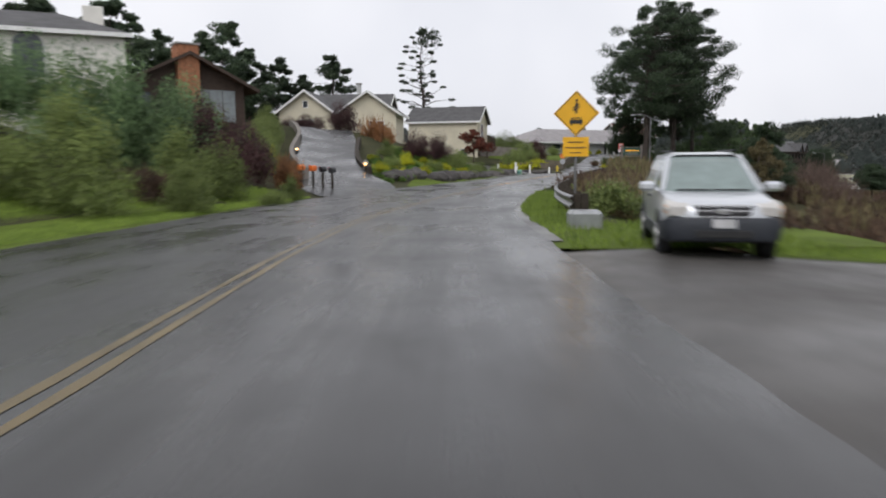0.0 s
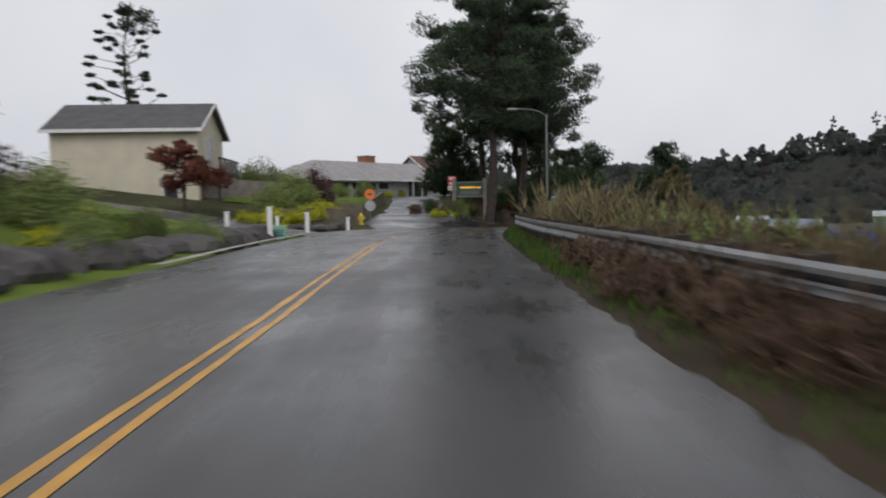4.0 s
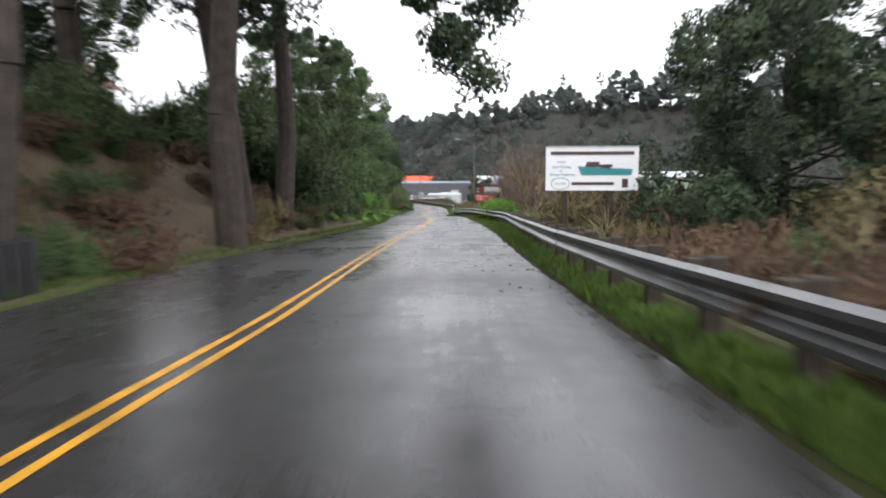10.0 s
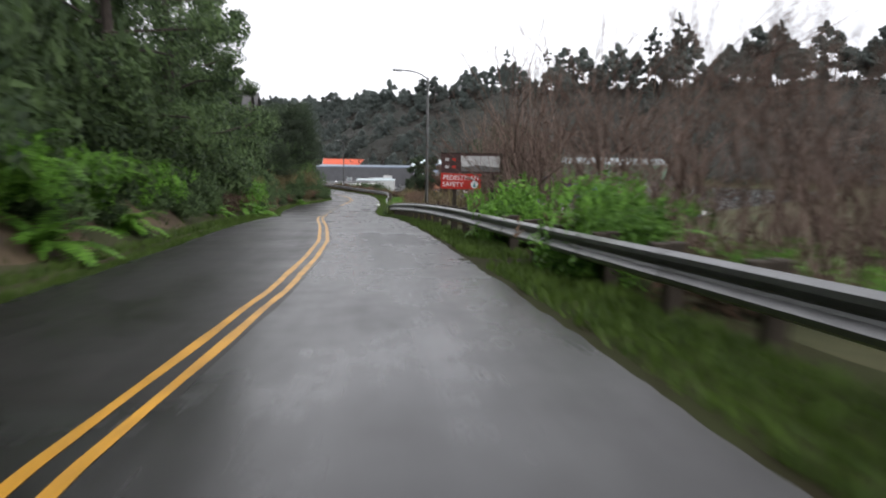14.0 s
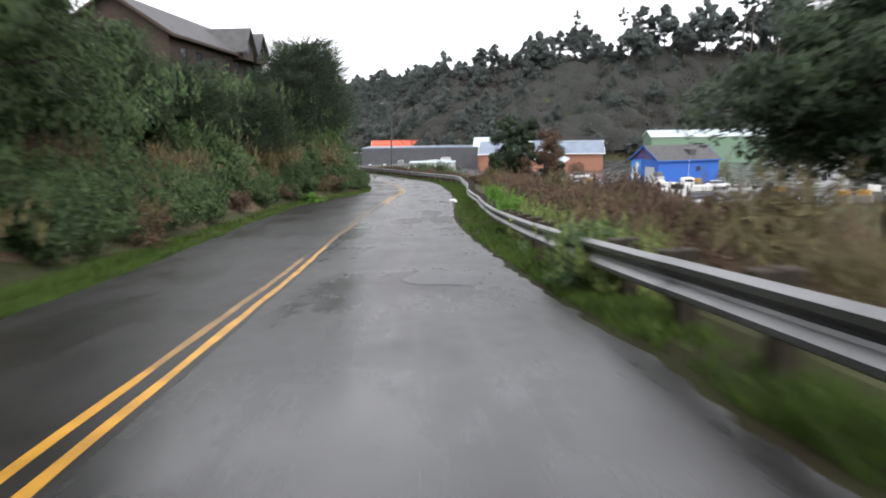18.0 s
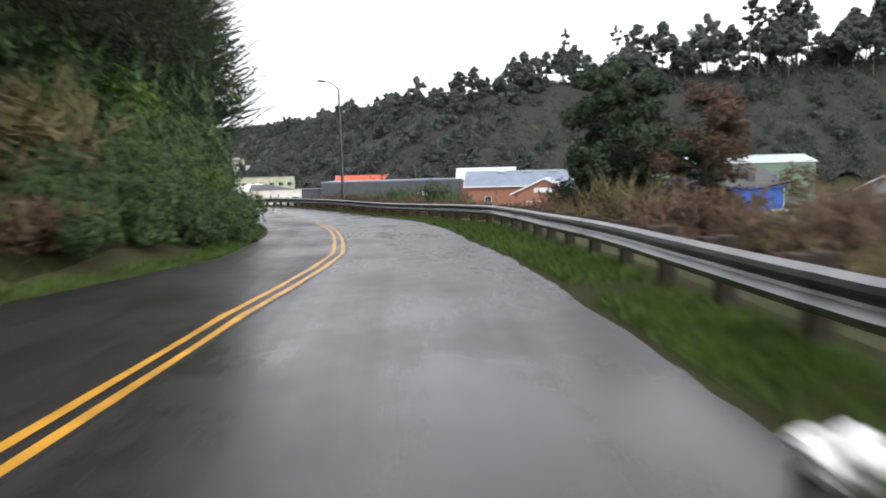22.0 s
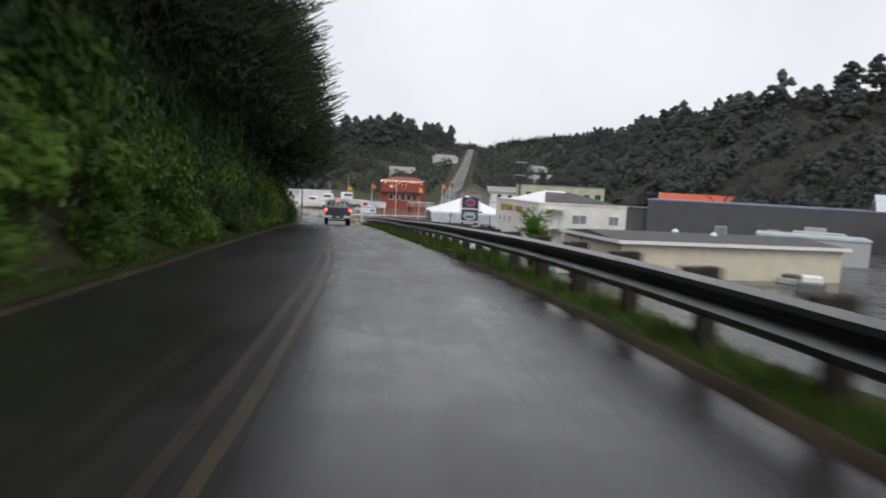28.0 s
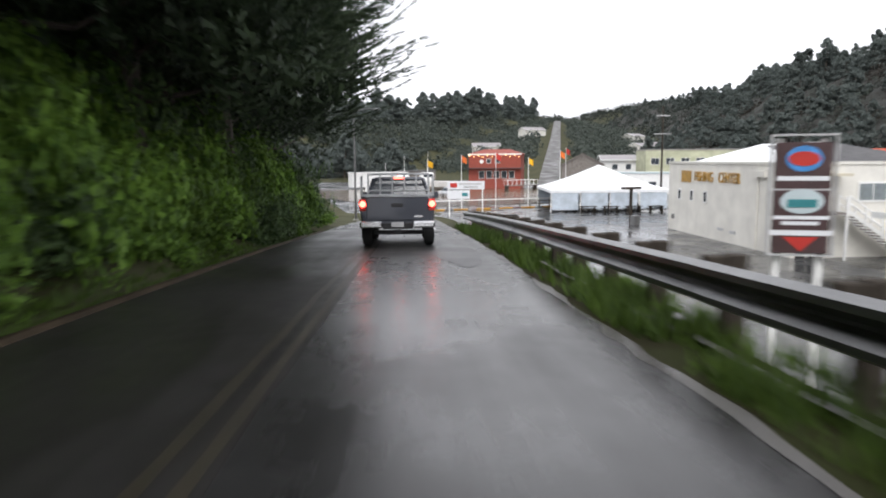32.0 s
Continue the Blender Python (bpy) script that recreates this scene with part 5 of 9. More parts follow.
for k in range(64):
    s = 282 + k * 1.1
    kind, nm, lb = (SH, "shrub", "dense dark green shrub on the bank") if k % 2 and s < 322 else (IV, "ivy_mound", "tall bright green ivy climbing the bank")
    put_s(clone(kind), None, nm, lb, "shrub", s, -float(along(EDGE_L, s)) - (2.4, 4.2, 5.6, 3.2)[k % 4] + gs.normal(0, .2), size=gs.uniform(.8, 1.05), zs=1.7, group=nm + "s on the bank")
for k in range(30):
    s = 325 + k * .95
    put_s(clone(IV), None, "ivy_mound", "tall bright green ivy climbing the bank", "shrub", s, -float(along(EDGE_L, s)) - (1.5, 2.6)[k % 2], size=gs.uniform(.7, .9), zs=1.8, group="ivy_mounds on the bank")
for k in range(48):
    s = gs.uniform(188, 242)
    kind, nm, lb = (SH, "shrub", "dense dark green shrub on the bank") if k % 3 else (BR, "bramble", "brown bramble at the foot of the bank")
    put_s(clone(kind), None, nm, lb, "shrub", s, -float(along(EDGE_L, s)) - gs.uniform(1.7, 4.6), size=gs.uniform(.45, .75), group=nm + "s on the bank")
for k in range(46):
    s = 195 + k * .85 if k < 22 else 222 + (k - 22) * .9
    kind, nm, lb = (SH, "shrub", "dense dark green shrub on the bank") if k % 4 else (TA, "dry_bush", "dry tan brush on the bank")
    put_s(clone(kind), None, nm, lb, "shrub", s, -float(along(EDGE_L, s)) - 1.7 - .9 * (k % 3), size=gs.uniform(.5, .68), group=nm + "s on the bank")
for k in range(14):
    s = gs.uniform(46.2, 50.5)
    put_s(clone(IV), None, "groundcover", "low green groundcover at the foot of the mound", "groundcover", s, -float(along(EDGE_L, s)) - gs.uniform(2.0, 4.4), size=gs.uniform(.2, .32), zs=.6, group="groundcover on the mound")
# taller broadleaf trees over the bank
for k, (s, d, h) in enumerate(((134, -18, 9), (141, -17, 9), (150, -10.2, 8.0), (157, -8.8, 10), (163, -8.6, 11), (169, -7.6, 12), (176, -7.6, 12), (183, -8.6, 10.5), (190, -10.2, 7), (197, -9.2, 8.5), (202, -10.2, 8.0), (206, -12, 6.0))):
    p = by_road(s, d)
    tree("bank_tree", 200 + k, pose(*place(p.x, p.y)), "dark dense tree overhanging the bank", "tree", BARK, SHRUB_LEAF, "trees on the bank", high=h, base=.1, wide=3.6, clumps=46, per=560, size=.085, flat=.8)

# ---- right side: brambles, brush, saplings, plants ----
LOWER = [(clone(BR), s, along(RAIL, s) + gs.uniform(9, 15), gs.uniform(1.5, 2.0), 1.5) for s in np.arange(222, 242, .9)]
LOWER += [(clone(BR), s, along(RAIL, s) + gs.uniform(5, 24), gs.uniform(1.1, 1.7), 1.25) for s in np.arange(133, 152, .2)]
DRY = [(clone(TA), s, along(RAIL, s) + gs.uniform(3, 20), gs.uniform(.9, 1.5), 1.25) for s in np.arange(132, 152, .3)]
s = 19.0
while s < 288:
    r = float(along(RAIL, s))
    if s < 58:
        for off, size in ((2.2, .85), (4.6, 1.1), (7.2, 1.2)):
            if s > 24 or off > 3:
                q = gs.random()
                kind, nm, lb = (BR, "bramble", "tangled brown bramble beside the road") if q < .55 else (TA, "dry_bush", "dry tan brush beside the road") if q < .75 else (OL, "shrub", "low olive-green shrub beside the road")
                put_s(clone(kind), None, nm, lb, "bramble", s + gs.normal(0, .5), r + off + gs.normal(0, .3), size=size * gs.uniform(.85, 1.2), zs=.6 if kind is OL else 1.0, group=nm + "s beside the road")
        s += 2.4
    elif s < 122:
        for off, size in ((1.9, .75), (3.8, 1.0)):
            kind, nm, lb = (TA, "dry_bush", "dry tan brush behind the guardrail") if gs.random() < .55 else (BR, "bramble", "tangled brown bramble beside the road")
            if 98 < s < 108 and off < 3:
                continue
            if s > 88 and kind is TA and gs.random() < .7:
                kind, nm, lb = (SH, "shrub", "dark green shrub behind the guardrail") if gs.random() < .4 else (BR, "bramble", "tangled brown bramble beside the road")
                size *= .5 if kind is SH else .9
            put_s(clone(kind), None, nm, lb, "shrub", s + gs.normal(0, .5), r + off + gs.normal(0, .3), size=size * gs.uniform(.8, 1.2), group=nm + "s behind the guardrail")
        s += 2.6
    else:
        for off, size in ((2.0, .55), (4.0, .95), (6.8, 1.3), (10.2, 1.5)) + (((14, 1.7), (18, 1.9), (22.5, 2.0)) if 146 < s < 264 else ()):
            if gs.random() < (.7 if s < 183 else .93):
                kind, nm, lb = (BR, "bramble", "low brown bramble on the harbour slope") if gs.random() < .7 else (TA, "dry_bush", "dry tan weeds on the harbour slope")
                at, out, much = s + gs.normal(0, .8), r + off + gs.normal(0, .5), size * gs.uniform(.7, 1.2)
                if kind is BR and off > 9:
                    LOWER.append((clone(kind), at, out, much, 1.0))
                else:
                    put_s(clone(kind), None, nm, lb, "shrub", at, out, size=much, group=nm + "s on the slope")
        s += 3.4 if s < 183 else 2.5
tagged(part("bramble_thicket", joined(LOWER), BRAMBLE_LEAF), "brown bramble thicket down the harbour slope", "brambles", kind="stuff")
tagged(part("dry_brush", joined(DRY), TAN_LEAF), "dry tan brush down the harbour slope", "brush", kind="stuff")
for s in np.arange(263, 288, 1.7):
    for off, size, kind, nm, lb in ((1.9, .75, BR, "bramble", "low brown bramble on the harbour slope"), (3.8, 1.25, SH, "shrub", "dark green shrub on the harbour slope"), (6.2, 1.6, BR, "bramble", "tall brown bramble on the harbour slope")):
        put_s(clone(kind), None, nm, lb, "shrub", s + gs.normal(0, .4), float(along(RAIL, s)) + off + gs.normal(0, .3), size=size * gs.uniform(.8, 1.15) * (.75 if kind is SH else 1), group=nm + "s on the slope")
for k in range(40):
    s, off = 52 + k * .85, (2.6, 4.4, 6.4)[k % 3]
    kind, nm, lb = ((TA, "dry_bush", "tall dry tan brush behind the guardrail"), (BR, "bramble", "tall tangled bramble behind the guardrail"), (OL, "shrub", "olive-green shrub behind the guardrail"))[int(gs.integers(0, 3))]
    put_s(clone(kind), None, nm, lb, "shrub", s, float(along(RAIL, s)) + off, size=gs.uniform(.9, 1.35) * (.6 if kind is OL else 1), group=nm + "s behind the guardrail")
for k in range(15):
    s = 46 + k * 1.25
    put_s(clone(BR), None, "bramble", "tangled brown bramble grown over the guardrail", "bramble", s, float(along(RAIL, s)) + .15 + .3 * (k % 2), size=gs.uniform(.5, .62), group="brambles beside the road")
# undergrowth below the pines and the wooden sign
for k in range(120):
    s, d = gs.uniform(112, 150), -gs.uniform(5.9, 12)
    kind, nm, lb = ((BR, "bramble", "brown bramble below the pines"), (TA, "dry_bush", "dry tan undergrowth below the pines") if k % 2 else (BR, "bramble", "brown bramble below the pines"), (SH, "shrub", "low dark shrub below the pines"))[k % 3]
    put_s(clone(kind), None, nm, lb, "shrub", s, d, size=gs.uniform(.35, .7) * (.7 if kind is SH else 1), group=nm + "s below the pines")
for s, d, size in ((41, 4.3, .75), (45, 4.2, .75), (49, 3.9, .6), (53, 3.8, .55), (57, 3.6, .5), (61, 3.6, .5), (44, 2.9, .3), (47.5, 2.7, .3), (51, 2.7, .28), (55, 2.7, .26), (59, 2.6, .25), (52.5, 3.2, .42), (54.5, 3.1, .42), (56.5, 3.1, .4), (58.3, 3.05, .4), (60.2, 3.0, .36), (50.5, 3.3, .45), (48.5, 3.4, .5), (46.5, 3.4, .5)):
    put_s(clone(BR), None, "bramble", "tangled brown bramble grown over the guardrail", "bramble", s, d, size=size, group="brambles beside the road")


def sapling_mesh(seed, high):
    gen2 = np.random.default_rng(seed)
    bm = bmesh.new()

    def grow(a, way, ln, r, depth):
        b = a + way * ln
        tube(bm, a, b, r, r * .55, 4 if depth else 5)
        if depth >= 3:
            return
        for k in range(4 if depth == 0 else 3):
            w = (way + Vector(gen2.normal(0, .42, 3))).normalized()
            w.z = abs(w.z) * .8 + .2
            grow(a.lerp(b, gen2.uniform(.35, 1.0)), w.normalized(), ln * gen2.uniform(.45, .75), r * .5, depth + 1)
    for k in range(3):
        grow(Vector((gen2.normal(0, .3), gen2.normal(0, .3), -.4)), Vector((gen2.normal(0, .12), gen2.normal(0, .12), 1)).normalized(), high * .5, .045, 0)
    me2 = bpy.data.meshes.new("stems")
    bm.to_mesh(me2)
    bm.free()
    me2.materials.append(TWIG)
    return me2


SAPS = [sapling_mesh(300 + k, 7.5) for k in range(4)]
THICKET = [(SAPS[k % 4], gs.uniform(152, 183), gs.uniform(5.4, 14), gs.uniform(.75, 1.12), 1.0) for k in range(84)]
THICKET += [(SAPS[k % 4], gs.uniform(133, 148), gs.uniform(9, 17), gs.uniform(.6, .9), 1.0) for k in range(18)]
tagged(part("sapling_thicket", joined(THICKET), TWIG), "tangled thicket of leafless grey-brown saplings on the slope", "saplings", kind="stuff")
for s, d, size in ((156.8, 6.2, 1.6), (165, 4.1, 1.3), (272, 5.0, .8), (313.5, 6.5, 1.1)):
    put_s(clone(FE), None, "fern", "large bright green fern beside the guardrail", "fern", s, d, size=size, group="ferns beside the guardrail")
FB = dressed(SHRUBS, FERN_LEAF, "fb")
for s, d, size in ((155.6, 3.8, .55), (156.8, 3.75, .62), (153.0, 4.3, .3), (162.2, 3.75, .6)):
    put_s(clone(FB), None, "fern_bush", "bright green ferny bush leaning over the guardrail", "bush", s, d, size=size, up=.15, group="ferny bushes behind the guardrail")
for s, d, size in ((155.8, 4.0, 1.15), (157.2, 4.0, 1.2), (163.2, 4.0, 1.2)):
    put_s(clone(FE), None, "fern", "large bright green fern beside the guardrail", "fern", s, d, size=size, up=.35, group="ferns beside the guardrail")
for s, d, size in ((159, -6.2, .55), (162.5, -6.1, .55), (187, -6.1, .5), (190, -6.3, .6), (168, -6.1, .5)):
    put_s(clone(FB), None, "fern_bush", "bright green ferny bush on the road bank", "bush", s, d, size=size, up=.5, group="ferny bushes on the bank")
    put_s(clone(FE), None, "fern", "bright green fern on the road bank", "fern", s + .6, d - .2, size=size * 2.4, up=1.0, group="ferns along the bank")
for s, d, size in ((163.6, 3.75, .62), (165, 3.8, .5), (152.0, 5.4, .34), (150.4, 5.0, .3)):
    put_s(clone(FB), None, "fern_bush", "bright green ferny bush leaning over the guardrail", "bush", s, d, size=size, group="ferny bushes behind the guardrail")
for s, d, size, kind in ((193.4, 2.75, .38, OL), (194.2, 2.6, .42, SH), (195.2, 2.8, .45, OL), (196.5, 3.0, .45, BR), (203.5, 3.4, .4, BR), (204.4, 3.6, .5, OL), (206.2, 3.6, .5, BR)):
    put_s(clone(kind), None, "shrub", "brown-green shrub grown over the guardrail", "shrub", s, d, size=size, group="shrubs on the slope")
for s, d, size in ((207.4, 3.15, .36), (207.9, 3.35, .3), (222.9, 4.1, .34), (223.3, 4.0, .3)):
    put_s(clone(FB), None, "fern_bush", "upright bright green fern clump behind the guardrail", "bush", s, d, size=size, up=.1, zs=1.55, group="ferny bushes behind the guardrail")
    put_s(clone(FE), None, "fern", "large bright green fern beside the guardrail", "fern", s, d, size=size * 1.3, up=.7, group="ferns beside the guardrail")
PAMPAS = [frond_mesh(330 + k, 90, 1.7, .035, 1.3, 1.15, .1) for k in range(2)]
for s, d, size in ((128, 4.6, 1.0), (131, 5.4, .9), (89, 4.3, .9), (92, 4.9, 1.0), (95.5, 5.2, .9), (99, 5.4, .8), (190, -6.9, 1.0), (205, -8.4, 1.0), (84, 4.4, .8)):
    put_s(PAMPAS[int(s) % 2], PAMPAS_LEAF, "pampas_grass", "clump of tall dry pampas grass", "grass clump", s, d, size=size, group="pampas clumps")
# dark trees on the harbour side
tree("slope_tree", 350, pose(*place(49.8, 110.3)), "dark leafy tree behind the signboards", "tree", BARK, PINE_LEAF, high=9.8, base=.06, wide=4.2, clumps=86, per=760, size=.085, flat=.9)
tree("slope_tree", 351, pose(*place(46.4, 105.0)), "olive-leaved willow behind the signboards", "tree", PALE_BARK, TAN_LEAF, high=7.4, base=.06, wide=3.3, clumps=52, per=520, size=.075, flat=.9)
tree("slope_tree", 352, pose(*place(100.5, 166.4)), "round dark tree on the harbour slope", "tree", BARK, PINE_LEAF, high=10.2, base=.52, wide=4.4, clumps=110, per=620, size=.095, flat=.6, puff=1.1)
tree("slope_tree", 353, pose(*place(127.6, 205.6)), "dark wind-bent tree below the guardrail", "tree", BARK, PINE_LEAF, high=6.6, base=.3, wide=2.7, clumps=40, per=520, size=.09, flat=.8)
tree("slope_tree", 354, pose(*place(131.5, 206.2)), "dark wind-bent tree below the guardrail", "tree", BARK, PINE_LEAF, high=8.6, base=.25, wide=3.2, clumps=40, per=520, size=.09, flat=.7)
tree("slope_tree", 355, pose(*place(129.6, 202.4)), "red-brown leafless bush below the guardrail", "tree", BARK, BRAMBLE_LEAF, high=7.4, base=.1, wide=3.3, clumps=48, per=420, size=.08, flat=.9)

cypress(37, pose(*place(141.2, 255.3, -.2)), float(by_road(256, 0, .55).z - place(141.2, 255.3).z), .5, "small bright green conifer beyond the guardrail", shoots=200, per=16, size=.1, mat=FERN_LEAF)

# ---- front gardens on the left ----
GARDEN = {
    "h": (CD, "hedge_bush", "tall dense dark green hedge bush above the lawn"), "r": (CH, "hedge_bush", "large rounded green bush on the lawn"),
    "b": (CB, "burgundy_bush", "dark burgundy-leaved bush in the garden"), "o": (OR, "dry_grass_clump", "orange-brown dry grass clump beside the driveway"), "t": (BR, "dry_bush", "leafless brown bush on the lawn"),
    "y": (YE, "yellow_bush", "yellow-green flowering garden bush"), "d": (CH, "hedge_bush", "green hedge bush above the driveway wall")}
for kind, x, y, high, wide in (("r", -11.3, 21.6, 2.9, 1.9), ("r", -13.6, 20.6, 2.8, 1.9), ("r", -8.9, 24.6, 1.4, 1.0), ("h", -18.2, 28.6, 3.0, 2.0), ("h", -16.6, 29.6, 3.3, 2.0), ("h", -15.4, 31.2, 3.6, 2.0), ("h", -14.2, 32.4, 3.8, 2.0), ("h", -12.9, 33.0, 3.7, 1.9), ("h", -20.4, 31.5, 3.2, 2.2), ("h", -21.5, 27.0, 2.6, 2.2),
                               ("h", -13.2, 37.2, 3.7, 2.0), ("h", -14.6, 40.2, 3.6, 2.2), ("h", -17.4, 39.0, 3.6, 2.2), ("b", -11.3, 33.8, 3.0, 1.6), ("b", -10.2, 36.4, 3.1, 1.5), ("b", -11.9, 38.4, 3.2, 1.6), ("r", -10.6, 28.9, 2.2, 1.5), ("r", -9.8, 31.4, 2.1, 1.4), ("t", -11.2, 26.9, 2.3, .9), ("o", -8.3, 38.0, 2.0, .9), ("o", -8.7, 39.6, 1.8, .8),
                               ("d", -11.6, 44.6, 2.6, 1.4), ("d", -12.0, 47.0, 2.6, 1.4), ("d", -12.6, 49.4, 2.4, 1.4), ("d", -13.3, 52.0, 2.2, 1.4), ("d", -13.6, 55.0, 2.0, 1.3), ("d", -14.2, 58.2, 1.8, 1.3), ("d", -14.8, 61.6, 1.5, 1.2), ("d", -15.8, 65.0, 1.4, 1.2), ("d", -14.5, 45.6, 3.0, 1.6), ("d", -16.5, 51.0, 2.4, 1.8), ("y", -11.3, 46.2, 2.1, .8), ("y", -12.0, 48.4, 1.8, .8),
                               ("b", -13.6, 73.5, 1.7, 1.7), ("b", -10.3, 73.8, 2.6, 2.1), ("b", -15.6, 73.0, 1.2, 1.3), ("o", -7.2, 72.8, 2.5, 1.3), ("o", -5.8, 72.0, 2.2, 1.2), ("r", -7.2, 33.6, .9, .7), ("r", -7.0, 29.6, .8, .7)):
    meshes, nm, lb = GARDEN[kind]
    tall = 1.9 if meshes is OR else 1.75 if meshes is CD else 1.95 if meshes in (CH, CB) else 2.5
    put(clone(meshes), None, nm, lb, "bush", x, y, size=wide / 1.6, zs=high / tall * 1.6 / wide, group=nm + "es in the gardens")
for x, y, kind, size, nm, lb in ((-4.2, 58, CH, .5, "hedge_bush", "low green bush on the planted mound"), (-3.2, 61, YE, .6, "yellow_bush", "yellow-green bush on the planted mound"), (-5.0, 64, CH, .6, "hedge_bush", "low green bush on the planted mound"), (-2.5, 67, CB, 1.15, "burgundy_bush", "burgundy bush on the planted mound"), (-.5, 70, CB, 1.2, "burgundy_bush", "burgundy bush on the planted mound"), (1.5, 70.0, CH, .95, "hedge_bush", "spreading dark green bush"), (3.8, 73, CH, .55, "hedge_bush", "spreading dark green bush"),
                                 (-4.8, 53.5, YE, .55, "yellow_bush", "yellow-green bush on the planted mound"), (-3.2, 54.5, YE, .42, "hedge_bush", "low green bush on the planted mound"), (-1.6, 57.6, YE, .5, "yellow_bush", "yellow-green bush on the planted mound"), (.3, 63.5, YE, .5, "yellow_bush", "yellow-green bush on the planted mound"), (-.8, 61.5, CH, .55, "hedge_bush", "low green bush on the planted mound"), (3.0, 66.5, CH, .6, "hedge_bush", "round clipped bush between the rocks"), (5.2, 72.5, CH, .6, "hedge_bush", "round clipped bush between the rocks"),
                                 (9.2, 92, YE, .7, "yellow_bush", "bright yellow-green clipped bush"), (11.0, 94.5, YE, .75, "yellow_bush", "bright yellow-green clipped bush"), (12.4, 97, YE, .7, "yellow_bush", "bright yellow-green clipped bush"), (7.6, 91, YE, .6, "yellow_bush", "bright yellow-green clipped bush"), (13.4, 99.5, YE, .7, "yellow_bush", "bright yellow-green clipped bush"), (10, 100, CH, 1.2, "hedge_bush", "dark green bush behind the wall"), (12, 104, CH, 1.4, "hedge_bush", "dark green bush behind the wall"), (14, 108, CB, 1.2, "burgundy_bush", "dark shrub beside the fence"), (14.6, 99.7, YE, .6, "yellow_bush", "bright yellow-green clipped bush"),
                                 (19.5, 128, CH, .9, "hedge_bush", "round bush before the low house"), (23.0, 131, CH, .9, "hedge_bush", "round bush before the low house"), (16.5, 124, CH, .8, "hedge_bush", "round bush before the low house"), (29.8, 147, YE, .6, "yellow_bush", "low yellow-green bush beside the porch"), (32.5, 150, YE, .6, "yellow_bush", "low yellow-green bush beside the porch"),
                                 (24.3, 107.0, YE, .5, "yellow_bush", "bright green low bush at the wall"), (25.6, 107.4, YE, .55, "yellow_bush", "bright green low bush at the wall"), (27.0, 108.6, YE, .5, "yellow_bush", "bright green low bush at the wall"), (26.6, 112.6, OR, .55, "dry_grass_clump", "brown dry grass behind the wall"), (28.6, 113.0, CH, .6, "hedge_bush", "small bush behind the wall"),
                                 (8, 118, CH, 1.6, "hedge_bush", "dark green bush behind the houses"), (4, 122, CH, 1.8, "hedge_bush", "dark green bush behind the houses"), (11, 126, CH, 1.7, "hedge_bush", "dark green bush behind the houses"), (0, 128, CH, 1.9, "hedge_bush", "dark green bush behind the houses"), (14, 134, CH, 1.5, "hedge_bush", "dark green bush behind the houses")):
    put(clone(kind), None, nm, lb, "bush", x, y, size=size, group=nm + "es in the gardens")
for k in range(34):
    s = gs.uniform(52, 76)
    put_s(clone(IV if k % 3 else YE), None, "groundcover", "low green groundcover on the planted mound", "groundcover", s, -float(along(EDGE_L, s)) - gs.uniform(3.4, 3.6 + min(7, (s - 50) * .45)), size=gs.uniform(.22, .4), zs=.6, group="groundcover on the mound")
for k in range(120):
    s = gs.uniform(49, 74)
    put_s(clone(YE if k % 4 == 0 else IV), None, "groundcover", "low yellow-green groundcover on the planted mound", "groundcover", s, -float(along(EDGE_L, s)) - gs.uniform(2.6, 3.4 + min(6, (s - 46) * .45)), size=gs.uniform(.3, .5), zs=.6, group="groundcover on the mound")
tree("rust_leaved_tree", 360, pose(*place(4.2, 97.0)), "small tree with rust-red leaves before the house", "tree", PALE_BARK, RUST_LEAF, high=4.4, base=.4, wide=2.9, clumps=26, per=200, size=.13, flat=.5)


def boulder(seed, m, label):
    bm = bmesh.new()
    bmesh.ops.create_icosphere(bm, subdivisions=2, radius=.5)
    for v in bm.verts:
        q = 1 + .4 * noise.noise(v.co * 2.2 + Vector((seed, 0, 0)))
        v.co = Vector((v.co.x * q, v.co.y * q, v.co.z * q * .8))
    ob = part("boulder", bm, ROCK)
    ob.matrix_world = m
    return tagged(ob, label, "boulder", "boulders edging the garden")


for k in range(34):
    s = 49.5 + k * .92 + gs.uniform(-.2, .2)
    d = -float(along(EDGE_L, s)) - (1.5 if s < 70 else 1.2) - gs.uniform(0, .6) - (1.2 if s < 55 else 0)
    p = by_road(s, d)
    sc = gs.uniform(1.2, 2.1)
    boulder(k * 3.1, pose(*place(p.x, p.y, .12), 0, 0, gs.uniform(0, 360)) @ Matrix.Diagonal((sc * 1.2, sc * .8, sc * .75, 1)), "rough grey boulder edging the planted mound")
for k in range(8):
    x, y = 8.6 + k * .62, 90.0 + k * .7 + gs.uniform(-.2, .2)
    sc = gs.uniform(.7, 1.2)
    boulder(200 + k, pose(*place(x + .9, y - 1.3, .15), 0, 0, gs.uniform(0, 360)) @ Matrix.Diagonal((sc * 1.2, sc, sc * .8, 1)), "rough dark boulder below the clipped bushes")


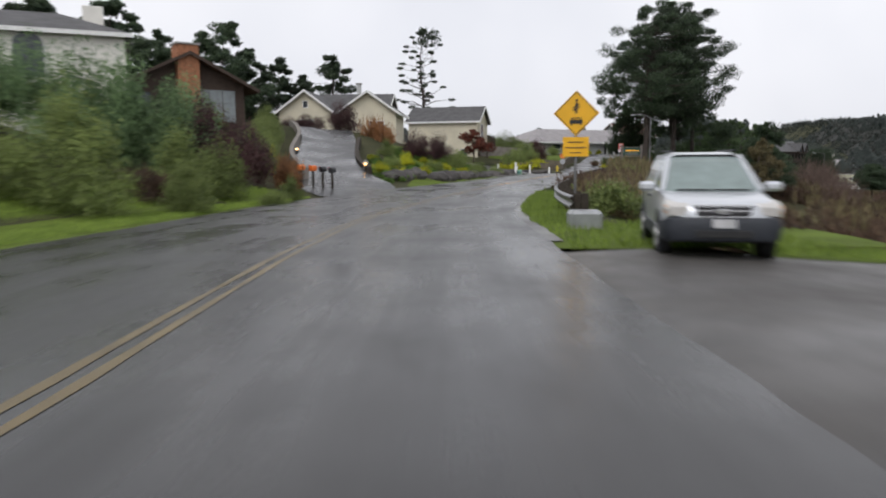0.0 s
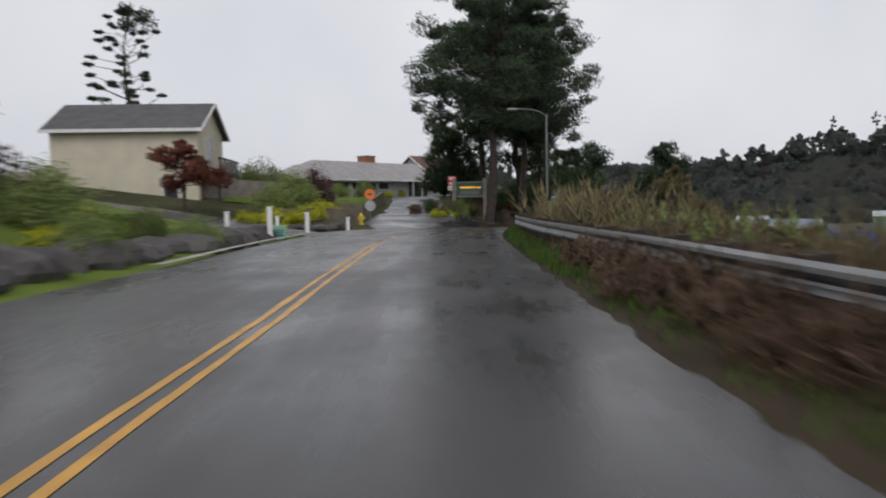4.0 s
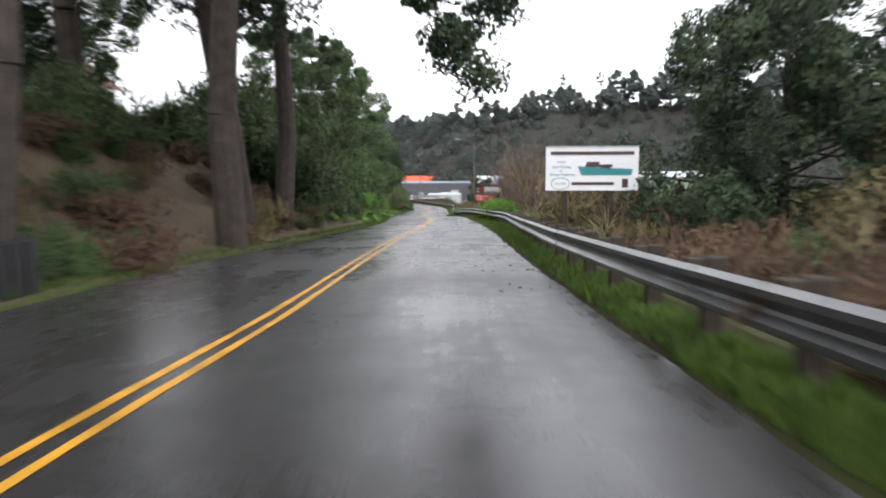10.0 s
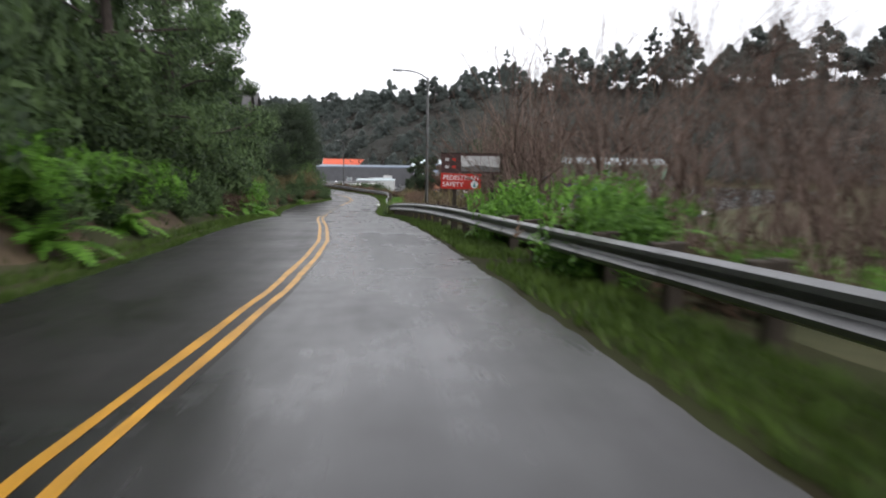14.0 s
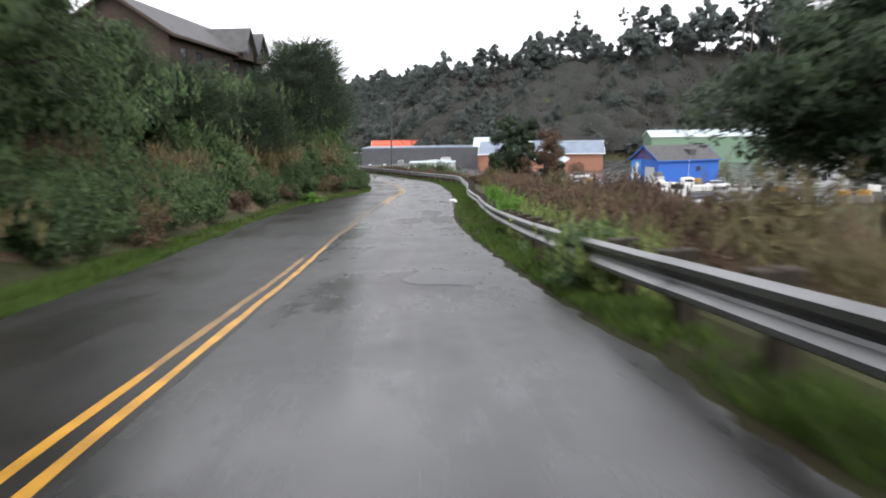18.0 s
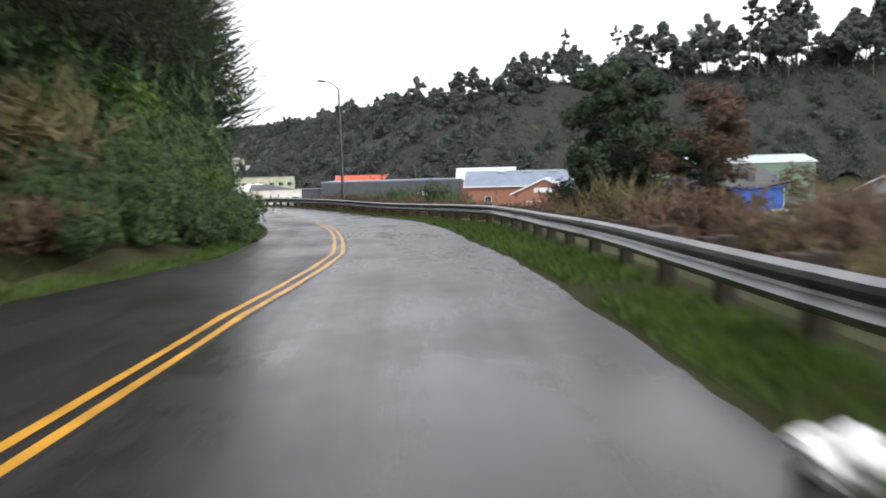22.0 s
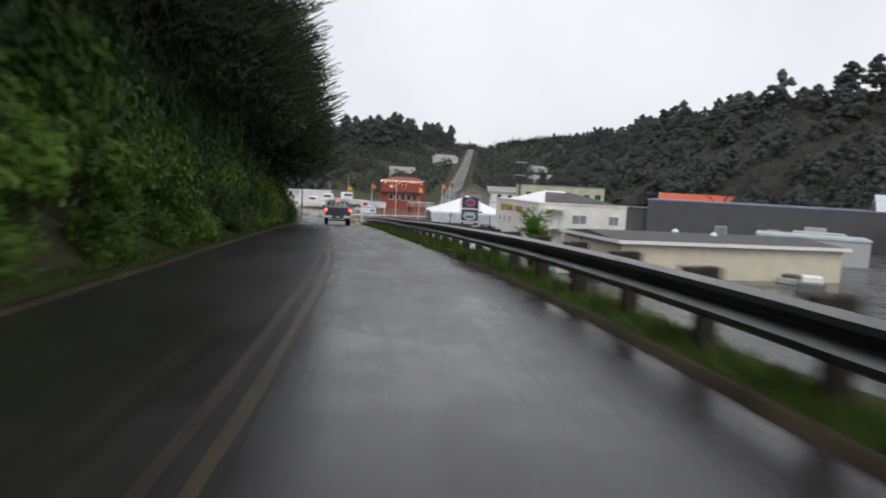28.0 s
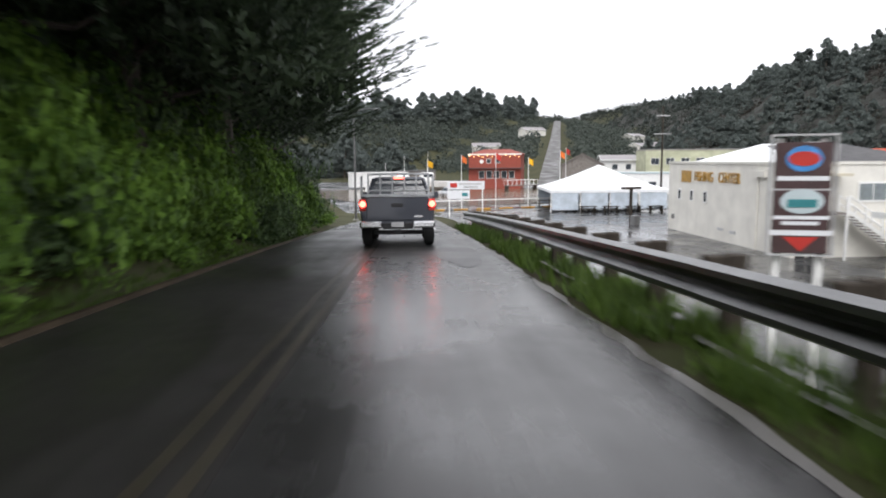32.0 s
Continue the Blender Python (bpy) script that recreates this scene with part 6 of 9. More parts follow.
# ---- grass blades ----
def blades(name, spots, high, label, mat=GRASS_LEAF):
    g2 = np.random.default_rng(77)
    n = len(spots)
    a = g2.uniform(0, math.tau, n)
    h = high * g2.uniform(.5, 1.4, n)
    w = .012 + .02 * g2.random(n)
    lean = g2.normal(0, .35, (n, 2)) * h[:, None]
    v0 = spots + np.c_[np.cos(a) * w, np.sin(a) * w, np.zeros(n)]
    v1 = spots - np.c_[np.cos(a) * w, np.sin(a) * w, np.zeros(n)]
    v2 = spots + np.c_[lean, h]
    v = np.stack([v0, v1, v2], 1).reshape(-1, 3)
    return tagged(part(name, fast(name, v, np.arange(n * 3, dtype=np.int32).reshape(-1, 3)), mat), label, "grass", kind="stuff")


n = 230000
S = gs.uniform(13, 352, n)
u = .02 + .76 * gs.random(n) ** .9
lo, hi = along(EDGE_R, S) + .12, along(RAIL, S) + np.where(S < 19, 5.5, np.where(S > 290, .9, .8))
patchy = np.array([noise.noise((q * .35, 0, 7)) + (.8 * noise.noise((q * .9, w * 3.0, 3)) - .3 if q > 296 or 206 < q < 226 else 0) for q, w in zip(S, u)]) + .55 > gs.random(n) * .9
D = lo + (hi - lo) * u
keep = patchy & ~((S > 40) & (S < 62) & (gs.random(n) < .8)) & ~((S < 13) & (D > 2.4))
S, D = S[keep], D[keep]
px, py, pz = (np.interp(S, ARC, LINE[:, k]) for k in range(3))
ax, ay = (np.interp(S, ARC, AHEAD[:, k]) for k in range(2))
spots = np.c_[px + D * ay, py - D * ax, pz - .05]
blades("verge_grass", spots[(S >= 41) & (S < 296)], .16, "green wet grass on the verge")
blades("verge_grass", spots[S >= 296], .27, "long green weeds on the broken verge")
blades("verge_grass", spots[S < 41], .16, "bright green wet grass on the verge", LAWN_LEAF)
xy = np.c_[gs.uniform(5.2, 17, 9000), gs.uniform(10.5, 15.5, 9000)]
xy = xy[xy[:, 1] > 11.7 - .27 * (xy[:, 0] - 5.2)]
blades("lawn_grass", np.c_[xy, land(xy) + .14], .12, "bright green grass beside the parked car", LAWN_LEAF)
n = 45000
S = gs.uniform(-5, 34, n)
D = -along(EDGE_L, S) - gs.uniform(.1, 5.4, n)
px, py, pz = (np.interp(S, ARC, LINE[:, k]) for k in range(3))
ax, ay = (np.interp(S, ARC, AHEAD[:, k]) for k in range(2))
xy = np.c_[px + D * ay, py - D * ax]
blades("lawn_grass", np.c_[xy, land(xy) + .03], .09, "green lawn grass below the hedges", LAWN_LEAF)
n = 84000
S = np.concatenate([gs.uniform(110, 350, n - 24000), gs.uniform(172, 206, 24000)])
D = -along(EDGE_L, S) - np.abs(gs.normal(.3, .5, n))
px, py, pz = (np.interp(S, ARC, LINE[:, k]) for k in range(3))
ax, ay = (np.interp(S, ARC, AHEAD[:, k]) for k in range(2))
xy = np.c_[px + D * ay, py - D * ax]
blades("bank_grass", np.c_[xy, land(xy) + .04], .16, "green grass along the foot of the bank")

# ---- buildings ----
def frustum(bm, lo, hi, z0, z1):
    """A solid between two rectangles (x0, x1, y0, y1) at two heights."""
    v = [bm.verts.new((x, y, z)) for (x0, x1, y0, y1), z in ((lo, z0), (hi, z1)) for x, y in ((x0, y0), (x1, y0), (x1, y1), (x0, y1))]
    for f in ((3, 2, 1, 0), (4, 5, 6, 7), (0, 1, 5, 4), (1, 2, 6, 5), (2, 3, 7, 6), (3, 0, 4, 7)):
        bm.faces.new([v[i] for i in f])
    return v


def opening(parent, side, u, z, w, h, hx, hy, frame_mat, pane_mat, name="window", bars=1):
    """A window or door set into the wall's face: a frame, a sill and panes behind it. Sides: f (-y), b (+y), l (-x), r (+x)."""
    turn = {"f": 0, "r": 90, "b": 180, "l": 270}[side]
    out = hy if side in "fb" else hx
    ob = part(name, boxes((-w / 2 - .07, -w / 2, -.05, .06, -.07, h + .07), (w / 2, w / 2 + .07, -.05, .06, -.07, h + .07), (-w / 2, w / 2, -.05, .06, h, h + .07), (-w / 2, w / 2, -.08, .06, -.07, 0)), frame_mat, parent)
    ob.matrix_basis = Matrix.Rotation(radians(turn), 4, "Z") @ Matrix.Translation((u, -out, z))
    n = max(1, bars)
    for k in range(n):
        x0 = -w / 2 + w * k / n
        part("pane" if name == "window" else "leaf", boxes((x0 + (.02 if k else 0), x0 + w / n - (.02 if k < n - 1 else 0), -.012, .03, .0, h)), pane_mat, ob)
        if k:
            part("mullion", boxes((x0 - .02, x0 + .02, -.03, .03, 0, h)), frame_mat, ob)
    return ob


def house(name, m, hx, hy, z0, eave, ridge, wall, roof, label, category="house", axis="x", over=.5, hip=0.0, trim=None, openings=(), chimney=None, foot=None):
    """A house about the origin: walls, a pitched roof with eaves, fascia, and its openings. axis: the way that the ridge runs."""
    ob = thing(name, m, label, category)
    trim = trim or WHITE
    bm = bmesh.new()
    box(bm, -hx, hx, -hy, hy, z0, eave)
    if axis == "x" and not hip:
        for x0, x1 in ((-hx, -hx + .2), (hx - .2, hx)):
            g = bmesh.new()
            prism(g, [(-hy, eave), (hy, eave), (0, ridge)], x0, x1)
            bmesh.ops.transform(g, matrix=Matrix.Rotation(radians(90), 4, "Z") @ Matrix.Scale(-1, 4, (0, 1, 0)), verts=g.verts)
            me2 = bpy.data.meshes.new("g")
            g.to_mesh(me2)
            g.free()
            bm.from_mesh(me2)
    elif not hip:
        for y0, y1 in ((-hy, -hy + .2), (hy - .2, hy)):
            prism(bm, [(-hx, eave), (hx, eave), (0, ridge)], y0, y1)
    bmesh.ops.recalc_face_normals(bm, faces=bm.faces)
    part("wall", bm, wall, ob)
    bm = bmesh.new()
    ln, wd = (hx, hy) if axis == "x" else (hy, hx)
    drop = (ridge - eave) / wd * over
    th = .16
    if hip:
        lo = [(-ln - over, -wd - over), (ln + over, -wd - over), (ln + over, wd + over), (-ln - over, wd + over)]
        vs = [bm.verts.new((x, y, eave - drop + k)) for k in (0, th) for x, y in lo]
        r0, r1 = bm.verts.new((-ln + hip, 0, ridge + th)), bm.verts.new((ln - hip, 0, ridge + th))
        bm.faces.new(vs[3::-1])
        for i in range(4):
            bm.faces.new((vs[i], vs[(i + 1) % 4], vs[4 + (i + 1) % 4], vs[4 + i]))
        bm.faces.new((vs[4], vs[5], r1, r0))
        bm.faces.new((vs[6], vs[7], r0, r1))
        bm.faces.new((vs[5], vs[6], r1))
        bm.faces.new((vs[7], vs[4], r0))
    else:
        for sgn in (-1, 1):
            prof = [(sgn * (wd + over), eave - drop), (0, ridge + .01), (0, ridge + th + .01), (sgn * (wd + over), eave - drop + th)]
            prism(bm, prof, -ln - over, ln + over)
        bmesh.ops.transform(bm, matrix=Matrix.Rotation(radians(90), 4, "Z"), verts=bm.verts)
    if axis == "y":
        bmesh.ops.transform(bm, matrix=Matrix.Rotation(radians(90), 4, "Z"), verts=bm.verts)
    bmesh.ops.recalc_face_normals(bm, faces=bm.faces)
    rf = part("roof", bm, roof, ob)
    # fascia boards along the eaves, bargeboards up the gables
    for sgn in (-1, 1):
        q = boxes((-ln - over, ln + over, sgn * (wd + over) - .03, sgn * (wd + over) + .03, eave - drop - .06, eave - drop + th + .02))
        if axis == "y":
            bmesh.ops.transform(q, matrix=Matrix.Rotation(radians(90), 4, "Z"), verts=q.verts)
        part("fascia", q, trim, rf)
        if not hip:
            q = bmesh.new()
            for t in (-1, 1):
                y0 = sgn * (ln + over)
                prism(q, [(t * (wd + over), eave - drop - .08), (0, ridge - .08), (0, ridge + th + .03), (t * (wd + over), eave - drop + th + .03)], y0 - .03, y0 + .035)
            bmesh.ops.transform(q, matrix=Matrix.Rotation(radians(90), 4, "Z"), verts=q.verts)
            if axis == "y":
                bmesh.ops.transform(q, matrix=Matrix.Rotation(radians(90), 4, "Z"), verts=q.verts)
            part("bargeboard", q, trim, rf)
    for o in openings:
        opening(ob, *o[:5], hx, hy, trim, o[5] if len(o) > 5 else GLASS, o[6] if len(o) > 6 else "window", o[7] if len(o) > 7 else 1)
    if chimney:
        cx, cy, w, z1, mat = chimney
        ch = part("chimney", boxes((cx - w / 2, cx + w / 2, cy - w / 2, cy + w / 2, z0, z1), bevel=.02), mat, ob)
        part("cap", boxes((cx - w / 2 - .1, cx + w / 2 + .1, cy - w / 2 - .1, cy + w / 2 + .1, z1, z1 + .14)), CONCRETE, ch)
    return ob


def block(name, m, hx, hy, z0, z1, wall, label, category="building", roof=None, lip=.25, openings=(), trim=None):
    """A flat-roofed building with a parapet."""
    ob = thing(name, m, label, category)
    part("wall", boxes((-hx, hx, -hy, hy, z0, z1)), wall, ob)
    part("roof", boxes((-hx - .12, hx + .12, -hy - .12, hy + .12, z1 + .004, z1 + lip)), roof or CONCRETE, ob)
    for o in openings:
        opening(ob, *o[:5], hx, hy, trim or WHITE, o[5] if len(o) > 5 else GLASS, o[6] if len(o) > 6 else "window", o[7] if len(o) > 7 else 1)
    return ob


# hillside houses on the left
h1 = house("house", pose(-26.0, 43.2, 0, 0, 0, 25), 6.5, 4.2, 2, 8.6, 10.1, OFFWHITE, SHINGLE, "white stucco house with arched windows above the hedge", hip=3.5, over=.45, openings=(("f", 1.6, 6.0, 1.5, 1.7), ("f", -3.6, 6.0, 1.4, 1.7)))
part("chimney", boxes((4.3, 5.5, .2, 1.2, 8, 10.9), bevel=.03), OFFWHITE, h1, "square white stucco chimney")
for u in (1.6, -3.6):
    bm = bmesh.new()
    bmesh.ops.create_cone(bm, cap_ends=True, segments=20, radius1=.75, radius2=.75, depth=.08, matrix=Matrix.Translation((u, -4.24, 7.7)) @ Matrix.Rotation(radians(90), 4, "X"))
    part("arch", bm, GLASS, h1)
block("house_wing", pose(-32, 37.9, 0, 0, 0, 25), 3.4, 3.2, 2, 8.2, OFFWHITE, "white stucco wing with rounded parapet", "house", openings=(("f", 1.5, 5.6, 1.4, 1.8), ("r", 0, 5.6, 1.4, 1.8)))
house("house", pose(-25.2, 65.3, .95, 0, 0, 35), 4.6, 8.0, 2, 6.6, 8.9, BROWN_WALL, BROWN_ROOF, "dark brown house with low gable roof and brick chimney", axis="y", over=1.0, trim=BROWN_WALL, openings=(("f", 2.2, 3.6, 3.2, 2.6, PALE_GLASS, "window", 3), ("f", -3.6, 3.8, 1.2, 2.0)), chimney=(-.1, -7.9, 1.7, 9.6, BRICK))
house("house", pose(-11.9, 89.4, 0, 0, 0, -4), 5.4, 4.5, 1.5, 6.9, 9.2, CREAM, SHINGLE, "cream house with twin gables and dark shingle roof", over=.6, openings=(("f", .2, 4.0, 1.6, 1.2),), chimney=(1.5, .5, .5, 10.6, GREY_WALL))
house("house_gable", pose(-15.4, 85.6, 0, 0, 0, -4), 3.1, 3.4, 1.5, 6.8, 9.1, CREAM, SHINGLE, "cream gabled front with a small louvre", axis="y", over=.55, openings=(("f", 0, 7.3, .5, .7), ("f", 0, 4.6, 1.6, 1.3, GLASS, "window", 2)))
house("house_gable", pose(-8.3, 86.0, 0, 0, 0, -4), 3.2, 3.6, 1.5, 6.8, 9.0, CREAM, SHINGLE, "cream gabled front beside the dark bushes", axis="y", over=.6, openings=(("f", 1.0, 4.4, 1.6, 1.3, GLASS, "window", 2),))
hb = house("house", pose(.9, 109.0, 0, 0, 0, -14), 5.2, 3.9, -.5, 6.9, 9.0, CREAM, SHINGLE, "two-storey cream house with a corner balcony", over=.5, openings=(("r", -.6, 4.4, 1.8, 2.0, GLASS, "window", 2), ("r", .4, 1.2, 2.4, 2.1, GLASS, "window", 2), ("f", -3.0, 1.3, .9, .6), ("f", 3.2, 1.2, 1.0, 1.6)))
part("balcony", boxes((5.2, 6.6, -3.4, 3.4, 3.5, 3.7), (5.25, 5.4, -3.4, -3.25, -.5, 3.5), (6.45, 6.6, -3.4, -3.25, -.5, 3.5), (6.45, 6.6, 3.25, 3.4, -.5, 3.5)), BROWN_WALL, hb, "dark timber balcony on posts")
for k in range(18):
    part("baluster", boxes((6.52, 6.57, -3.35 + k * .39, -3.3 + k * .39, 3.7, 4.7)), BROWN_WALL, hb)
part("handrail", boxes((6.48, 6.61, -3.4, 3.4, 4.7, 4.78)), BROWN_WALL, hb)
part("garage", boxes((-8.8, -5.2, -3.0, 2.6, -.5, 3.9)), CREAM, hb, "low cream flat-roofed annexe")
hc = house("house", pose(28.2, 153.7, 0, 0, 0, 32), 15.4, 5.2, .5, 4.9, 7.3, GREY_WALL, LIGHT_ROOF, "long low grey house with pale tiled hip roof", hip=5.0, over=1.0, openings=tuple([("f", -9.5 + 2.6 * k, 3.3, 2.0, .9, GLASS, "window", 1) for k in range(4)] + [("f", 11.2, 2.6, 1.0, 1.6), ("f", 9.6, 2.6, 1.0, 1.6), ("f", 12.6, 2.6, .9, 1.6), ("r", 0, 2.6, 2.0, 1.6)]), chimney=(1.5, 1.5, 1.9, 8.4, BRICK))
# thin black panel on the wall paints the porch's shade; no recess is cut
part("porch", boxes((3.6, 7.8, -5.23, -5.2, 1.6, 4.6)), BLACK, hc, "flat black panel painted as the entrance porch's deep shade")
for k in range(3):
    part("porch_post", boxes((3.6 + 2.0 * k, 3.85 + 2.0 * k, -6.1, -5.85, .5, 4.6)), GREY_WALL, hc)
house("house", pose(44, 172, 0, 0, 0, 30), 5, 4, 1, 6.6, 9.4, GREY_WALL, BROWN_ROOF, "house with dark red-brown roof behind the low house", over=.6)
# inn high on the bank
inn = house("inn_building", pose(107.8, 230.6, 0, 0, 0, 45.5), 12.6, 4.5, -6, 3.4, 6.4, BROWN_WALL, SHINGLE, "dark brown shingled inn high on the bank", over=.7, trim=BROWN_WALL, openings=tuple(("f", u, z, 1.3, 1.4) for z in (.9, -2.0) for u in (-10, -6.5, -3, .5, 3.4, 6.2, 9.0, 11.4)))
for u in (4.2, 8.6):
    bm = bmesh.new()
    prism(bm, [(u - 1.7, 2.6), (u + 1.7, 2.6), (u + 1.7, 3.6), (u, 5.6), (u - 1.7, 3.6)], -5.6, -1.0)
    dm = part("dormer", bm, BROWN_WALL, inn, "gabled dark brown dormer")
    for sgn in (-1, 1):
        bm = bmesh.new()
        prism(bm, [(u + sgn * 2.1, 3.2), (u, 5.68), (u, 5.84), (u + sgn * 2.1, 3.36)], -6.0, -1.0)
        part("dormer_roof", bm, SHINGLE, dm)
    part("pane", boxes((u - .6, u + .6, -5.62, -5.605, 3.0, 4.2)), GLASS, dm)
bl = part("balcony", boxes((10.4, 14.6, -6.2, -4.5, .2, .4)), TIMBER, inn, "dark timber balcony")
for k in range(12):
    part("baluster", boxes((10.45 + k * .37, 10.5 + k * .37, -6.18, -6.13, .4, 1.4)), TIMBER, bl)
part("handrail", boxes((10.4, 14.6, -6.22, -6.1, 1.4, 1.48)), TIMBER, bl)
# low walls and fences by the drives
def wall_line(name, pts, high, thick, mat, label, category="wall", cap=None, low=.4):
    """A low wall that follows the land through the given points."""
    L = spline([(x, y, 0) for x, y in pts], 1.0)
    z = land(L[:, :2])
    z = np.convolve(np.pad(z, 3, "edge"), np.ones(7) / 7, "valid")
    base = Vector((L[0, 0], L[0, 1], z[0]))
    ob = thing(name, Matrix.Translation(base), label, category)
    t = np.gradient(L[:, :2], axis=0)
    t /= np.linalg.norm(t, axis=1)[:, None]
    for nm, z0, z1, th, mt in (("body", -low, high, thick, mat),) + ((("cap", high, high + .07, thick + .06, cap),) if cap else ()):
        bm = bmesh.new()
        rings = []
        for i in range(len(L)):
            nrm = Vector((t[i, 1], -t[i, 0], 0)) * th / 2
            p = Vector((L[i, 0], L[i, 1], z[i])) - base
            rings.append([bm.verts.new(q) for q in (p - nrm + Vector((0, 0, z0)), p + nrm + Vector((0, 0, z0)), p + nrm + Vector((0, 0, z1)), p - nrm + Vector((0, 0, z1)))])
        for a, b in zip(rings, rings[1:]):
            for i in range(4):
                bm.faces.new((a[i], a[(i + 1) % 4], b[(i + 1) % 4], b[i]))
        bm.faces.new(rings[0])
        bm.faces.new(rings[-1][::-1])
        bmesh.ops.recalc_face_normals(bm, faces=bm.faces)
        part(nm, bm, mt, ob)
    return ob, L, z


wall_line("garden_wall", [(-8.6, 45), (-11.2, 53), (-12.4, 62), (-14.6, 69)], .7, .3, GREY_WOOD, "grey retaining wall along the climbing driveway")
wall_line("garden_wall", [(-5.2, 50.5), (-6.5, 55), (-7.3, 61), (-7.8, 67)], .7, .35, TIMBER, "stepped dark retaining wall of the planted mound")
wall_line("garden_wall", [(8.4, 92.4), (11.0, 95.6), (13.6, 98.1), (15.6, 98.9), (15.2, 102.4)], .95, .35, TAN_WALL, "brown retaining wall below the clipped yellow bushes")
wall_line("garden_wall", [(14.2, 104.6), (17.2, 105.1), (18.9, 109.9), (20.7, 115.2), (22.4, 121), (24.2, 127.1)], 1.05, .3, TAN_WALL, "low brown retaining wall of the lawn beside the side road")
bw, L, zz = wall_line("slatted_wall", [(27.2, 114.6), (25.7, 110.6), (24.8, 107.4), (26.7, 107.5), (29.6, 110.5), (32.4, 113.9)], .85, .22, BLACK, "black slatted retaining wall with white reflectors")
for i in range(2, len(L) - 1, 1):
    p = Vector((L[i, 0], L[i, 1], zz[i])) - bw.location
    part("reflector", boxes((p.x - .12, p.x + .12, p.y - .16, p.y - .1, p.z + .7, p.z + .75)), SIGN_WHITE, bw)
for i in range(0, len(L) - 1):
    a, b = Vector((L[i, 0], L[i, 1], zz[i])) - bw.location, Vector((L[i + 1, 0], L[i + 1, 1], zz[i + 1])) - bw.location
    for k in range(3):
        bm = bmesh.new()
        way = (b - a).normalized()
        c = a.lerp(b, (k + .5) / 3) + Vector((way.y, -way.x, 0)) * .14
        box(bm, -.13, .13, -.02, .02, -.2, .8, m=Matrix.Translation(c) @ Matrix.Rotation(math.atan2(way.y, way.x), 4, "Z"))
        part("slat", bm, BLACK, bw)
wall_line("board_fence", [(5.5, 105.5), (9.5, 107.5), (12.3, 109.4)], 1.5, .1, GREY_WOOD, "weathered board fence behind the bushes", "fence")

# ---- signs, lamps, street things ----
def letters(text, size, mat, parent, m, name="lettering", extrude=.004):
    cu = bpy.data.curves.new(name, "FONT")
    cu.body, cu.size, cu.extrude, cu.align_x, cu.align_y = text, size, extrude, "CENTER", "CENTER"
    tmp = bpy.data.objects.new(name, cu)
    scene.collection.objects.link(tmp)
    me2 = bpy.data.meshes.new_from_object(tmp.evaluated_get(bpy.context.evaluated_depsgraph_get()))
    bpy.data.objects.remove(tmp)
    bpy.data.curves.remove(cu)
    ob = part(name, me2, mat, parent)
    ob.matrix_basis = m @ Matrix.Rotation(radians(90), 4, "X")
    return ob


def bar(parent, name, x0, x1, z0, z1, y, mat, label=""):
    return part(name, boxes((x0, x1, y - .012, y, z0, z1)), mat, parent, label)


def facing(x, y, z, tx, ty):
    """A pose whose front (-y) looks at the place (tx, ty)."""
    return pose(x, y, z, 0, 0, math.degrees(math.atan2(ty - y, tx - x)) + 90)


def street_lamp(x, y, high, arm_to, label, lit=False):
    ob = thing("street_lamp", facing(x, y, float(land([(x, y)])[0]), *arm_to), label, "street lamp", "street lamps along the road")
    bm = bmesh.new()
    tube(bm, (0, 0, -.5), (0, 0, high), .11, .06, 12)
    part("pole", bm, STEEL, ob)
    bm = bmesh.new()
    pts = [(0, 0, high - .1), (0, -.5, high + .18), (0, -1.1, high + .3), (0, -1.9, high + .32)]
    for a, b in zip(pts, pts[1:]):
        tube(bm, a, b, .04, .04, 8)
    part("arm", bm, STEEL, ob)
    part("luminaire", boxes((-.15, .15, -2.45, -1.85, high + .24, high + .36), bevel=.04), SIGN_BACK, ob)
    part("base_plate", boxes((-.2, .2, -.2, .2, -.05, .08), bevel=.02), CONCRETE, ob)
    return ob


street_lamp(25.6, 88.7, 7.0, by_road(92, -3)[:2], "grey steel street lamp behind the guardrail")
street_lamp(86.1, 161.6, 8.6, by_road(186, -3)[:2], "grey steel street lamp behind the guardrail")
street_lamp(134.8, 232.0, 8.6, by_road(268, -3)[:2], "grey steel street lamp behind the guardrail")
street_lamp(234.2, 334.7, 9.6, (225, 328), "grey street lamp among the harbour sheds")
street_lamp(148.6, 336.0, 9.0, (156, 338), "grey street lamp at the foot of the hill")

ws = thing("warning_sign", facing(3.43, 18.52, -.36, 0, 0), "yellow diamond warning sign with a plate below", "road sign")
part("post", boxes((-.035, .035, .02, .07, -.3, 3.2), bevel=.005), STEEL, ws)
bm = bmesh.new()
box(bm, -.41, .41, -.006, .006, -.41, .41)
bmesh.ops.transform(bm, matrix=Matrix.Translation((0, 0, 2.86)) @ Matrix.Rotation(radians(45), 4, "Y"), verts=bm.verts)
dm = part("diamond", bm, SIGN_YELLOW, ws)
bm = bmesh.new()
for a, b in (((-.54, 0), (0, .54)), ((0, .54), (.54, 0)), ((.54, 0), (0, -.54)), ((0, -.54), (-.54, 0))):
    tube(bm, (a[0], -.012, a[1] + 2.86), (b[0], -.012, b[1] + 2.86), .008, .008, 5)
part("border", bm, SIGN_BLACK, dm)
